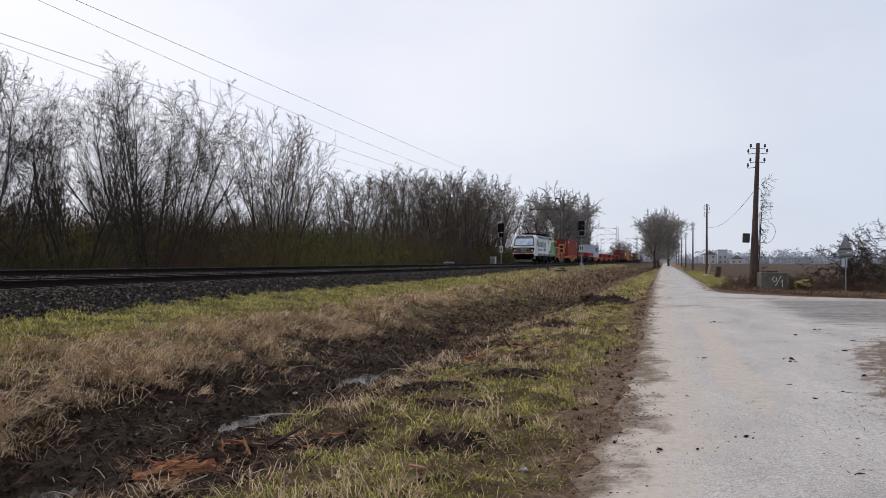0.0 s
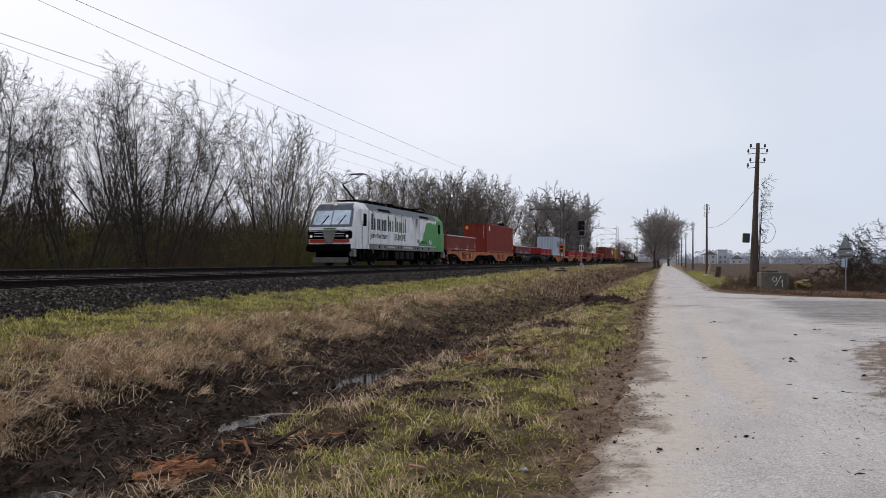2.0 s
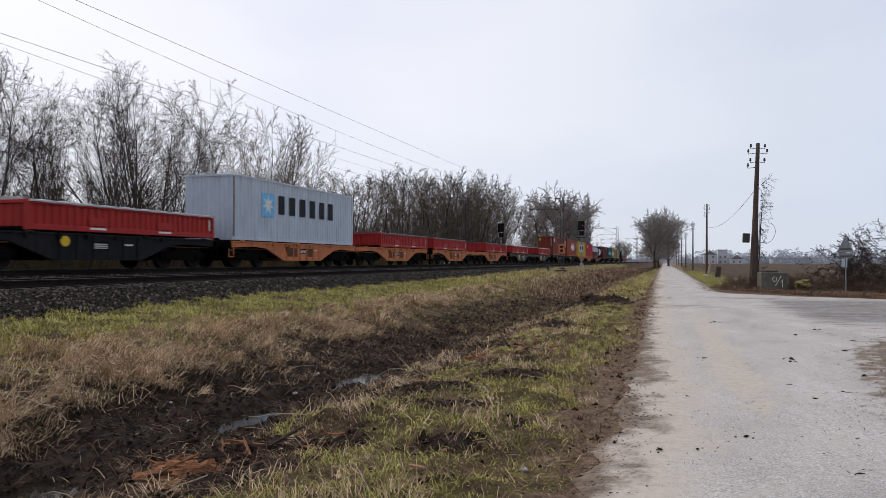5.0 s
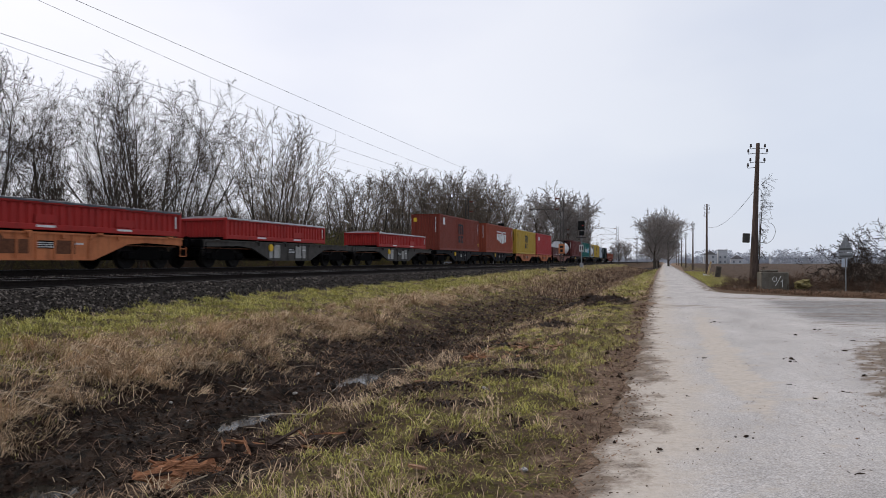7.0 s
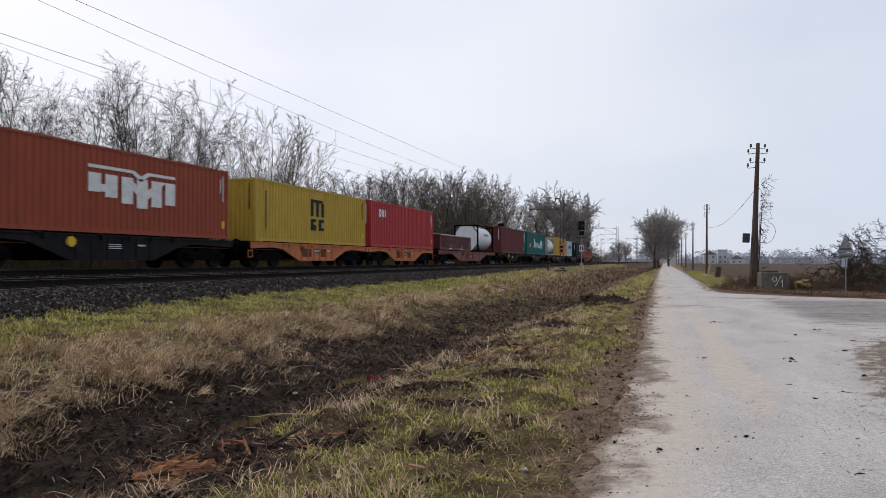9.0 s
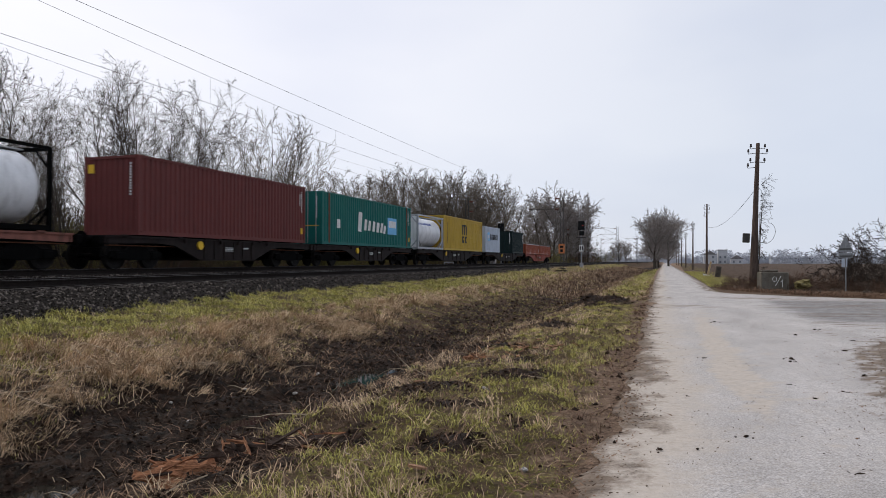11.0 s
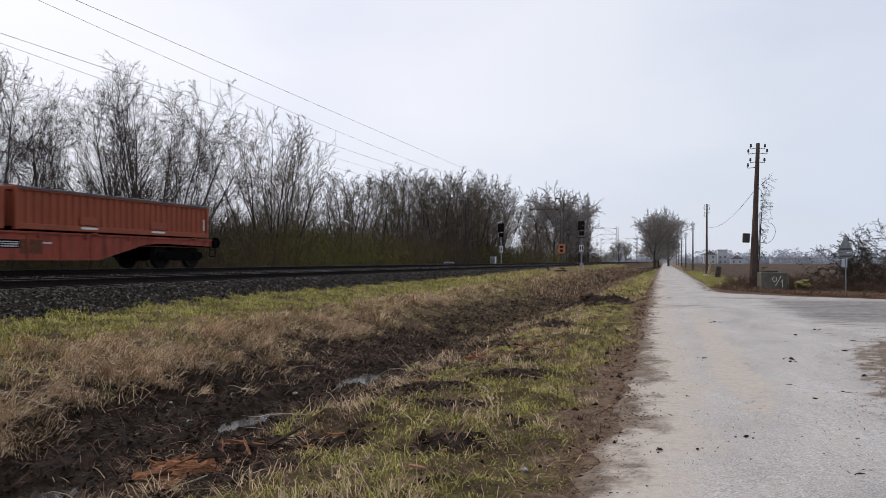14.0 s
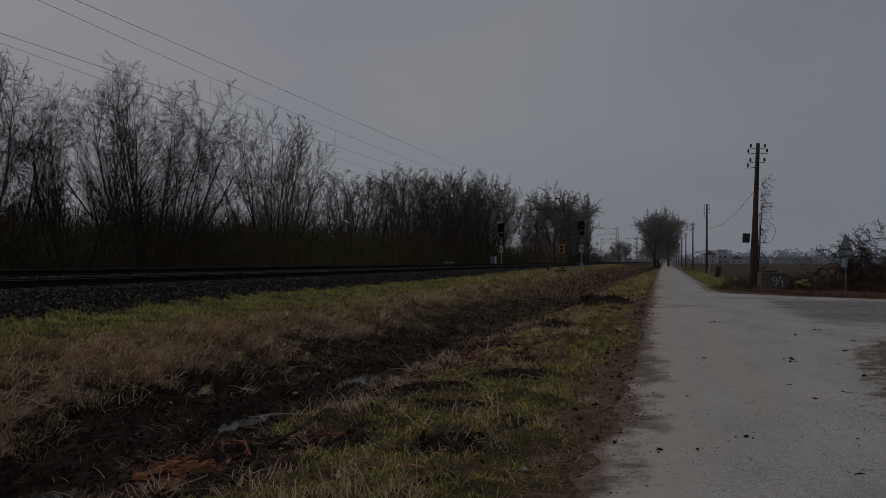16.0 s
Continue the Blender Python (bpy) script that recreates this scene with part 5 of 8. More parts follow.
    for a, b2, h2 in ((4.9, 5.5, 0.28), (5.7, 7.4, 0.3), (8.2, 8.9, 0.36), (9.4, 10.4, 0.26), (10.8, 12.6, 0.28), (13.0, 13.6, 0.34)):
        part("roof_equipment", boxes((-0.75, 0.75, a, b2, 3.86, 3.86 + h2), bevel=0.05), M_BLACK, e)
    for y, up in ((3.9, True), (14.6, False)):
        f = part("pantograph_base", rods(0.04, ((-0.7, y - 0.8, 4.05), (0.7, y - 0.8, 4.05)), ((-0.7, y + 0.8, 4.05), (0.7, y + 0.8, 4.05)), ((-0.7, y - 0.8, 4.05), (-0.7, y + 0.8, 4.05)), ((0.7, y - 0.8, 4.05), (0.7, y + 0.8, 4.05)), n=6), M_BLACK, e)
        if up:
            knee, head = (0, y - 1.5, 4.95), (0, y + 0.55, 5.78)
        else:
            knee, head = (0, y - 1.6, 4.2), (0, y + 0.6, 4.28)
        part("lower_arm", rods(0.05, ((0, y + 0.5, 4.05), knee), n=8), M_BLACK, f)
        part("upper_arm", rods(0.028, (knee, (-0.35, head[1], head[2])), (knee, (0.35, head[1], head[2])), n=6), M_BLACK, f)
        bm = bmesh.new()
        for dy in (-0.2, 0.2):
            rod(bm, (-0.55, head[1] + dy, head[2] + 0.06), (0.55, head[1] + dy, head[2] + 0.06), 0.025, n=6)
            for sx in (-1, 1):
                rod(bm, (sx * 0.55, head[1] + dy, head[2] + 0.06), (sx * 0.85, head[1] + dy, head[2] - 0.12), 0.02, n=6)
        part("collector_head", bm, M_BLACK, f)
    return on_train(e, start)


locomotive(-131.35)


# ---- bare trees ----
M_BARK = mat("bark_grey_brown", (0.085, 0.072, 0.058), (0.035, 0.029, 0.024), 0.95, 0, 3, 30, 0.4, spec=0.15, var=0.2)
M_TWIG = mat("twigs_brown", (0.075, 0.058, 0.046), (0.04, 0.031, 0.025), 0.95, 0, 0.5, 10, 0, spec=0.1, var=0.25)
# fawn twigs, raised further to put some haze over the alders
M_TWIGPALE = mat("twigs_fawn_hazed", (0.19, 0.155, 0.12), (0.11, 0.088, 0.068), 0.95, 0, 0.5, 10, 0, spec=0.1, var=0.2)
M_BROOM = mat("broom_olive", (0.2, 0.178, 0.06), (0.085, 0.074, 0.028), 0.95, 0, 0.4, 10, 0, spec=0.1, var=0.25)
M_SCRUB = mat("scrub_olive_brown", (0.11, 0.088, 0.05), (0.05, 0.041, 0.025), 0.95, 0, 0.4, 10, 0, spec=0.1, var=0.3)
M_BRAMBLE = mat("bramble_brown", (0.145, 0.09, 0.062), (0.068, 0.044, 0.032), 0.95, 0, 0.6, 10, 0, spec=0.1, var=0.3)
# twigs of the distant trees, paled so the colour carries the haze
M_HAZETWIG = mat("twigs_haze_grey", (0.28, 0.25, 0.23), (0.2, 0.178, 0.165), 0.95, 0, 0.2, 4, 0, spec=0.05)
# distance haze is painted in as a pale blue-grey base colour
M_FARHAZE = mat("hazed_far_woods", (0.42, 0.44, 0.49), (0.36, 0.375, 0.415), 1.0, 0, 0.02, 0.3, 0, spec=0.0)


TOP = {}


class Wood:
    """Collects tapered branch segments as verts and faces."""

    def __init__(self, rmin=0.007, sides=(5, 3, 2, 2)):
        self.v, self.f, self.tv, self.tf = [], [], [], []
        self.rmin, self.sides, self.rng = rmin, sides, random.Random(1)

    def seg(self, a, b, r0, r1, n=3, twig=False):
        v, f = (self.tv, self.tf) if twig else (self.v, self.f)
        d = b - a
        if d.length < 1e-5:
            return
        if n == 2:
            # the finest twigs: slivers a few millimetres wide
            k = self.rng.uniform(0, 3.14)
            s = d.cross(Vector((math.cos(k), math.sin(k), 0.35)))
            s.normalize()
            i = len(v)
            v += [tuple(a - s * r0), tuple(a + s * r0)]
            if r1 <= 0:
                v.append(tuple(b))
                f.append((i, i + 1, i + 2))
            else:
                v += [tuple(b + s * r1), tuple(b - s * r1)]
                f.append((i, i + 1, i + 2, i + 3))
            return
        s = d.cross(Vector((0.31, 0.57, 0.76)))
        s.normalize()
        t = d.cross(s)
        t.normalize()
        base = len(v)
        for i in range(n):
            c = 2 * math.pi * i / n
            v.append(tuple(a + (s * math.cos(c) + t * math.sin(c)) * r0))
        if r1 <= 0:
            v.append(tuple(b))
            for i in range(n):
                f.append((base + i, base + (i + 1) % n, base + n))
        else:
            for i in range(n):
                c = 2 * math.pi * i / n
                v.append(tuple(b + (s * math.cos(c) + t * math.sin(c)) * r1))
            for i in range(n):
                j = (i + 1) % n
                f.append((base + i, base + j, base + n + j, base + n + i))

    def limb(self, rng, p, d, length, r, level, spec):
        """spec[level] = (segments, wobble, lift, children, child length, child angle, first child at)."""
        nseg, wob, lift, kids, klen, kang, k0 = spec[level]
        pts, p = [p.copy()], p.copy()
        d = d.normalized()
        step = length / nseg
        last = level == len(spec) - 1
        for i in range(nseg):
            d = (d + Vector((rng.gauss(0, wob), rng.gauss(0, wob), rng.gauss(0, wob) + lift))).normalized()
            q = p + d * step
            f0, f1 = 1 - i / nseg * 0.93, 1 - (i + 1) / nseg * 0.93
            ra, rb = max(r * f0, self.rmin), max(r * f1, self.rmin)
            n = self.sides[min(level, 3)]
            self.seg(p, q, ra, 0 if last and i == nseg - 1 else rb, n, n == 2)
            pts.append(q.copy())
            p = q
        if last:
            return
        for k in range(kids):
            u = k0 + (1 - k0) * (k + rng.random()) / kids
            x = u * nseg
            i = min(int(x), nseg - 1)
            base = pts[i].lerp(pts[i + 1], x - i)
            along = (pts[i + 1] - pts[i]).normalized()
            side = along.cross(Vector((rng.gauss(0, 1), rng.gauss(0, 1), rng.gauss(0, 1))))
            if side.length < 1e-3:
                continue
            side.normalize()
            a = radians(kang) * rng.uniform(0.4, 1.5)
            cd = along * math.cos(a) + side * math.sin(a)
            self.limb(rng, base, cd, klen * length * rng.uniform(0.6, 1.25) * ((0.3 + 0.85 * math.sin(math.pi * (0.12 + 0.8 * u))) if spec is OAK and level == 0 else 1.15 - 0.68 * u), r * (1 - 0.8 * u) * rng.uniform(0.38, 0.58), level + 1, spec)


def tree(name, seed, height, stems, lean, spec, r0, label, twig=None, category="tree", spread=0.5, rmin=0.008, sides=(5, 3, 2, 2)):
    rng = random.Random(seed)
    w = Wood(rmin, sides)
    for i in range(stems):
        a = 2 * math.pi * (i + rng.random() * 0.7) / stems
        ln = radians(lean) * rng.uniform(0.25, 1.15)
        d = Vector((math.cos(a) * math.sin(ln), math.sin(a) * math.sin(ln), math.cos(ln)))
        p = Vector((math.cos(a), math.sin(a), 0)) * spread * rng.uniform(0.3, 1) * (stems > 1) - Vector((0, 0, 0.3))
        w.limb(rng, p, d, height * rng.uniform(0.8, 0.95), r0 * rng.uniform(0.65, 1.1), 0, spec)
    if stems > 1:
        # the stool from which the stems spring
        for i in range(10):
            a0 = 2 * math.pi * i / 10
            w.seg(Vector((math.cos(a0), math.sin(a0), -0.5)) * spread * 0.95, Vector((0, 0, 0.12)), spread * 0.42, spread * 0.3, 4)
    t = tagged(new(name), label, category)
    TOP[t.name] = float(np.percentile([p[2] for p in w.v + w.tv], 99.5))
    part("trunk", raw_mesh("trunk", w.v, w.f, M_BARK, True), None, t)
    part("crown", raw_mesh("crown", w.tv, w.tf, twig or M_TWIG), None, t)
    return t


WILLOW = [(12, 0.045, 0.025, 10, 0.5, 25, 0.24), (7, 0.1, 0.05, 11, 0.42, 44, 0.12), (4, 0.14, 0.04, 9, 0.55, 46, 0.1), (2, 0.16, 0.03, 0, 0, 0, 0)]
SALLOW = [(10, 0.05, 0.025, 12, 0.44, 24, 0.18), (6, 0.09, 0.06, 10, 0.4, 38, 0.1), (3, 0.14, 0.06, 9, 0.55, 40, 0.1), (1, 0.1, 0.0, 0, 0, 0, 0)]
ALDER = [(11, 0.045, 0.02, 16, 0.32, 46, 0.22), (5, 0.13, 0.07, 8, 0.42, 46, 0.12), (3, 0.17, 0.04, 8, 0.5, 48, 0.1), (1, 0.1, 0.0, 0, 0, 0, 0)]
OAK = [(8, 0.05, 0.03, 28, 0.52, 60, 0.12), (5, 0.13, 0.05, 14, 0.45, 42, 0.1), (3, 0.16, 0.05, 16, 0.5, 44, 0.0), (1, 0.1, 0.0, 0, 0, 0, 0)]
POPLAR = [(10, 0.03, 0.05, 40, 0.22, 28, 0.1), (4, 0.08, 0.2, 8, 0.4, 25, 0.1), (2, 0.1, 0.1, 10, 0.7, 25, 0.0), (1, 0.1, 0.0, 0, 0, 0, 0)]
SHRUB = [(5, 0.14, 0.02, 8, 0.5, 40, 0.08), (3, 0.18, 0.02, 11, 0.5, 45, 0.05), (1, 0.15, 0.0, 0, 0, 0, 0)]
BROOM = [(6, 0.1, 0.0, 9, 0.4, 36, 0.1), (4, 0.14, 0.01, 9, 0.42, 42, 0.05), (2, 0.15, 0.0, 0, 0, 0, 0)]
THORN = [(7, 0.2, -0.005, 9, 0.48, 48, 0.15), (5, 0.22, -0.01, 8, 0.45, 50, 0.1), (3, 0.25, 0.0, 6, 0.45, 50, 0.1), (1, 0.1, 0.0, 0, 0, 0, 0)]

LW = "tall bare multi-stemmed willow fanning out beside the railway"
LP = "pale bare sallow with dense upright fine twigs"
LA = "slender bare alder with fine brown twigs"
protos = [tree("willow_tree", 11, 12.5, 9, 40, WILLOW, 0.12, LW, rmin=0.006, spread=0.7), tree("willow_tree", 12, 13.0, 8, 30, WILLOW, 0.13, LW, rmin=0.0075, spread=0.9),
          tree("sallow_tree", 13, 12.5, 7, 22, SALLOW, 0.11, LP, M_TWIGPALE, rmin=0.01, spread=0.8),
          tree("alder_tree", 14, 13.0, 3, 9, ALDER, 0.13, LA, M_TWIGPALE, rmin=0.011, spread=0.9), tree("alder_tree", 15, 12.0, 3, 12, ALDER, 0.12, LA, M_TWIGPALE, rmin=0.012, spread=1.2)]
LS = "dense leafless thicket shrub, brown and olive"
LB = "dense olive-green broom-like shrub beside the railway"
LR = "low red-brown bramble thicket beside the railway"
shrubs = [tree("thicket_shrub", 21, 4.6, 21, 30, SHRUB, 0.022, LS, M_SCRUB, "shrub", 1.3, 0.008, (3, 2, 2, 2)), tree("thicket_shrub", 22, 3.8, 22, 38, SHRUB, 0.02, LS, M_SCRUB, "shrub", 1.5, 0.008, (3, 2, 2, 2)),
          tree("thicket_shrub", 23, 5.2, 18, 24, SHRUB, 0.024, LS, M_BRAMBLE, "shrub", 1.2, 0.008, (3, 2, 2, 2))]
broom = tree("broom_shrub", 24, 4.8, 22, 34, BROOM, 0.022, LB, M_BROOM, "shrub", 1.3, 0.009, (3, 2, 2, 2))
briar = tree("briar_shrub", 25, 2.4, 20, 55, SHRUB, 0.014, LR, M_BRAMBLE, "shrub", 1.6, 0.008, (3, 2, 2, 2))
for p in protos:
    tagged(p, group="trees along the railway")
for p in shrubs + [broom, briar]:
    tagged(p, group="shrubs along the railway")


def place(proto, x, y, s, rz, used=set()):
    m = pose(x, y, gz(x, y) - 0.05, 0, 0, rz)
    if proto.name not in used:
        used.add(proto.name)
        proto.matrix_basis = m @ Matrix.Scale(s, 4)
        return proto
    o = copy_thing(proto, m)
    o.scale = (s, s, s)
    return o


rng = random.Random(77)
# heights of the wood along the line
ROW_Y = [20, 27, 33, 38, 44, 48, 56, 63, 72, 80, 95, 107, 118, 126]
ROW_H = [10.5, 10.4, 12, 13.0, 12.9, 12.6, 10.4, 10.2, 12.2, 13.4, 14.6, 15.8, 15.4, 13.5]


def grown(k, x, y, f, rz):
    place(protos[k], x, y, f * float(np.interp(y, ROW_Y, ROW_H)) / TOP[protos[k].name], rz)


# the great willows that stand clear of the rest, then the closed row of alders and sallows
for x, y, k, h, a in ((-27.4, 22.6, 1, 10.4, 40), (-27.2, 27.6, 0, 10.3, 130), (-27.6, 33.0, 1, 12.6, 250), (-29.5, 35.8, 0, 12.0, 15), (-28.5, 46.5, 2, 12.8, 80), (-29.0, 50.6, 2, 12.0, 200),
                      (-29.5, 19.0, 0, 9.5, 220), (-30, 15.0, 1, 9.5, 10)):
    place(protos[k], x, y, h / TOP[protos[k].name], a)
for y, k in ((56, 3), (60, 4), (63.5, 3), (67, 4), (70, 3), (73.5, 3), (77, 4), (80, 3), (84, 4), (88, 3), (92, 4), (96, 2), (99, 4), (102.5, 2), (106, 2), (109.5, 4), (112, 2), (116, 2), (119, 4), (122, 2)):
    grown(k, -29.6 + rng.uniform(-1.4, 1.2), y, rng.uniform(0.86, 1.0), rng.uniform(0, 360))
for y, k in ((58, 4), (65, 3), (71, 4), (76, 3), (82, 4), (87, 2), (93, 4), (98, 2), (104, 4), (108, 2), (114, 4), (120, 2), (125, 4)):
    grown(k, -34 + rng.uniform(-1.8, 1.8), y, rng.uniform(0.85, 1.0), rng.uniform(0, 360))
# lower wood behind
for i in range(28):
    y = 24 + i * 2.4 + rng.uniform(-1.2, 1.2)
    place(protos[rng.choice((2, 3, 4, 4))], -39 + rng.uniform(-5, 4), y, rng.uniform(0.52, 0.72), rng.uniform(0, 360))
for i in range(7):
    y = 92 + i * 6.0 + rng.uniform(-2, 2)
    place(protos[rng.choice((3, 4, 4))], -41 + rng.uniform(-4, 3), y, rng.uniform(0.7, 0.85), rng.uniform(0, 360))
for i in range(10):
    y = 42 + i * 12 + rng.uniform(-3, 3)
    place(protos[rng.choice((3, 4))], -55 + rng.uniform(-5, 4), y, rng.uniform(0.7, 0.95), rng.uniform(0, 360))
# the thicket at the foot of the wood: olive broom, brown scrub, red-brown briars in front
for i in range(54):
    y = 15 + i * 2.05
    green = 42 < y < 66 or rng.random() < 0.25
    place(broom if green else shrubs[rng.choice((0, 1, 2))], -26.6 + rng.uniform(-0.9, 0.8), y + rng.uniform(-0.8, 0.8), rng.uniform(0.6, 0.85) if y < 42 else rng.uniform(0.85, 1.1), rng.uniform(0, 360))
for i in range(40):
    y = 17 + i * 2.8
    place(broom if rng.random() < 0.45 else shrubs[rng.choice((0, 1, 2))], -31 + rng.uniform(-2.0, 2), y + rng.uniform(-1, 1), rng.uniform(0.85, 1.15), rng.uniform(0, 360))
for y in (19, 22, 26, 28.5, 31, 33, 36, 40, 44, 47, 57, 69, 73, 78, 81, 85, 89, 94, 100):
    place(briar, -24.9 + rng.uniform(-0.5, 0.4), y + rng.uniform(-0.8, 0.8), rng.uniform(0.6, 0.95), rng.uniform(0, 360))
# dense brushwood deep in the wood
rr = np.random.RandomState(9)
N = 60000
bx, by = rr.uniform(-62, -27.5, N), rr.uniform(10, 150, N)
bz = rr.uniform(0, 1, N) ** 1.3 * (4.0 + 1.7 * fbm(bx, by, 0.25, 61) + 0.11 * (-28 - bx))
dv = np.stack([rr.normal(0, 0.35, N), rr.normal(0, 0.35, N), rr.uniform(0.5, 1.5, N)], -1)
pa = np.stack([bx, by, bz - 0.4], -1)
sd = np.stack([rr.normal(0, 1, N), rr.normal(0, 1, N), rr.normal(0, 0.3, N)], -1)
sd *= (0.022 / np.linalg.norm(sd, axis=1))[:, None]
bv = np.stack([pa - sd, pa + sd, pa + dv], 1).reshape(-1, 3)
brush = raw_mesh("brushwood", bv.tolist(), np.arange(3 * N).reshape(-1, 3).tolist(), M_SCRUB)
tagged(new("brushwood", brush), "dense dark brushwood deep in the bare wood", "undergrowth", kind="stuff")
N = 30000
bx, by = rr.uniform(-80, -58, N), rr.uniform(10, 170, N)
bz = rr.uniform(0, 1, N) ** 1.1 * (6.5 + 1.5 * fbm(bx, by, 0.2, 62))
pa = np.stack([bx, by, bz - 0.4], -1)
dv = np.stack([rr.normal(0, 0.5, N), rr.normal(0, 0.5, N), rr.uniform(0.6, 1.9, N)], -1)
sd = np.stack([rr.normal(0, 1, N), rr.normal(0, 1, N), rr.normal(0, 0.3, N)], -1)
sd *= (0.055 / np.linalg.norm(sd, axis=1))[:, None]
bv = np.stack([pa - sd, pa + sd, pa + dv], 1).reshape(-1, 3)
tagged(new("brushwood", raw_mesh("brushwood", bv.tolist(), np.arange(3 * N).reshape(-1, 3).tolist(), M_SCRUB)), "dense grey-brown brushwood at the back of the wood", "undergrowth", kind="stuff")
for i in range(22):
    place(shrubs[i % 3], -40 + rng.uniform(-6, 5), 20 + i * 2.3 + rng.uniform(-1, 1), rng.uniform(1.25, 1.6), rng.uniform(0, 360))
# younger growth and shrubs past the tall row
for y, x, k, h in ((130, -26, 4, 8), (136, -29, 3, 9), (144, -26, 4, 8), (152, -30, 4, 10), (160, -25, 3, 8), (140, -38, 4, 10), (172, -25, 3, 8), (186, -26, 4, 8), (202, -25, 3, 7), (218, -26, 4, 7), (150, -45, 3, 11)):
    place(protos[k], x, y, h / TOP[protos[k].name], rng.uniform(0, 360))
for i in range(26):
    place(broom if i % 4 == 0 else shrubs[i % 3], -26.5 + rng.uniform(-4, 2.2), 124 + i * 5.5, rng.uniform(0.9, 1.4), rng.uniform(0, 360))

# oaks and poplars far off, with haze painted into their twig colour
oak = tree("oak_tree", 31, 12.5, 1, 2, OAK, 0.34, "large bare broad-crowned tree in the distance", rmin=0.024, twig=M_HAZETWIG)
poplar = tree("poplar_tree", 32, 17, 1, 2, POPLAR, 0.25, "narrow upright bare poplar behind the track", rmin=0.024, twig=M_HAZETWIG)
tagged(oak, group="distant trees")
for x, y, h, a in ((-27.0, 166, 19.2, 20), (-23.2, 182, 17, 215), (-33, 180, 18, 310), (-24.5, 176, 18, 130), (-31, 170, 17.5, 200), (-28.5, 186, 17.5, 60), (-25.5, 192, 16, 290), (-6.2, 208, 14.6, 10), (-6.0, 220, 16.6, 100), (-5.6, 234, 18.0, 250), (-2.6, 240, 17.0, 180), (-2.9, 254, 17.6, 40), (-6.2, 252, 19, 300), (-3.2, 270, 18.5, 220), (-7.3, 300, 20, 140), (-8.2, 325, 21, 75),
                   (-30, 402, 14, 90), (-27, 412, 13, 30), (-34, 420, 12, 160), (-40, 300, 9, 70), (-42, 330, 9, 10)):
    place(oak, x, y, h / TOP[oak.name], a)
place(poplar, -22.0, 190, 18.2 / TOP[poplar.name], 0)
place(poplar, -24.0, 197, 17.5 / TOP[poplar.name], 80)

# thorn scrub at the corner of the side road
thorn = tree("thorn_bush", 41, 4.0, 13, 55, THORN, 0.05, "tangled leafless thorn bush, dark and twiggy", M_TWIG, "bush", 0.8, 0.009, (3, 2, 2, 2))
tagged(thorn, group="bushes at the field corner")
place(thorn, 11.4, 50.5, 1.15, 0)
for x, y, s, a in ((13.2, 51.5, 1.25, 60), (15.5, 52, 1.4, 140), (12.6, 46.5, 0.8, 200), (10.4, 50.5, 0.7, 300), (14.6, 47, 0.9, 20), (17, 49, 1.3, 80)):
    place(thorn, x, y, s, a)
bramble = tree("bramble_bush", 42, 1.5, 20, 62, SHRUB, 0.012, "low reddish-brown bramble tangle", M_BRAMBLE, "bush", 0.9, 0.008, (3, 2, 2, 2))
tagged(bramble, group="brambles at the field corner")
place(bramble, 3.9, 49.0, 0.7, 0)
for x, y, s, a in ((4.3, 50.6, 0.85, 60), (5.4, 49.4, 0.9, 100), (6.8, 49.0, 0.95, 150), (7.8, 48.6, 0.95, 200), (8.6, 49.8, 0.9, 250), (9.6, 48.8, 0.85, 300), (10.6, 47.8, 0.9, 20), (11.7, 46.6, 0.85, 80), (7.2, 47.4, 0.6, 40), (8.6, 46.9, 0.55, 130), (10.0, 45.6, 0.55, 230), (3.2, 49.6, 0.5, 310), (12.8, 44.6, 0.7, 200), (6.9, 50.6, 0.9, 10), (6.3, 46.6, 0.5, 70), (7.6, 45.6, 0.45, 170), (4.2, 47.2, 0.55, 220), (3.4, 48.0, 0.5, 120), (9.2, 47.6, 0.7, 90), (8.0, 50.8, 0.9, 33), (12.2, 48.6, 0.9, 15), (11.2, 45.0, 0.6, 60), (13.6, 43.4, 0.7, 160), (14.8, 44.8, 0.9, 40)):
    place(bramble, x, y, s, a)


for i in range(26):
    y = 48 + i * 4.2
    x = -7.2 + 0.012 * (y - 48) + rng.uniform(-1.6, 1.8)
    place(bramble, x, y, rng.uniform(0.3, 0.6), rng.uniform(0, 360))


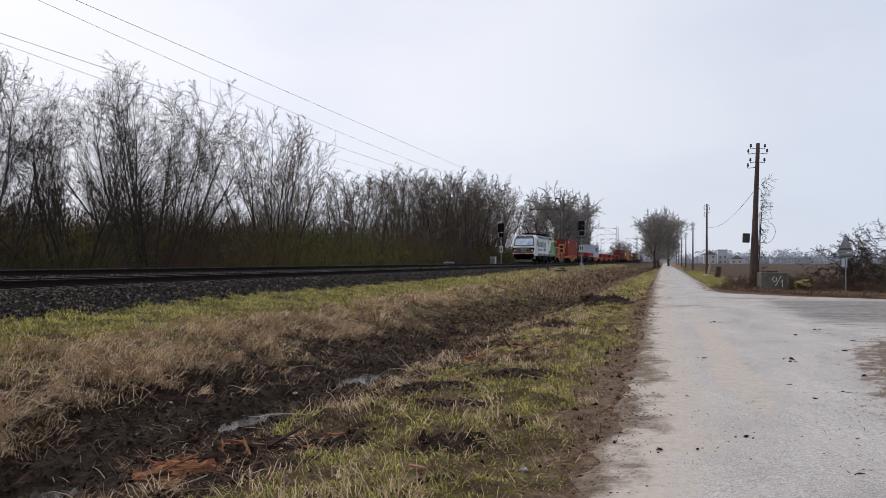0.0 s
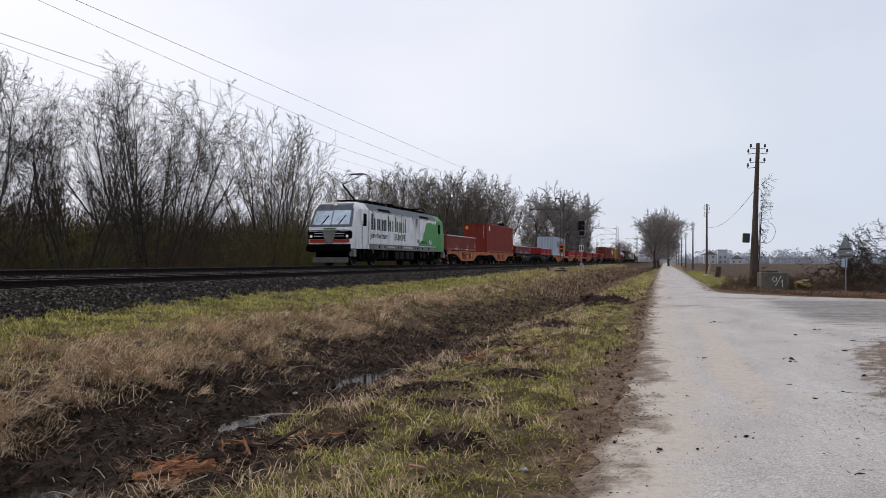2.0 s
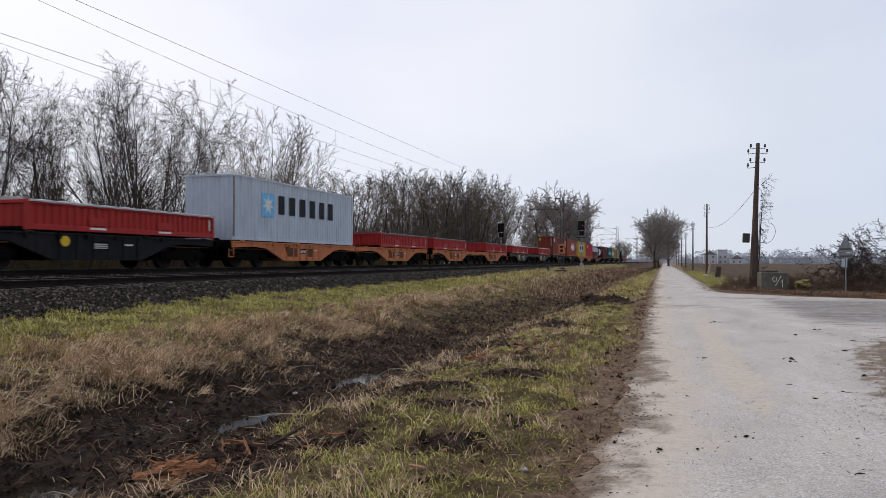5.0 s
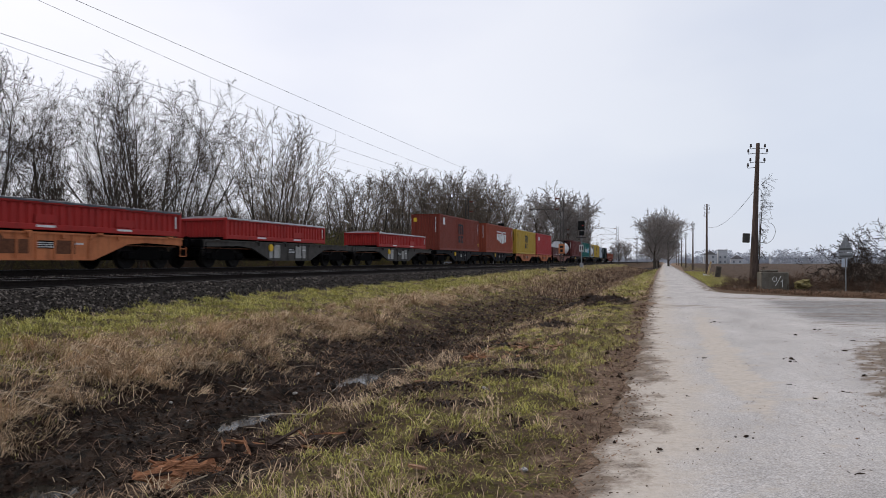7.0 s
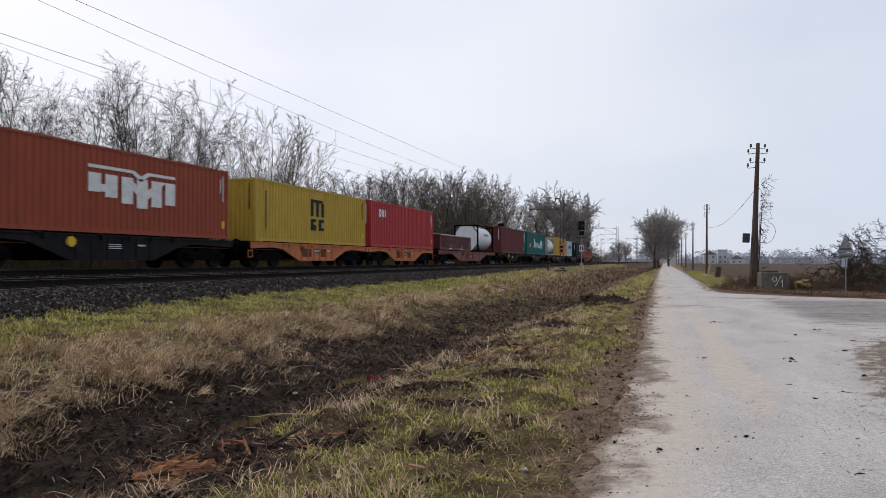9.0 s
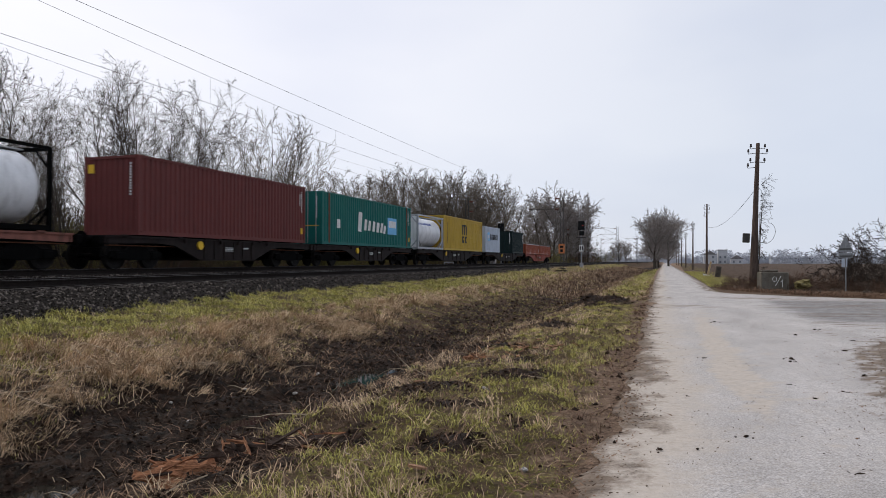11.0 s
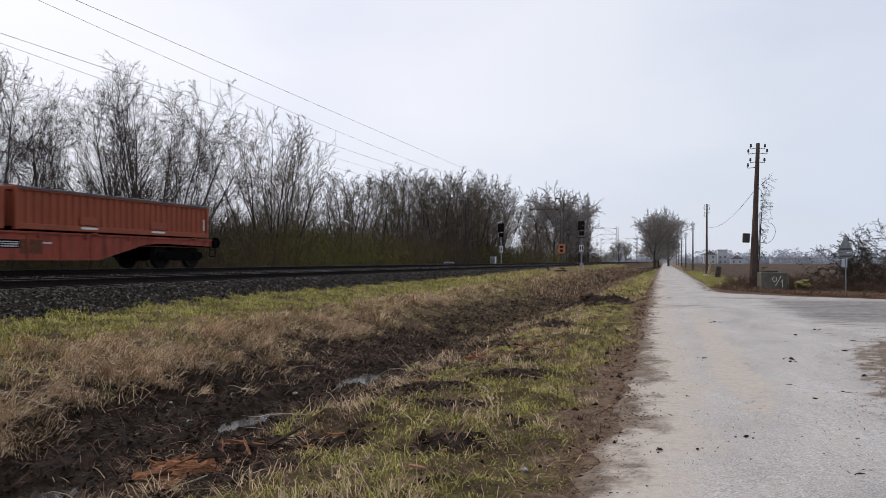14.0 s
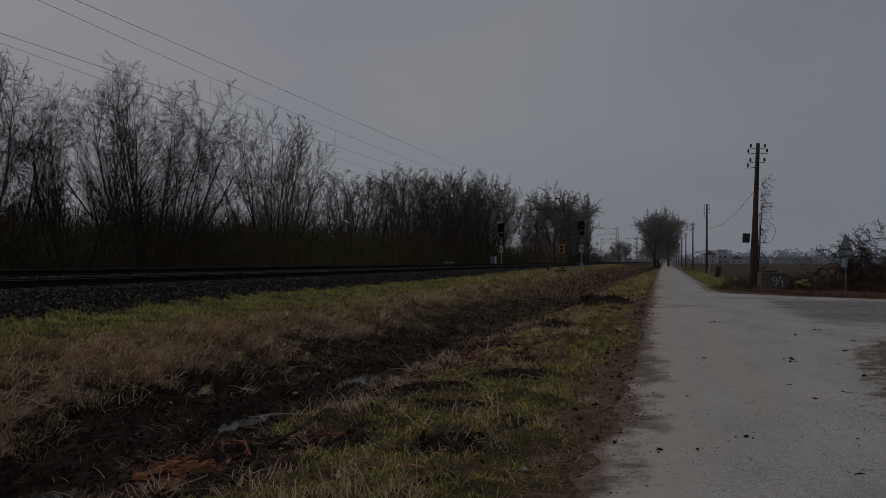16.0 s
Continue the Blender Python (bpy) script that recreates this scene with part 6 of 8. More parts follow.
# ---- distance: woods, halls, white houses, pylon ----
def hazed_far_woods():
    rr = np.random.RandomState(4)
    v, f = [], []
    for i in range(700):
        x, y = rr.uniform(-320, 620), rr.uniform(560, 760)
        if -45 < x < 15:
            y += 250
        h, w = rr.uniform(6, 12), rr.uniform(4, 9)
        for k in range(110):
            a, u, r = rr.uniform(0, 6.28), rr.uniform(0.0, 1), rr.uniform(0, 1) ** 0.5
            prof = math.sin(math.pi * min(1, u * 0.75 + 0.25)) ** 0.6
            p = np.array([x + math.cos(a) * r * w * prof, y + math.sin(a) * r * w * prof, -0.5 + h * u])
            b = len(v)
            for j in range(3):
                v.append(tuple(p + rr.normal(0, 0.5, 3)))
            f.append((b, b + 1, b + 2))
    # the closed mass of the woods behind, ragged along the top
    xs = np.arange(-420, 900, 1.5)
    for y0, h0, sd in ((640, 4.6, 91), (760, 6.2, 92)):
        top = h0 + 1.6 * fbm(xs, xs * 0 + y0, 0.04, sd) + 0.8 * fbm(xs, xs * 0 + y0, 0.5, sd + 5)
        top = np.where((xs > -45) & (xs < 15), top * 0.6, top)
        yy = y0 + 12 * fbm(xs, xs * 0, 0.03, sd + 9)
        b = len(v)
        for px_, py_, pt in zip(xs, yy, top):
            v += [(px_, py_, -2.0), (px_, py_, pt), (px_, py_ + 14, pt * 0.9), (px_, py_ + 14, -2.0)]
        for i in range(len(xs) - 1):
            q = b + 4 * i
            f += [(q, q + 4, q + 5, q + 1), (q + 1, q + 5, q + 6, q + 2), (q + 2, q + 6, q + 7, q + 3)]
    tagged(new("hazed_far_woods", raw_mesh("hazed_far_woods", v, f, M_FARHAZE)), "bare woods on the horizon in painted blue-grey haze", "woods", kind="stuff")


hazed_far_woods()
M_HOUSE = mat("far_render_white", (0.5, 0.5, 0.51), (0.42, 0.42, 0.43), 0.9, 0, 0.3, 3, 0)
M_ROOF = mat("far_roof", (0.2, 0.19, 0.19), (0.15, 0.14, 0.14), 0.9, 0, 0.3, 3, 0)
M_PANE = mat("far_pane", (0.2, 0.22, 0.24), (0.16, 0.17, 0.19), 0.3, bump=0)
M_HALL = mat("far_hall_sheet", (0.4, 0.42, 0.45), (0.32, 0.34, 0.37), 0.7, 0, 0.1, 2, 0)


def house(x, y, w, d, h, label, gable=True, wall=None):
    o = tagged(new("far_house"), label, "building", "buildings on the horizon")
    o.matrix_basis = pose(x, y, -0.4)
    part("wall", boxes((-w / 2, w / 2, -d / 2, d / 2, 0, h)), wall or M_HOUSE, o)
    if gable:
        part("roof", prism(bmesh.new(), [(-w / 2 - 0.4, h), (w / 2 + 0.4, h), (0, h + w * 0.32)], "y", -d / 2 - 0.4, d / 2 + 0.4), M_ROOF, o)
    else:
        part("roof", boxes((-w / 2 - 0.2, w / 2 + 0.2, -d / 2 - 0.2, d / 2 + 0.2, h, h + 0.5)), M_ROOF, o)
    n, fl = (max(2, int(w / 3)), max(1, int(h / 3.2))) if w < 20 else (3, 1)
    for k in range(fl):
        for i in range(n):
            xx = -w / 2 + w * (i + 0.5) / n
            win = part("window", boxes((xx - 0.6, xx + 0.6, -d / 2 - 0.08, -d / 2 + 0.02, 0.9 + k * 3.1, 2.4 + k * 3.1)), M_PANE, o)
            part("sill", boxes((xx - 0.7, xx + 0.7, -d / 2 - 0.2, -d / 2 - 0.02, 0.78 + k * 3.1, 0.9 + k * 3.1)), M_HOUSE, win)


LH = "white rendered house far across the field"
for x, y, w, d, h, g in ((21, 530, 8, 9, 6.5, True), (29.5, 538, 6, 8, 9.5, False), (38, 530, 8, 8, 3.5, True)):
    house(x, y, w, d, h, LH, g)
for x, y, w, h in ((86, 620, 34, 4.2), (134, 640, 44, 4.6), (178, 650, 30, 4.0)):
    house(x, y, w, 16, h, "long low pale industrial hall on the horizon", False, M_HALL)

M_GALV = mat("galvanised_steel", (0.3, 0.31, 0.32), (0.22, 0.23, 0.24), 0.55, 0.5, 6, 40, 0.1)
M_MAST = mat("mast_dark_steel", (0.075, 0.07, 0.065), (0.045, 0.04, 0.037), 0.7, 0.2, 5, 30, 0.1)
M_WIRE = mat("wire_dark_copper", (0.05, 0.05, 0.05), (0.035, 0.035, 0.035), 0.6, 0.3, 5, bump=0)


def pylon(x, y, h):
    o = tagged(new("power_pylon"), "distant steel lattice power pylon above the woods", "pylon")
    o.matrix_basis = pose(x, y, -0.5, 0, 0, 10)
    prs = []
    for sx in (-1, 1):
        for sy in (-1, 1):
            prs.append(((sx * 3.0, sy * 3.0, 0), (sx * 0.5, sy * 0.5, h)))
    # the pylon takes the woods' painted haze colour instead of bare steel
    part("legs", rods(0.3, *prs, n=4), M_FARHAZE, o)
    br = []
    for k in range(6):
        u, v = k / 6, (k + 1) / 6
        a, b = 3.0 - 2.5 * u, 3.0 - 2.5 * v
        br += [((-a, -a, h * u), (b, -b, h * v)), ((a, -a, h * u), (-b, -b, h * v))]
    part("bracing", rods(0.15, *br, n=4), M_FARHAZE, o)
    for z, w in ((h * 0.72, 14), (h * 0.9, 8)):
        part("cross_arm", rods(0.25, ((-w, 0, z), (w, 0, z)), ((-w, 0, z), (0, 0, z + 2)), ((w, 0, z), (0, 0, z + 2)), n=4), M_FARHAZE, o)


pylon(196, 900, 26)


# ---- overhead line ----
MAST_Y = (2.0, 80.0, 158.0, 236.0, 314.0, 392.0)


def mast(x, y, inward, top=9.0):
    """Lattice mast with cantilever towards its track; inward is -1 or 1 along x."""
    z0 = gz(x, y) - 0.2
    o = tagged(new("catenary_mast"), "dark steel lattice mast of the overhead line", "catenary mast", "overhead line masts")
    o.matrix_basis = pose(x, y, 0)
    w = 0.17
    for sx in (-1, 1):
        part("channel", boxes((sx * w - 0.03, sx * w + 0.03, -0.06, 0.06, z0, top), bevel=0.008), M_MAST, o)
    n = 15
    prs = []
    for k in range(n):
        a, b = z0 + (top - z0) * k / n, z0 + (top - z0) * (k + 1) / n
        s = 1 if k % 2 else -1
        prs.append(((-s * w, 0, a), (s * w, 0, b)))
    part("lattice_bar", rods(0.022, *prs, n=4), M_MAST, o)
    part("foundation", boxes((-0.4, 0.4, -0.4, 0.4, z0 - 0.3, z0 + 0.35), bevel=0.03), M_SLEEPER, o)
    tx = (XN if inward < 0 else XT) - x
    zc = 7.08 if inward < 0 else 7.2
    arm = part("cantilever", rods(0.02, ((inward * w, 0, 8.5), (tx, 0, zc + 1.72)), ((inward * w, 0, 7.35), (tx, 0, zc + 1.72)), ((inward * w, 0, 7.35), (tx + inward * 0.3, 0, zc + 0.28)), ((tx + inward * 0.3, 0, zc + 0.28), (tx - inward * 0.5, 0, zc + 0.05)), n=6), M_MAST, o)
    bm = bmesh.new()
    for z in (8.5, 7.35):
        rod(bm, (inward * (w + 0.1), 0, z), (inward * (w + 0.55), 0, z), 0.07, n=8)
    part("insulator", bm, M_INSUL, arm)
    return o


for y in MAST_Y:
    mast(-12.1, y, -1)
    mast(-23.2, y + 1.0, 1)


def wire(name, pts, r, label):
    bm = bmesh.new()
    for a, b in zip(pts, pts[1:]):
        rod(bm, a, b, r, n=5, caps=False)
    return tagged(part(name, bm, M_WIRE, None), label, "overhead wire", "overhead line wires")


def sagged(x, z_mast, z_mid, ys, n=16):
    pts = []
    for a, b in zip(ys, ys[1:]):
        for i in range(n):
            u = i / n * 2 - 1
            pts.append((x, a + (b - a) * i / n, z_mid + (z_mast - z_mid) * u * u))
    return pts


YS = (-76.0,) + MAST_Y
for x, zc, zm, zt in ((XN, 7.08, 7.75, 8.8), (XT, 7.2, 7.8, 8.85)):
    wire("contact_wire", [(x, y, zc) for y in (-76, 2, 41, 80, 158, 236, 392)], 0.0062, "dark overhead contact wire above the railway track")
    mw = wire("messenger_wire", sagged(x, zt, zm, YS), 0.0055, "sagging messenger wire with droppers above the track")
    for a, b in zip(YS[1:4], YS[2:5]):
        for i in range(1, 8):
            u = i / 4 - 1
            y = a + (b - a) * i / 8
            part("dropper", rods(0.0035, ((x, y, zc), (x, y, zm + (zt - zm) * u * u)), n=4), M_WIRE, mw)
wire("return_wire", [(-12.25, y, 7.2) for y in (-76, 2, 80, 158, 236, 392)], 0.0055, "straight return wire along the masts")


# ---- signals ----
M_SIGBLACK = mat("signal_black", (0.012, 0.012, 0.013), (0.008, 0.008, 0.009), 0.6, bump=0)


def signal(x, y, lit):
    z0 = gz(x, y)
    o = tagged(new("railway_signal"), "black light signal on a mast with ladder platform", "railway signal", "line signals")
    o.matrix_basis = pose(x, y, z0, 0, 0, 0)
    part("mast", rods(0.08, ((0, 0, -0.1), (0, 0, 5.2)), n=10), M_GALV, o)
    h = part("signal_head", boxes((-0.42, 0.42, -0.1, 0.12, 4.95, 6.15), bevel=0.06), M_SIGBLACK, o)
    part("lower_head", boxes((-0.28, 0.36, -0.1, 0.12, 4.25, 4.85), bevel=0.05), M_SIGBLACK, o)
    for xx, z in ((-0.15, 5.85), (0.15, 5.6), (-0.15, 5.3)):
        bm = bmesh.new()
        rod(bm, (xx, -0.1, z), (xx, -0.25, z), 0.1, n=12)
        part("lens_hood", bm, M_SIGBLACK, h)
    if lit:
        bm = bmesh.new()
        rod(bm, (0.2, -0.13, 5.55), (0.2, -0.27, 5.55), 0.055, n=12)
        part("red_lens", bm, M_TAIL, h)
    part("platform", boxes((-0.62, 0.62, -0.5, 0.45, 3.95, 4.03)), M_MAST, o)
    part("guard_rail", rods(0.02, ((-0.6, 0.4, 4.0), (-0.6, 0.4, 4.9)), ((0.6, 0.4, 4.0), (0.6, 0.4, 4.9)), ((-0.6, 0.4, 4.9), (0.6, 0.4, 4.9)), n=5), M_MAST, o)
    bd = part("mast_plate", boxes((-0.27, 0.27, -0.14, -0.1, 2.15, 3.0), bevel=0.01), M_WHITEP, o)
    part("black_cross", boxes((-0.2, -0.06, -0.145, -0.139, 2.3, 2.85), (0.06, 0.2, -0.145, -0.139, 2.3, 2.85)), M_SIGBLACK, bd)
    part("base_box", boxes((-0.22, 0.22, -0.2, 0.2, -0.1, 0.65), bevel=0.02), M_TARP, o)


signal(-23.1, 97.6, False)
signal(-11.95, 96.0, True)

cab = tagged(new("trackside_cabinet"), "small pale grey trackside cabinet", "cabinet")
cab.matrix_basis = pose(-23.8, 96.0, gz(-23.8, 96) - 0.1)
part("plinth", boxes((-0.42, 0.42, -0.32, 0.32, 0, 0.7), bevel=0.02), M_SLEEPER, cab)
part("body", boxes((-0.36, 0.36, -0.28, 0.28, 0.7, 1.95), bevel=0.02), M_WHITEP, cab)
part("door", boxes((-0.32, 0.32, -0.3, -0.28, 0.78, 1.88)), M_TARP, cab)
part("roof", boxes((-0.41, 0.41, -0.33, 0.33, 1.95, 2.0)), M_GALV, cab)

M_SIGNORANGE = mat("orange_plate", (0.55, 0.2, 0.08), (0.42, 0.15, 0.06), 0.6, bump=0.05)
pl = tagged(new("distance_plate"), "faded orange distance plate on the catenary mast", "sign")
pl.matrix_basis = pose(-12.1, 79.9, 0)
part("plate", boxes((-0.33, 0.33, -0.06, -0.02, 2.45, 3.5), bevel=0.01), M_SIGNORANGE, pl)
part("illegible_bars", boxes((-0.2, 0.2, -0.066, -0.06, 3.05, 3.3), (-0.14, 0.14, -0.066, -0.06, 2.6, 2.9)), M_SIGBLACK, pl)
post = tagged(new("marker_post"), "short dark wooden post beside the ballast", "post")
post.matrix_basis = pose(-11.9, 70, gz(-11.9, 70) - 0.1)
part("post", boxes((-0.12, 0.12, -0.12, 0.12, 0, 0.85), bevel=0.03), M_MAST, post)
sl = tagged(new("cable_trough_lid"), "pale concrete cable trough lid beside the mast", "concrete slab")
sl.matrix_basis = pose(-11.6, 74, gz(-11.6, 74))
part("slab", boxes((-0.9, 0.9, -0.4, 0.4, 0, 0.14), bevel=0.02), M_SLEEPER, sl)
rb = tagged(new("blue_rail_frame"), "small pale blue metal frame beside the track", "rail frame")
rb.matrix_basis = pose(-22.6, 72, gz(-22.6, 72))
part("top_bar", rods(0.04, ((-0.5, 0, 0.75), (0.5, 0, 0.75)), n=6), P_PALE, rb)
for xx in (-0.5, 0.0, 0.5):
    part("leg", rods(0.035, ((xx, 0, -0.1), (xx, 0, 0.75)), n=6), P_PALE, rb)


# ---- telegraph poles ----
M_POLE = mat("pole_timber", (0.12, 0.085, 0.068), (0.045, 0.032, 0.026), 0.9, 0, 4, 40, 0.5, stretch=(6, 6, 0.5), spec=0.15)
M_PORCELAIN = mat("pole_insulator", (0.06, 0.05, 0.045), (0.04, 0.034, 0.03), 0.3, bump=0)


def telegraph_pole(x, y, h, lean, label, big=False):
    o = tagged(new("telegraph_pole"), label, "telegraph pole", "poles along the lane")
    o.matrix_basis = pose(x, y, gz(x, y) - 0.3, 0, lean, 0)
    bm = bmesh.new()
    n = 14
    rr = []
    for k in range(9):
        u = k / 8
        r = (0.27 if big else 0.15) * (1 - u) ** (1.3 if big else 1) + (0.115 if big else 0.085) * u ** 0.7
        rr.append([bm.verts.new((r * math.cos(2 * math.pi * i / n) * (1 + 0.05 * math.sin(3 * i + k)), r * math.sin(2 * math.pi * i / n), (h + 0.3) * u)) for i in range(n)])
    for a, b in zip(rr, rr[1:]):
        for i in range(n):
            bm.faces.new((a[i], a[(i + 1) % n], b[(i + 1) % n], b[i]))
    bm.faces.new(rr[-1])
    part("pole", bm, M_POLE, o, smooth=True)
    for k, z in enumerate((h + 0.05, h - 0.28, h - 0.85, h - 1.2)):
        for sx in (-1, 1):
            w = (0.42 if k % 2 == 0 else 0.56) * (1 if big else 0.6)
            if k == 3 and sx > 0:
                continue
            br = part("bracket", rods(0.02, ((0, 0, z - 0.05), (sx * w, 0, z - 0.12)), ((sx * w, 0, z - 0.12), (sx * w, 0, z + 0.02)), n=5), M_MAST, o)
            bm = bmesh.new()
            rod(bm, (sx * w, 0, z + 0.0), (sx * w, 0, z + 0.2), 0.075 if big else 0.05, 0.05 if big else 0.035, n=10)
            part("insulator", bm, M_PORCELAIN, br)
    return o


p1 = telegraph_pole(4.62, 50.9, 9.3, 2.2, "thick weathered timber telegraph pole with insulators", True)
part("switch_box", boxes((-0.72, -0.3, -0.2, 0.2, 3.15, 3.75), bevel=0.03), M_MAST, p1, "dark metal box on the pole")
for k, y in enumerate((98.0, 145.0, 192.0, 239.0, 286.0, 333.0)):
    telegraph_pole(3.5 - 0.0164 * (y - 98), y, 8.9, 0.5, "dark slim timber telegraph pole beside the lane")
rng = random.Random(8)
w = Wood()
for i in range(46):
    z = 1.0 + rng.random() ** 0.8 * 6.4
    a = Vector((0.22, rng.uniform(-0.2, 0.1), z))
    d = Vector((rng.uniform(0.1, 0.9), rng.uniform(-0.6, 0.3), rng.uniform(-0.8, 0.7)))
    if z > 4.8:
        d *= 1.2
    w.limb(rng, a, d, rng.uniform(0.4, 1.0), 0.02, 0, [(4, 0.3, -0.05, 4, 0.5, 45, 0.2), (2, 0.3, -0.05, 3, 0.6, 45, 0.2), (1, 0.2, 0, 0, 0, 0, 0)])
for k in range(4):
    p = Vector((0.24, -0.1 + 0.05 * k, 0.3))
    for i in range(9):
        q = p + Vector((rng.uniform(-0.03, 0.035), rng.uniform(-0.03, 0.03), 0.5))
        w.seg(p, q, 0.02, 0.02, 3)
        p = q
p = Vector((0.3, -0.2, 3.4))
for i in range(10):
    a = math.pi * i / 9
    q = Vector((0.62 + 0.62 * math.sin(a * 0.9 + 0.0) - 0.1, -0.2, 2.75 + 0.9 * (1 - math.cos(a)) * 0.75))
    w.seg(p, q, 0.014, 0.014, 3)
    p = q
iv = tagged(new("dead_creeper"), "dry leafless creeper hanging on the telegraph pole", "climbing plant")
iv.matrix_basis = pose(4.66, 50.9, 0, 0, 2.6, 0)
tagged(part("stem_tangle", raw_mesh("stem_tangle", w.v, w.f, M_BARK), None, iv), kind="stuff")
tagged(part("twig_tangle", raw_mesh("twig_tangle", w.tv, w.tf, M_TWIG), None, iv), kind="stuff")
bm = bmesh.new()
pts = []
for i in range(25):
    u = i / 24
    a, b = Vector((4.7, 50.9, 6.1)), Vector((3.5, 98, 6.0))
    q = a.lerp(b, u)
    q.z -= 1.6 * 4 * u * (1 - u) * 0.55
    pts.append(q)
for a, b in zip(pts, pts[1:]):
    rod(bm, a, b, 0.014, n=5, caps=False)
tagged(part("telephone_wire", bm, M_WIRE, None), "thin sagging wire between two telegraph poles", "wire")


# ---- road corner: concrete block, sign, stakes ----
M_CONC = mat("old_concrete", (0.16, 0.145, 0.12), (0.08, 0.07, 0.055), 0.9, 0, 2.5, 35, 0.5, (0.06, 0.055, 0.04), 0.6)
blk = tagged(new("concrete_block"), "mossy old concrete block with white graffiti strokes", "concrete block")
blk.matrix_basis = pose(5.36, 47.0, gz(5.36, 47) - 0.2, 0, 0, 6)
part("body", boxes((-0.76, 0.76, -0.55, 0.55, 0, 1.22), bevel=0.05), M_CONC, blk)
part("top_slab", boxes((-0.7, 0.2, -0.5, 0.4, 1.25, 1.36), bevel=0.04), M_CONC, blk)
bm = bmesh.new()
for i in range(12):
    a, b = 2 * math.pi * i / 12, 2 * math.pi * (i + 1) / 12
    rod(bm, (-0.02 + 0.11 * math.cos(a), -0.553, 0.82 + 0.14 * math.sin(a)), (-0.02 + 0.11 * math.cos(b), -0.553, 0.82 + 0.14 * math.sin(b)), 0.013, n=4)
rod(bm, (0.02, -0.553, 0.42), (0.34, -0.553, 1.02), 0.015, n=4)
rod(bm, (0.4, -0.553, 0.35), (0.42, -0.553, 0.78), 0.015, n=4)
rod(bm, (0.42, -0.553, 0.78), (0.32, -0.553, 0.66), 0.015, n=4)
part("graffiti", bm, M_WHITEP, blk)
rock = tagged(new("mossy_rubble"), "yellow-mossed lump of rubble beside the block", "rubble")
bm = bmesh.new()
bmesh.ops.create_icosphere(bm, subdivisions=3, radius=0.42)
for v in bm.verts:
    v.co *= 1 + 0.7 * noise.noise(v.co * 4.0) + 0.3 * noise.noise(v.co * 11.0)
    v.co.z = max(v.co.z * 0.75, -0.2)
part("lump", bm, mat("moss_yellow", (0.23, 0.19, 0.075), (0.045, 0.036, 0.022), 0.95, 0, 5, 30, 0.8), rock)
rock.matrix_basis = pose(6.95, 46.4, gz(6.95, 46.4) + 0.25)

sg = tagged(new("road_sign"), "grey back of a triangular road sign on a post", "road sign")
sg.matrix_basis = pose(9.1, 46.4, gz(9.1, 46.4) - 0.1, 0, 0, -8)
part("post", rods(0.035, ((0, 0, 0), (0, 0, 3.15)), n=10), M_GALV, sg)
part("triangle_plate", prism(bmesh.new(), [(-0.35, 2.36), (0.35, 2.36), (0.4, 2.42), (0.04, 3.2), (-0.04, 3.2), (-0.4, 2.42)], "y", 0.03, 0.06), M_GALV, sg)
part("lower_plate", boxes((-0.35, 0.35, 0.03, 0.06, 2.02, 2.3), bevel=0.01), M_GALV, sg)
part("clamp", boxes((-0.3, 0.3, -0.04, 0.03, 2.5, 2.56)), M_MAST, sg)
part("clamp", boxes((-0.3, 0.3, -0.04, 0.03, 2.1, 2.16)), M_MAST, sg)
part("repeater_plate", boxes((-0.2, 0.08, 0.03, 0.06, 1.5, 1.98)), P_PALE, sg)

st = tagged(new("leaning_stake"), "leaning white and yellow wooden stake beside the lane", "stake")
st.matrix_basis = pose(3.2, 88, gz(3.2, 88) - 0.1, 0, 14, 0)
part("stake", boxes((-0.1, 0.1, -0.08, 0.08, 0, 1.75), bevel=0.02), mat("stake_pale", (0.5, 0.36, 0.2), (0.38, 0.27, 0.15), 0.9, 0, 3, 20, 0.2), st)
part("foot_board", boxes((-0.5, 0.9, -0.1, 0.1, 0.02, 0.2)), M_WHITEP, st)
st = tagged(new("rotten_post"), "dark rotten stump of a post beside the lane", "post")
st.matrix_basis = pose(3.9, 80, gz(3.9, 80) - 0.1, 0, 8, 0)
part("stump", boxes((-0.28, 0.25, -0.2, 0.2, 0, 1.25), bevel=0.08), M_BARK, st)


# ---- grass, straw, stones and litter (seen near the lane) ----
def blade_material(name, c0, c1):
    m = bpy.data.materials.new(name)
    m.use_nodes = True
    n, l = m.node_tree.nodes, m.node_tree.links
    b = n["Principled BSDF"]
    g = n.new("ShaderNodeNewGeometry")
    r = n.new("ShaderNodeValToRGB")
    r.color_ramp.elements[0].color, r.color_ramp.elements[1].color = (*c0, 1), (*c1, 1)
    tc = n.new("ShaderNodeTexCoord")
    t = n.new("ShaderNodeTexNoise")
    t.inputs["Scale"].default_value, t.inputs["Detail"].default_value = 1.1, 4
    l.new(tc.outputs["Object"], t.inputs["Vector"])
    a = n.new("ShaderNodeMath")
    a.operation = "MULTIPLY_ADD"
    a.inputs[1].default_value = 0.6
    l.new(g.outputs["Random Per Island"], a.inputs[0])
    k = n.new("ShaderNodeMath")
    k.operation = "MULTIPLY_ADD"
    k.inputs[1].default_value, k.inputs[2].default_value = 1.2, -0.4
    l.new(t.outputs["Fac"], k.inputs[0])
    l.new(k.outputs[0], a.inputs[2])
    l.new(a.outputs[0], r.inputs["Fac"])
    l.new(r.outputs["Color"], b.inputs["Base Color"])
    b.inputs["Roughness"].default_value = 0.7
    b.inputs["Specular IOR Level"].default_value = 0.08
    return m


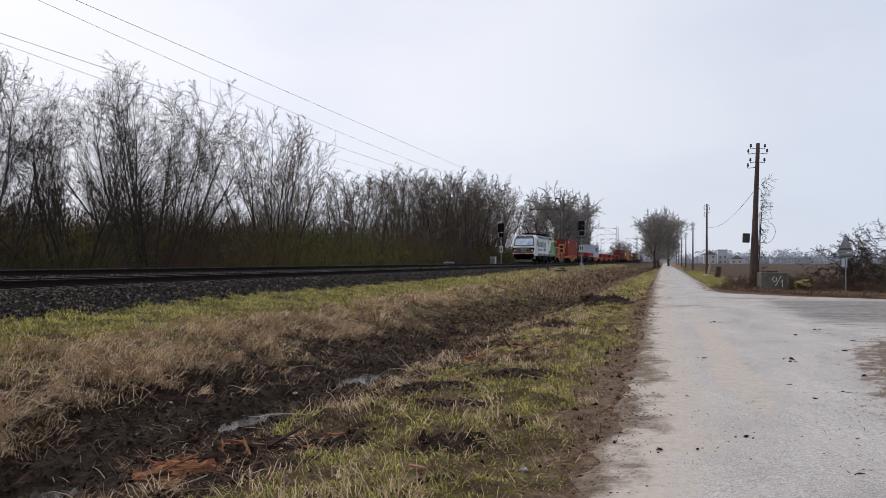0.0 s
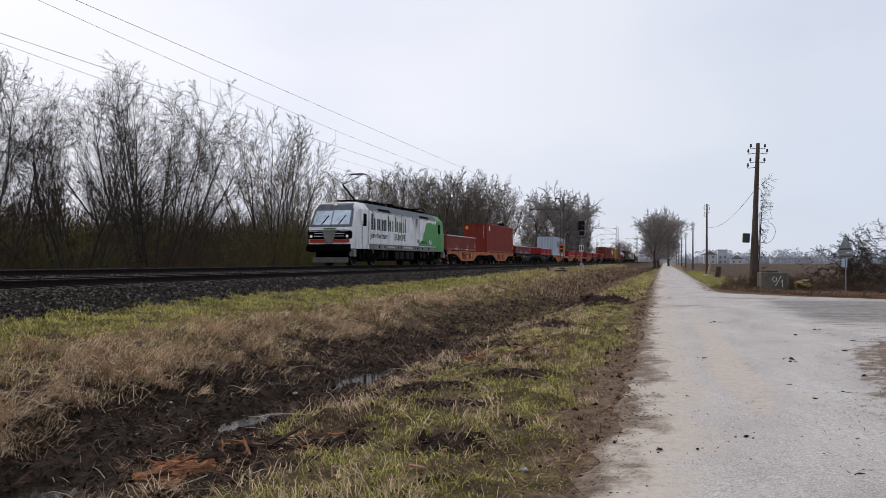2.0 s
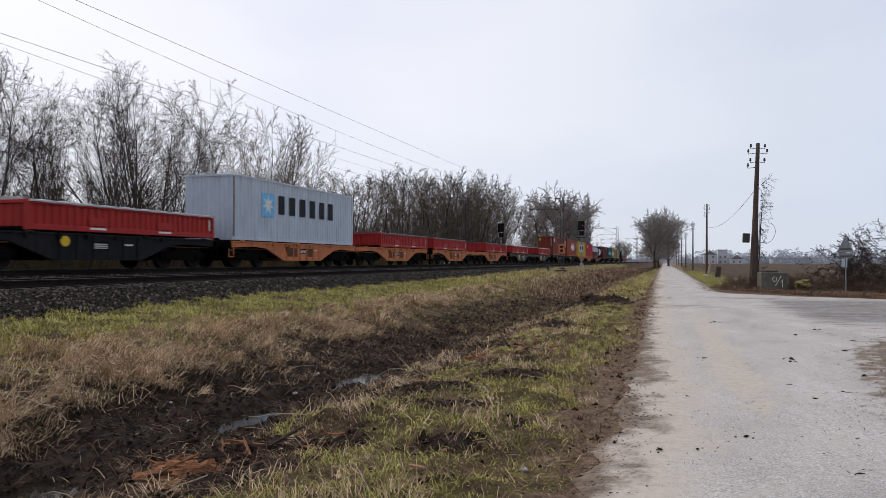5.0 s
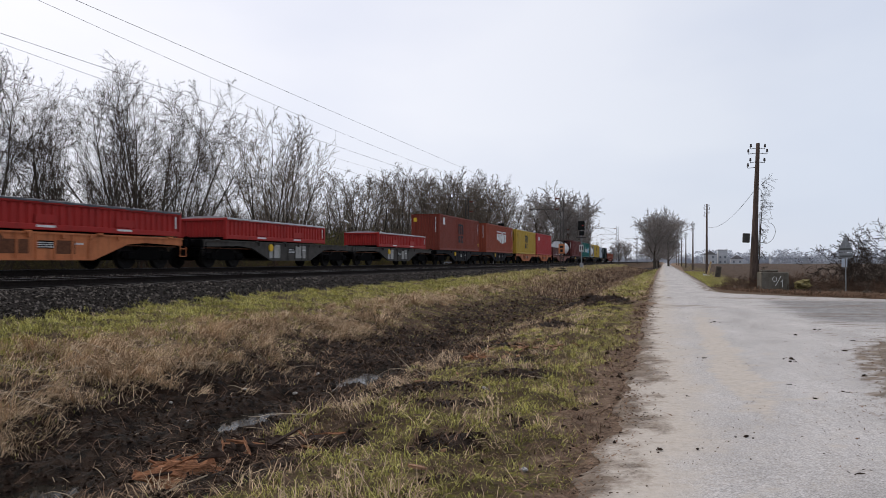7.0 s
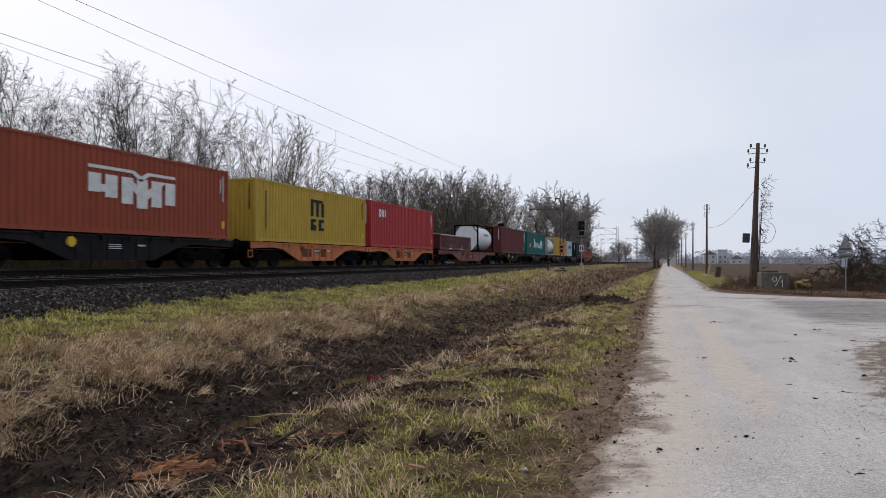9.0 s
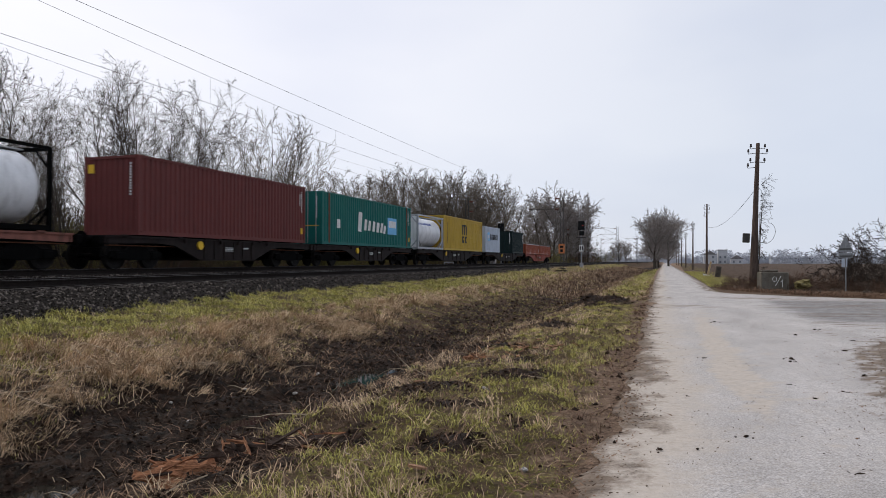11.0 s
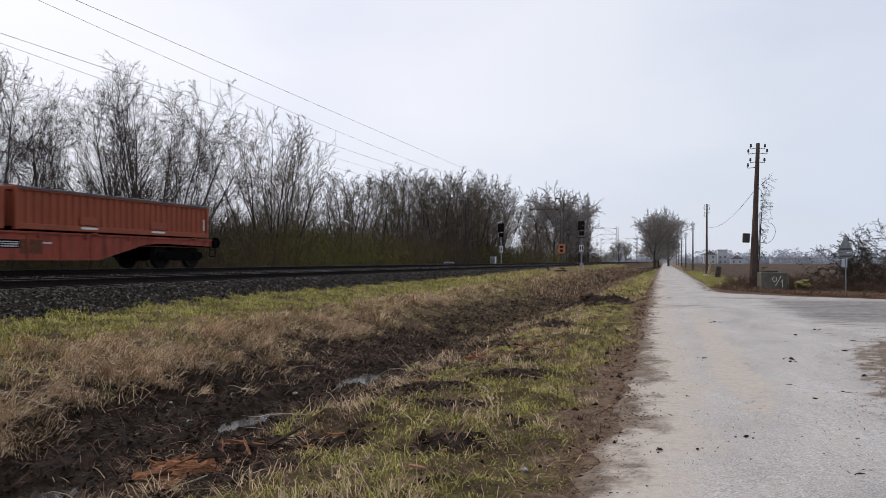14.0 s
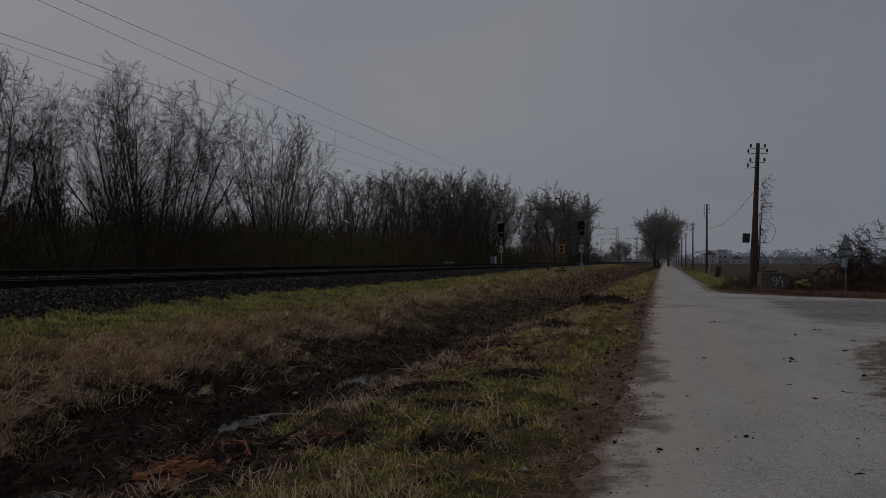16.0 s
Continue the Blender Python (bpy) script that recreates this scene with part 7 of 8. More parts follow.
def scatter(n, seed, ymin, ymax, xmin=-13.3, past=0.0):
    """Places on the verge, thinning out with distance."""
    r = np.random.RandomState(seed)
    y = ymin * np.exp(r.uniform(0, 1, n) * math.log(ymax / ymin))
    x = r.uniform(xmin, 1, n)
    x = xmin + (road_left(y) + past - xmin) * r.uniform(0, 1, n)
    keep = x > -1.3 * y - 1.5
    return x[keep], y[keep], r


def blades(name, x, y, z, r, length, width, flat, material, label, category, bend=0.5, ang=None):
    """Curved blades of two pieces; flat 0 stands up, 1 lies down."""
    n = len(x)
    a = r.uniform(0, 2 * math.pi, n) if ang is None else ang
    tilt = np.clip(flat + r.normal(0, 0.22, n), 0.02, 1.35)
    d1 = np.stack([np.cos(a) * np.sin(tilt), np.sin(a) * np.sin(tilt), np.cos(tilt)], -1)
    t2 = tilt + bend * r.uniform(0.3, 1.3, n)
    d2 = np.stack([np.cos(a) * np.sin(t2), np.sin(a) * np.sin(t2), np.cos(t2)], -1)
    s = np.stack([-np.sin(a), np.cos(a), r.normal(0, 0.25, n)], -1) * (width / 2)[:, None]
    p = np.stack([x, y, z], -1)
    q = p + d1 * (length * 0.5)[:, None]
    e = q + d2 * (length * 0.5)[:, None]
    v = np.stack([p - s, p + s, q + s * 0.8, q - s * 0.8, e], 1).reshape(-1, 3)
    i = np.arange(n)[:, None] * 5
    faces = np.concatenate([np.concatenate([i, i + 1, i + 2, i + 3], 1).tolist(), ]).tolist() + np.concatenate([i + 3, i + 2, i + 4], 1).tolist()
    me = raw_mesh(name, v.tolist(), faces, material)
    tagged(new(name, me), label, category, kind="stuff")


G_GREEN = blade_material("grass_green", (0.13, 0.12, 0.032), (0.68, 0.61, 0.19))
G_DRY = blade_material("grass_straw", (0.14, 0.084, 0.045), (0.86, 0.635, 0.41))
G_DEAD = blade_material("dead_stalks", (0.018, 0.01, 0.007), (0.3, 0.185, 0.118))


def build_grass():
    # green tufts
    x, y, r = scatter(260000, 1, 3.4, 70, past=-0.05)
    mud, dry, soil, bram, fringe = cover(x, y)
    mud = np.maximum(mud, 0.9 * fringe)
    tuft = smoothstep(-0.35, 0.35, fbm(x, y, 2.2, 51))
    keep = r.uniform(0, 1, len(x)) < (1 - mud) ** 1.5 * (1 - 0.55 * dry) * (0.4 + 0.6 * tuft)
    x, y, tuft = x[keep], y[keep], tuft[keep]
    d = np.hypot(x, y)
    ln = r.uniform(0.025, 0.065, len(x)) * (0.5 + 0.9 * tuft) * (1 + 0.9 * (x < -9)) * (1 + d * 0.012)
    blades("grass", x, y, ground_z(x, y) - 0.005, r, ln, 0.0035 + 0.00055 * d, 0.72, G_GREEN, "short green winter grass on the verge", "grass", 0.7)
    # straw-coloured long grass, lying over
    x, y, r = scatter(95000, 2, 3.4, 90, past=-0.1)
    mud, dry, soil, bram, fringe = cover(x, y)
    mud = np.maximum(mud, 0.9 * fringe)
    bank = smoothstep(-10.8, -9.4, x) * (1 - smoothstep(-1.0, 0.4, x - bank_foot(y)))
    p = np.clip(dry * 0.75 + bank * 0.8, 0, 1) * (1 - 0.85 * mud) * smoothstep(-0.6, 0.3, fbm(x, y, 1.7, 52) + 0.4 * bank) + 0.1 * (mud < 0.5)
    keep = r.uniform(0, 1, len(x)) < p
    x, y, bank = x[keep], y[keep], bank[keep]
    d = np.hypot(x, y)
    clump = smoothstep(-0.3, 0.5, fbm(x, y, 3.2, 54))
    some = r.uniform(0, 1, len(x)) < 0.3 + 0.7 * clump
    x, y, bank, d, clump = x[some], y[some], bank[some], d[some], clump[some]
    ln = r.uniform(0.08, 0.26, len(x)) * (0.7 + 0.5 * clump + 0.6 * bank)
    blades("dry_grass", x, y, ground_z(x, y) + 0.01 + 0.05 * r.uniform(0, 1, len(x)) * (1 + bank), r, ln, 0.003 + 0.0004 * d, 1.0, G_DRY, "bleached dry grass lying along the bank", "grass", 0.6)
    # straw tussocks combed down the bank
    x, y, r = scatter(15000, 7, 3.6, 75, xmin=-12.6, past=-0.3)
    mud, dry, soil, bram, fringe = cover(x, y)
    mud = np.maximum(mud, 0.9 * fringe)
    bank = smoothstep(-11.0, -9.6, x) * (1 - smoothstep(-0.8, 0.6, x - bank_foot(y)))
    keep = r.uniform(0, 1, len(x)) < np.clip(bank * 1.1 * smoothstep(-0.5, 0.4, fbm(x, y, 0.9, 72)) + 0.22 * dry * (x > -5), 0, 1) * (1 - 0.7 * mud)
    x, y, bank = x[keep], y[keep], bank[keep]
    per = 26
    base = r.normal(0.0, 0.7, len(x)) + np.where(x > -5, r.uniform(0, 6.28, len(x)), 0)
    size = r.uniform(0.6, 1.3, len(x))
    X, Y, A, S = (np.repeat(q, per) for q in (x, y, base, size))
    B = np.repeat(bank, per)
    n = len(X)
    X, Y = X + r.normal(0, 0.09, n) * S, Y + r.normal(0, 0.09, n) * S
    d = np.hypot(X, Y)
    blades("straw_tussock", X, Y, ground_z(X, Y) + r.uniform(0, 0.09, n) * S, r, S * r.uniform(0.14, 0.42, n) * (0.5 + 0.6 * B), 0.004 + 0.00045 * d, 0.8, G_DRY, "combed tussocks of bleached straw grass on the bank", "grass", 0.9, A + r.normal(0, 0.45, n))
    # green tufts
    x, y, r = scatter(7000, 8, 3.6, 60, xmin=-13.2, past=-0.3)
    mud, dry, soil, bram, fringe = cover(x, y)
    mud = np.maximum(mud, 0.9 * fringe)
    keep = r.uniform(0, 1, len(x)) < (1 - mud) ** 2 * np.where(x < -9.6, 0.85, 0.5) * (x < -9.0) + (1 - mud) ** 2 * 0.7 * smoothstep(-0.5, 0.3, fbm(x, y, 0.8, 71)) * (x > -5.2)
    x, y = x[keep], y[keep]
    per = 18
    size = r.uniform(0.5, 1.3, len(x))
    X, Y, S = (np.repeat(q, per) for q in (x, y, size))
    n = len(X)
    X, Y = X + r.normal(0, 0.055, n) * S, Y + r.normal(0, 0.055, n) * S
    d = np.hypot(X, Y)
    blades("grass_tuft", X, Y, ground_z(X, Y), r, S * r.uniform(0.06, 0.16, n), 0.0045 + 0.0005 * d, 0.5, G_GREEN, "fresh green grass tufts on the verge", "grass", 0.8)
    # dead stalks, sticks and roots over the mud
    x, y, r = scatter(60000, 3, 3.2, 60, xmin=-9.8, past=-0.05)
    mud, dry, soil, bram, fringe = cover(x, y)
    mud = np.maximum(mud, 0.9 * fringe)
    keep = r.uniform(0, 1, len(x)) < (0.3 + 0.5 * bram * (y > 13) + mud * smoothstep(-0.4, 0.5, fbm(x, y, 1.2, 53) + 0.5 * (x < -6.7)))
    x, y = x[keep], y[keep]
    d = np.hypot(x, y)
    thin = ~in_puddle(x, y) & (r.uniform(0, 1, len(x)) < np.where((x < -5.0) & (y < 12), 0.28, 1.0))
    x, y, d = x[thin], y[thin], d[thin]
    blades("dead_stalk", x, y, ground_z(x, y) + 0.015, r, r.uniform(0.05, 0.3, len(x)), 0.004 + 0.0005 * d, 1.15, G_DEAD, "brown dead stalks and roots over the mud", "dead stalks", 0.3)
    # leaf litter and crumbs of bark along the lane's edge
    r = np.random.RandomState(15)
    n = 6000
    y = 3.3 * np.exp(r.uniform(0, 1, n) * math.log(45 / 3.3))
    x = road_left(y) + r.normal(-0.12, 0.2, n) * (1 + 1.2 * fbm(y, y * 0, 0.9, 75)) + 0.25 * fbm(y, y * 0, 1.2, 74)
    right = r.uniform(0, 1, n) < 0.18
    x = np.where(right & (y < 34), np.minimum(road_right(y), 9) - np.abs(r.normal(0, 0.5, n)) * r.uniform(0.1, 1.6, n), x)
    zz = np.where(x > road_left(y) - 0.03, np.maximum(ground_z(x, y), 0.02), ground_z(x, y))
    d = np.hypot(x, y)
    blades("leaf_litter", x, y, zz + 0.006, r, r.uniform(0.012, 0.045, n) * (1 + 0.03 * d), r.uniform(0.006, 0.018, n) * (1 + 0.03 * d), 1.45, G_DEAD, "brown leaf litter along the lane's edge", "leaf litter", 0.1)
    # the verge farther on: bleached and dead growth in the ditch, a green strip along the lane
    r = np.random.RandomState(16)
    n = 26000
    y = 42 * np.exp(r.uniform(0, 1, n) * math.log(170 / 42))
    x = -12.6 + (road_left(y) + 12.3) * r.uniform(0, 1, n)
    strip = road_left(y) - x
    g = strip < 2.6 + 0.8 * fbm(x, y, 0.3, 76)
    top = x < -10.6 + 0.8 * fbm(x, y, 0.3, 77)
    for name, sel, m, lab in (("verge_grass", g | (top & (r.uniform(0, 1, n) < 0.6)), G_GREEN, "green grass strip along the lane"), ("verge_straw", ~g & (r.uniform(0, 1, n) < 0.4), G_DRY, "bleached dead grass in the far ditch"), ("verge_stalks", ~g & ~top, G_DEAD, "brown dead growth in the far ditch")):
        m2 = int(sel.sum())
        blades(name, x[sel], y[sel], ground_z(x[sel], y[sel]), r, r.uniform(0.08, 0.24, m2) * (1 + 0.9 * ~g[sel]), np.full(m2, 0.028), 0.6, m, lab, "grass", 0.7)
    # rough grass at the field corner, beside the lane and past the ballast edge
    r = np.random.RandomState(5)
    n = 8000
    y = r.uniform(49, 120, n)
    x = road_right(y) + np.abs(r.normal(0, 1.3, n)) + 0.15
    blades("lane_grass", x, y, ground_z(x, y), r, r.uniform(0.05, 0.14, n), np.full(n, 0.025), 0.45, G_GREEN, "green grass edge beside the lane", "grass", 0.6)
    n = 16000
    x = r.uniform(2.2, 20, n)
    y = np.interp(x, [2.2, 3.0, 5.0, 8.3, 14, 20], [44.5, 41.5, 39.4, 37.4, 34.6, 33.8]) + np.abs(r.normal(0, 3.0, n)) + 0.4 + 0.6 * fbm(x, x * 0, 1.0, 73)
    blades("corner_grass", x, y, ground_z(x, y), r, r.uniform(0.05, 0.2, n) * (1 + (r.uniform(0, 1, n) > 0.9)), np.full(n, 0.018), 0.5, G_DEAD, "brown dead grass at the field corner", "grass", 0.6)


build_grass()


def stones(name, x, y, z, size, r, material, label, category):
    """Irregular six-cornered stones."""
    n = len(x)
    base = np.array([(1, 0, 0), (-1, 0, 0), (0, 1, 0), (0, -1, 0), (0, 0, 1), (0, 0, -1)], float)
    tri = np.array([(0, 2, 4), (2, 1, 4), (1, 3, 4), (3, 0, 4), (2, 0, 5), (1, 2, 5), (3, 1, 5), (0, 3, 5)])
    v = base[None] * r.uniform(0.55, 1.2, (n, 6, 1)) + r.normal(0, 0.22, (n, 6, 3))
    a = r.uniform(0, 6.28, n)
    c, s = np.cos(a)[:, None], np.sin(a)[:, None]
    vx, vy = v[..., 0] * c - v[..., 1] * s, v[..., 0] * s + v[..., 1] * c
    v = np.stack([vx, vy, v[..., 2] * 0.8], -1) * size[:, None, None] + np.stack([x, y, z], -1)[:, None]
    f = tri[None] + np.arange(n)[:, None, None] * 6
    me = raw_mesh(name, v.reshape(-1, 3).tolist(), f.reshape(-1, 3).tolist(), material)
    return tagged(new(name, me), label, category, kind="stuff")


def stone_material():
    m = bpy.data.materials.new("ballast_stones")
    m.use_nodes = True
    n, l = m.node_tree.nodes, m.node_tree.links
    b = n["Principled BSDF"]
    g = n.new("ShaderNodeNewGeometry")
    r = n.new("ShaderNodeValToRGB")
    r.color_ramp.elements[0].color, r.color_ramp.elements[1].color = (0.009, 0.0072, 0.006, 1), (0.18, 0.152, 0.13, 1)
    e = r.color_ramp.elements.new(0.6)
    e.color = (0.035, 0.028, 0.0235, 1)
    l.new(g.outputs["Random Per Island"], r.inputs["Fac"])
    l.new(r.outputs["Color"], b.inputs["Base Color"])
    b.inputs["Roughness"].default_value = 0.9
    b.inputs["Specular IOR Level"].default_value = 0.08
    return m


M_STONES = stone_material()
r = np.random.RandomState(6)
n = 23000
y = 6.0 * np.exp(r.uniform(0, 1, n) * math.log(95 / 6.0))
u = r.uniform(0, 1, n)
lx = np.where(u < 0.72, r.uniform(1.75, 3.35, n), r.uniform(-2.0, 1.75, n))
lz = np.interp(lx, [-2.05, -1.5, 1.5, 2.05, 3.4], [-0.235, -0.2, -0.2, -0.235, -0.9])
sleep = (np.abs(((y - 4 + 0.3) % 0.6) - 0.3) < 0.15) & (np.abs(lx) < 1.35)
keep = ~sleep & (np.abs(np.abs(lx) - 0.7535) > 0.09)
lx, lz, y = lx[keep], lz[keep], y[keep]
stones("ballast_stones", XN + lx, y, ZN + lz + 0.0, r.uniform(0.022, 0.05, len(lx)) * (1 + 0.006 * y), r, M_STONES, "grey-brown crushed stone ballast", "ballast")
n = 6000
y = 8.0 * np.exp(r.uniform(0, 1, n) * math.log(95 / 8.0))
lx = r.uniform(0.95, 2.6, n)
lz = np.interp(lx, [0.9, 1.5, 2.05, 3.4], [-0.215, -0.2, -0.235, -0.9])
stones("ballast_stones", XT + lx, y, ZR + lz, r.uniform(0.025, 0.05, n) * (1 + 0.006 * y), r, M_STONES, "grey-brown crushed stone ballast", "ballast")

# earth clods in the ditch and along the lane's edge
x, y, r = scatter(52000, 12, 3.2, 40, xmin=-9.0, past=0.3)
cov = cover(x, y)
mud = np.maximum(cov[0], 0.12 * cov[4])
keep = (r.uniform(0, 1, len(x)) < mud * 0.9) & ~in_puddle(x, y)
x, y = x[keep], y[keep]
M_CLOD = mat("mud_clods", (0.042, 0.025, 0.016), (0.01, 0.006, 0.004), 0.8, 0, 6, 40, 0.6, spec=0.1)
stones("mud_clods", x, y, ground_z(x, y) + 0.005, 0.006 + 0.034 * r.uniform(0, 1, len(x)) ** 2.5 * (0.7 + 0.05 * y), r, M_CLOD, "wet dark earth clods in the ditch", "earth clods")
# grit on the lane
r = np.random.RandomState(14)
n = 1900
y = 3.2 * np.exp(r.uniform(0, 1, n) * math.log(34 / 3.2))
xl, xr = road_left(y), np.minimum(road_right(y), 7)
u = r.uniform(0, 1, n) ** np.where(r.uniform(0, 1, n) < 0.5, 0.35, 3.0)
x = xl + (xr - xl) * u
stones("lane_grit", x, y, 0.02 + 0 * x, r.uniform(0.002, 0.007, n) * (1 + 0.04 * y), r, mat("lane_grit", (0.2, 0.15, 0.11), (0.07, 0.05, 0.035), 0.9, 0, 3, 20, 0), "loose grit and crumbs of earth on the lane", "grit")


def lump(bm, rng, size, stretch=(1, 1, 0.6), sub=2):
    k = bmesh.ops.create_icosphere(bm, subdivisions=sub, radius=size)
    off = Vector((rng.uniform(0, 50), rng.uniform(0, 50), rng.uniform(0, 50)))
    for v in k["verts"]:
        q = v.co / size
        v.co *= 1 + 0.55 * noise.noise(q * 1.6 + off) + 0.2 * noise.noise(q * 4 + off)
        v.co = Vector((v.co.x * stretch[0], v.co.y * stretch[1], v.co.z * stretch[2]))
    return bm


# dark clods dropped on the lane
rng = random.Random(21)
for x, y, s in ((2.0, 15.6, 0.05), (1.75, 13.0, 0.075), (1.68, 12.6, 0.05), (2.8, 14.4, 0.06), (1.35, 10.2, 0.055), (2.7, 10.6, 0.05), (0.58, 7.1, 0.045), (1.28, 6.1, 0.05), (0.15, 6.5, 0.03), (-0.15, 6.4, 0.04), (1.5, 9.3, 0.035),
                (2.2, 8.6, 0.045), (2.9, 12.0, 0.06), (3.3, 16.2, 0.07), (2.4, 17.2, 0.06), (1.05, 15.2, 0.045), (0.4, 12.6, 0.05), (0.1, 9.0, 0.03), (3.0, 18.6, 0.09), (2.45, 11.4, 0.05), (0.9, 20.2, 0.08), (2.0, 7.3, 0.04), (1.9, 9.9, 0.035)):
    o = tagged(new("earth_clod"), "dark clod of earth lying on the lane", "earth clod", "clods on the lane")
    o.matrix_basis = pose(x, y, 0.022, 0, 0, rng.uniform(0, 360))
    part("lump", lump(bmesh.new(), rng, s * 0.5, (1.5, 0.8, 0.5)), M_CLOD, o)
    for k in range(2):
        part("crumb", lump(bmesh.new(), rng, s * 0.25, (1, 1, 0.6), 1), M_CLOD, o, at=(s * rng.uniform(-2.5, 2.5), s * rng.uniform(-2, 2), 0))

# rotten timber torn out beside the ditch
M_ROT = mat("rotten_wood", (0.42, 0.19, 0.095), (0.09, 0.038, 0.019), 0.9, 0, 6, 45, 0.9, stretch=(0.6, 3, 3), spec=0.2)
M_ROTDARK = mat("rotten_wood_dark", (0.06, 0.035, 0.025), (0.022, 0.014, 0.01), 0.9, 0, 6, 45, 0.9, stretch=(0.6, 3, 3), spec=0.2)
for x, y, s, rz, m, lab in ((-4.0, 5.22, 0.42, 25, M_ROT, "splintered chunk of orange rotten wood in the mud"), (-3.75, 5.8, 0.5, -15, M_ROTDARK, "dark rotten log with an orange broken face"), (-3.25, 5.95, 0.44, 10, M_ROTDARK, "dark rotten stump torn from the bank"),
                            (-3.6, 5.6, 0.22, 60, M_ROTDARK, "dark rotten wood scrap lying in dry grass"), (-3.45, 12.6, 0.3, 35, M_ROT, "pale split wood scraps on the verge")):
    o = tagged(new("rotten_log"), lab, "rotten wood", "rotten wood beside the ditch")
    o.matrix_basis = pose(x, y, gz(x, y) + 0.03, 0, 0, rz)
    core = lump(bmesh.new(), rng, s * 0.5, (1.5, 0.8, 0.45), 4)
    for v in core.verts:
        v.co += Vector((0, 0, 1)) * (abs(noise.noise(Vector((v.co.x * 7, v.co.y * 30, rz)))) * 0.22 - 0.05) * s
    part("core", core, m, o)
    for k in range(26):
        bm = bmesh.new()
        L, w2 = s * rng.uniform(0.25, 0.95), s * rng.uniform(0.015, 0.05)
        pts = [(-L / 2, -w2 * 0.4), (-L * 0.2, -w2 * 0.6), (L * 0.35, -w2 * 0.5), (L / 2, 0), (L * 0.3, w2 * 0.5), (-L * 0.1, w2 * 0.6), (-L / 2, w2 * 0.3)]
        prism(bm, [(a + rng.uniform(-0.02, 0.02), b + rng.uniform(-0.01, 0.01)) for a, b in pts], "z", 0, s * rng.uniform(0.015, 0.05))
        part("splinter", bm, M_ROT if rng.random() < (0.75 if m is M_ROT else 0.3) else M_ROTDARK, o, at=pose(rng.uniform(-0.5, 0.5) * s, rng.uniform(-0.35, 0.35) * s, rng.uniform(0.0, 0.3) * s, rng.uniform(-60, 60), rng.uniform(-28, 28), rng.uniform(-60, 60)))

# split chips and bark scattered on the verge
M_CHIP = mat("wood_chip_pale", (0.42, 0.24, 0.14), (0.22, 0.12, 0.07), 0.85, 0, 6, 45, 0.4, stretch=(0.6, 3, 3))
for i in range(46):
    x, y = (-2.7 + rng.gauss(0, 0.5), 13.6 + rng.gauss(0, 0.8)) if i < 34 else (rng.uniform(-4.2, -1.4), rng.uniform(5, 11))
    o = tagged(new("wood_chip"), "split pale orange chip of wood lying in grass", "wood chip", "wood chips on the verge")
    o.matrix_basis = pose(x, y, gz(x, y) + 0.035, rng.uniform(-35, 35), rng.uniform(-25, 25), rng.uniform(0, 360))
    L, w2 = rng.uniform(0.08, 0.3) * (1 if i < 34 else 0.6), rng.uniform(0.02, 0.06)
    bm = prism(bmesh.new(), [(-L / 2, -w2 * 0.5), (L * 0.2, -w2 * 0.6), (L / 2, -w2 * 0.1), (L * 0.3, w2 * 0.5), (-L * 0.2, w2 * 0.6), (-L / 2, w2 * 0.2)], "z", -0.008, 0.012)
    part("chip", bm, M_CHIP, o)

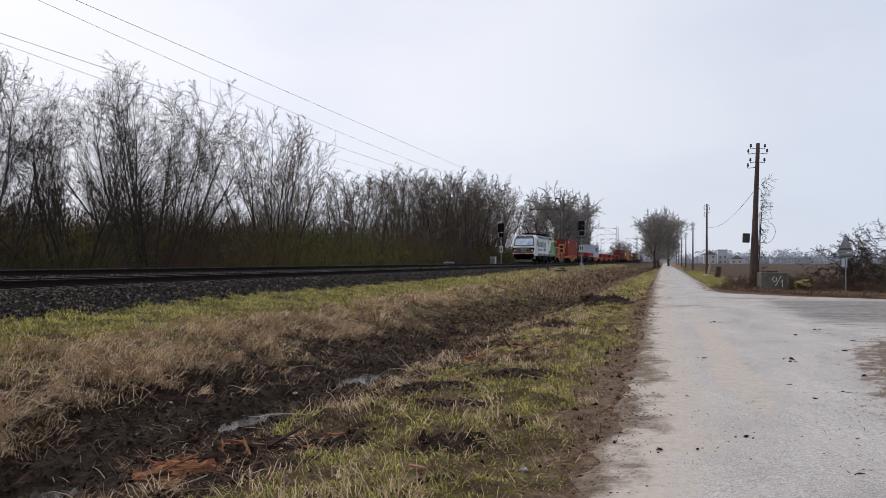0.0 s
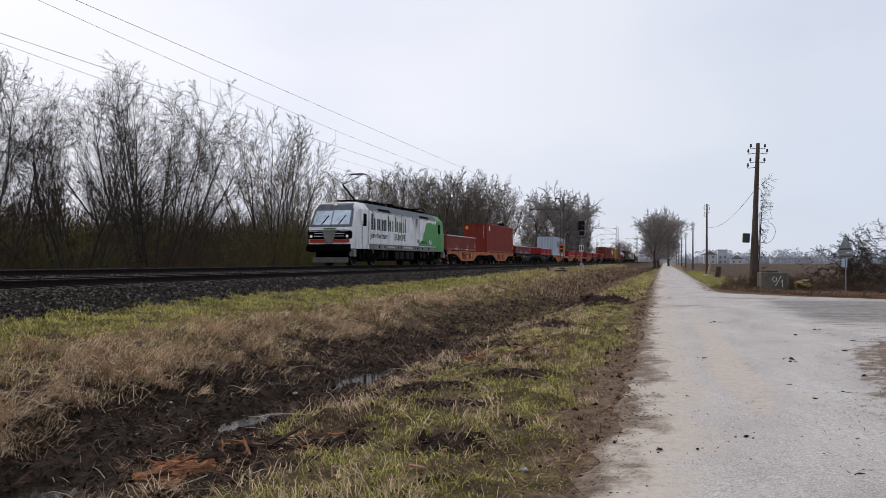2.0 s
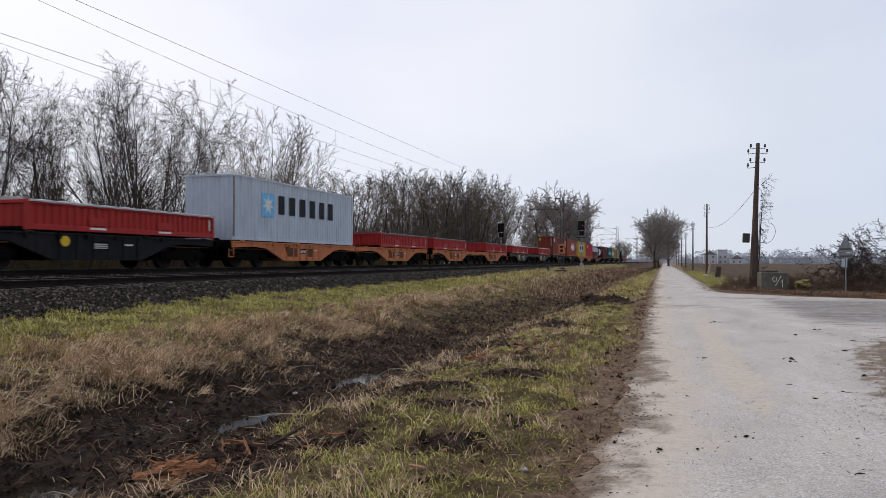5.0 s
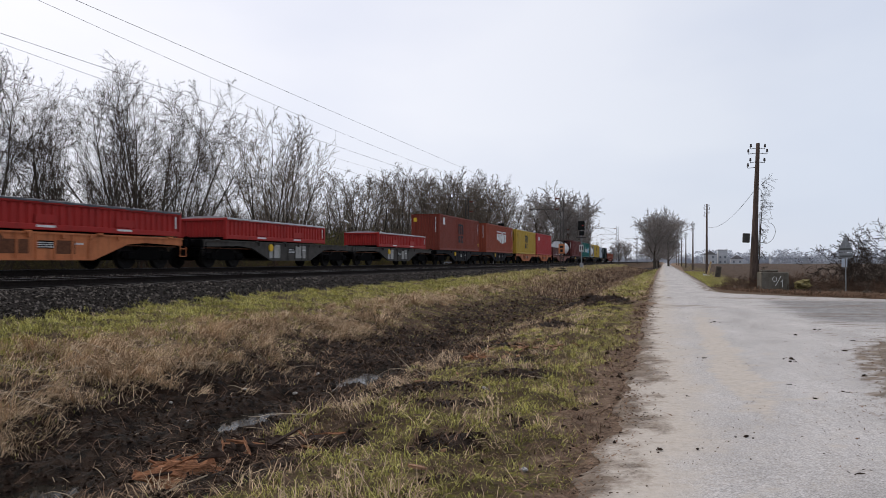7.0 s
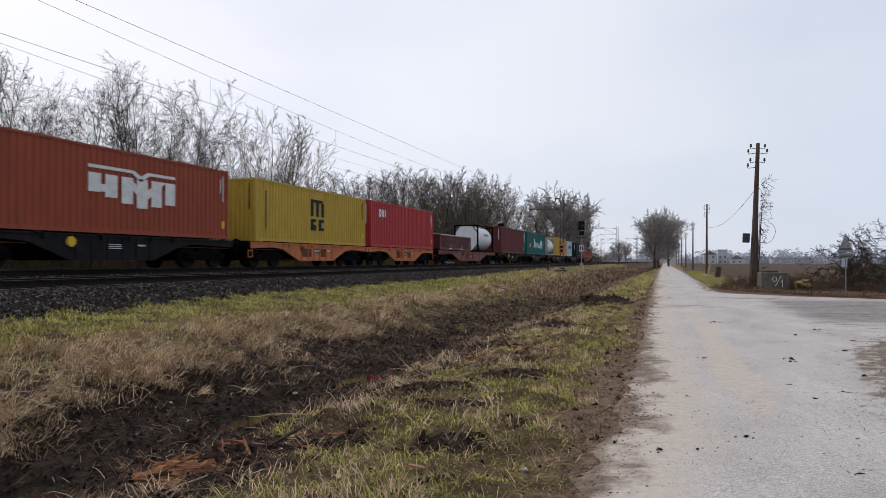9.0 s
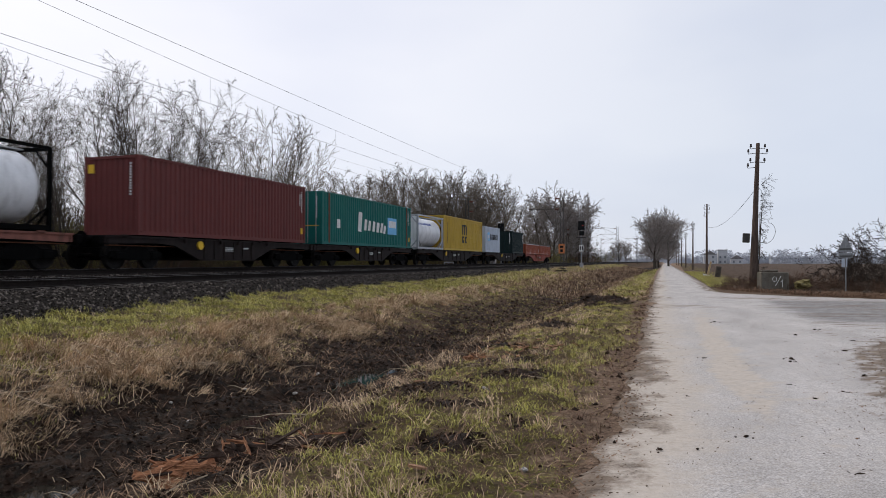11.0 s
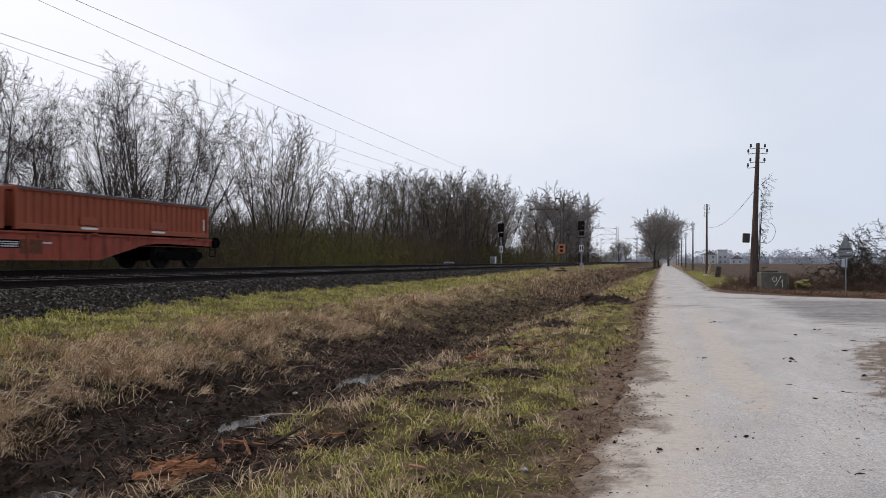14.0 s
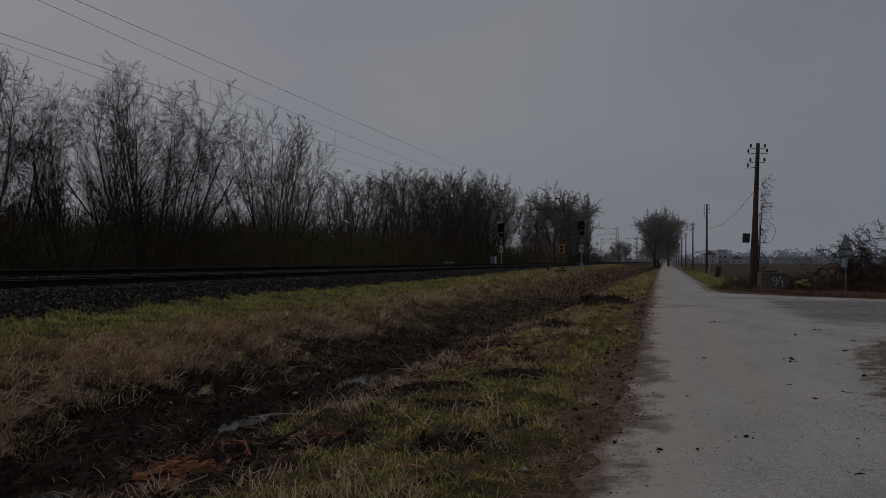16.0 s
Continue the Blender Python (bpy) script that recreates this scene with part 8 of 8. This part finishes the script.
# pale scraps in the ditch, and long bleached twigs
M_SCRAP = mat("pale_scrap", (0.5, 0.47, 0.43), (0.34, 0.31, 0.28), 0.8, 0, 5, 30, 0.2)
for x, y, s in ((-4.95, 14.2, 0.07), (-5.05, 14.6, 0.05), (-6.3, 11.2, 0.06), (-6.9, 10.6, 0.05), (-4.4, 6.6, 0.05), (-6.5, 8.6, 0.05), (-5.3, 13.0, 0.04), (-2.4, 9.2, 0.05), (-1.15, 5.6, 0.045), (-4.2, 17.5, 0.06), (-7.2, 9.1, 0.05), (-6.7, 12.8, 0.05)):
    o = tagged(new("pale_scrap"), "small pale stone or scrap lying in the mud", "stone", "pale scraps in the ditch")
    o.matrix_basis = pose(x, y, gz(x, y) + s * 0.4, rng.uniform(-30, 30), rng.uniform(-30, 30), rng.uniform(0, 360))
    part("scrap", lump(bmesh.new(), rng, s * 0.7, (1.3, 0.8, 0.6)), M_SCRAP, o)
M_STICK = mat("bleached_stick", (0.46, 0.37, 0.27), (0.25, 0.19, 0.13), 0.9, 0, 3, 30, 0.2)
for i in range(70):
    y = rng.uniform(4.2, 15)
    x = rng.uniform(max(-8.6, -1.1 * y), -1.6)
    if i > 44:
        x, y = rng.uniform(-9.4, -7.2), rng.uniform(7.2, 11.5)
    o = tagged(new("fallen_stick"), "bleached fallen stick lying on the ditch bank", "stick", "sticks on the bank")
    o.matrix_basis = pose(x, y, gz(x, y) + (0.14 if i > 44 else 0.05), 0, rng.uniform(-10, 8), rng.uniform(0, 360))
    bm = bmesh.new()
    p = Vector((0, 0, 0))
    d = Vector((1, 0, 0))
    L = rng.uniform(0.25, 0.9) * (1.7 if i > 44 else 1)
    th = 0.0105 if i > 44 else 0.007
    for k in range(7):
        d = (d + Vector((0, rng.gauss(0, 0.3), rng.gauss(0, 0.14)))).normalized()
        q = p + d * L / 7
        ring = [bm.verts.new(p + (d.cross(Vector((0, 0, 1))).normalized() * math.cos(j * 1.2566) + Vector((0, 0, 1)) * math.sin(j * 1.2566)) * th * (1 - k * 0.12)) for j in range(5)]
        if k:
            for j in range(5):
                bm.faces.new((last[j], last[(j + 1) % 5], ring[(j + 1) % 5], ring[j]))
        else:
            bm.faces.new(ring)
        last = ring
        p = q
    tip = bm.verts.new(p)
    for j in range(5):
        bm.faces.new((last[j], last[(j + 1) % 5], tip))
    bmesh.ops.recalc_face_normals(bm, faces=bm.faces[:])
    part("stick", bm, M_STICK, o)


# ---- what moves ----
def motions():
    for thing, start in MOVERS:
        walk(thing, [(t, pose(XT, start + SPEED * (t - 8) + 0.0137 * (t - 8) ** 2, ZR)) for t in (0, 2, 4, 6, 8, 10, 12, 14, 16)])


motions()
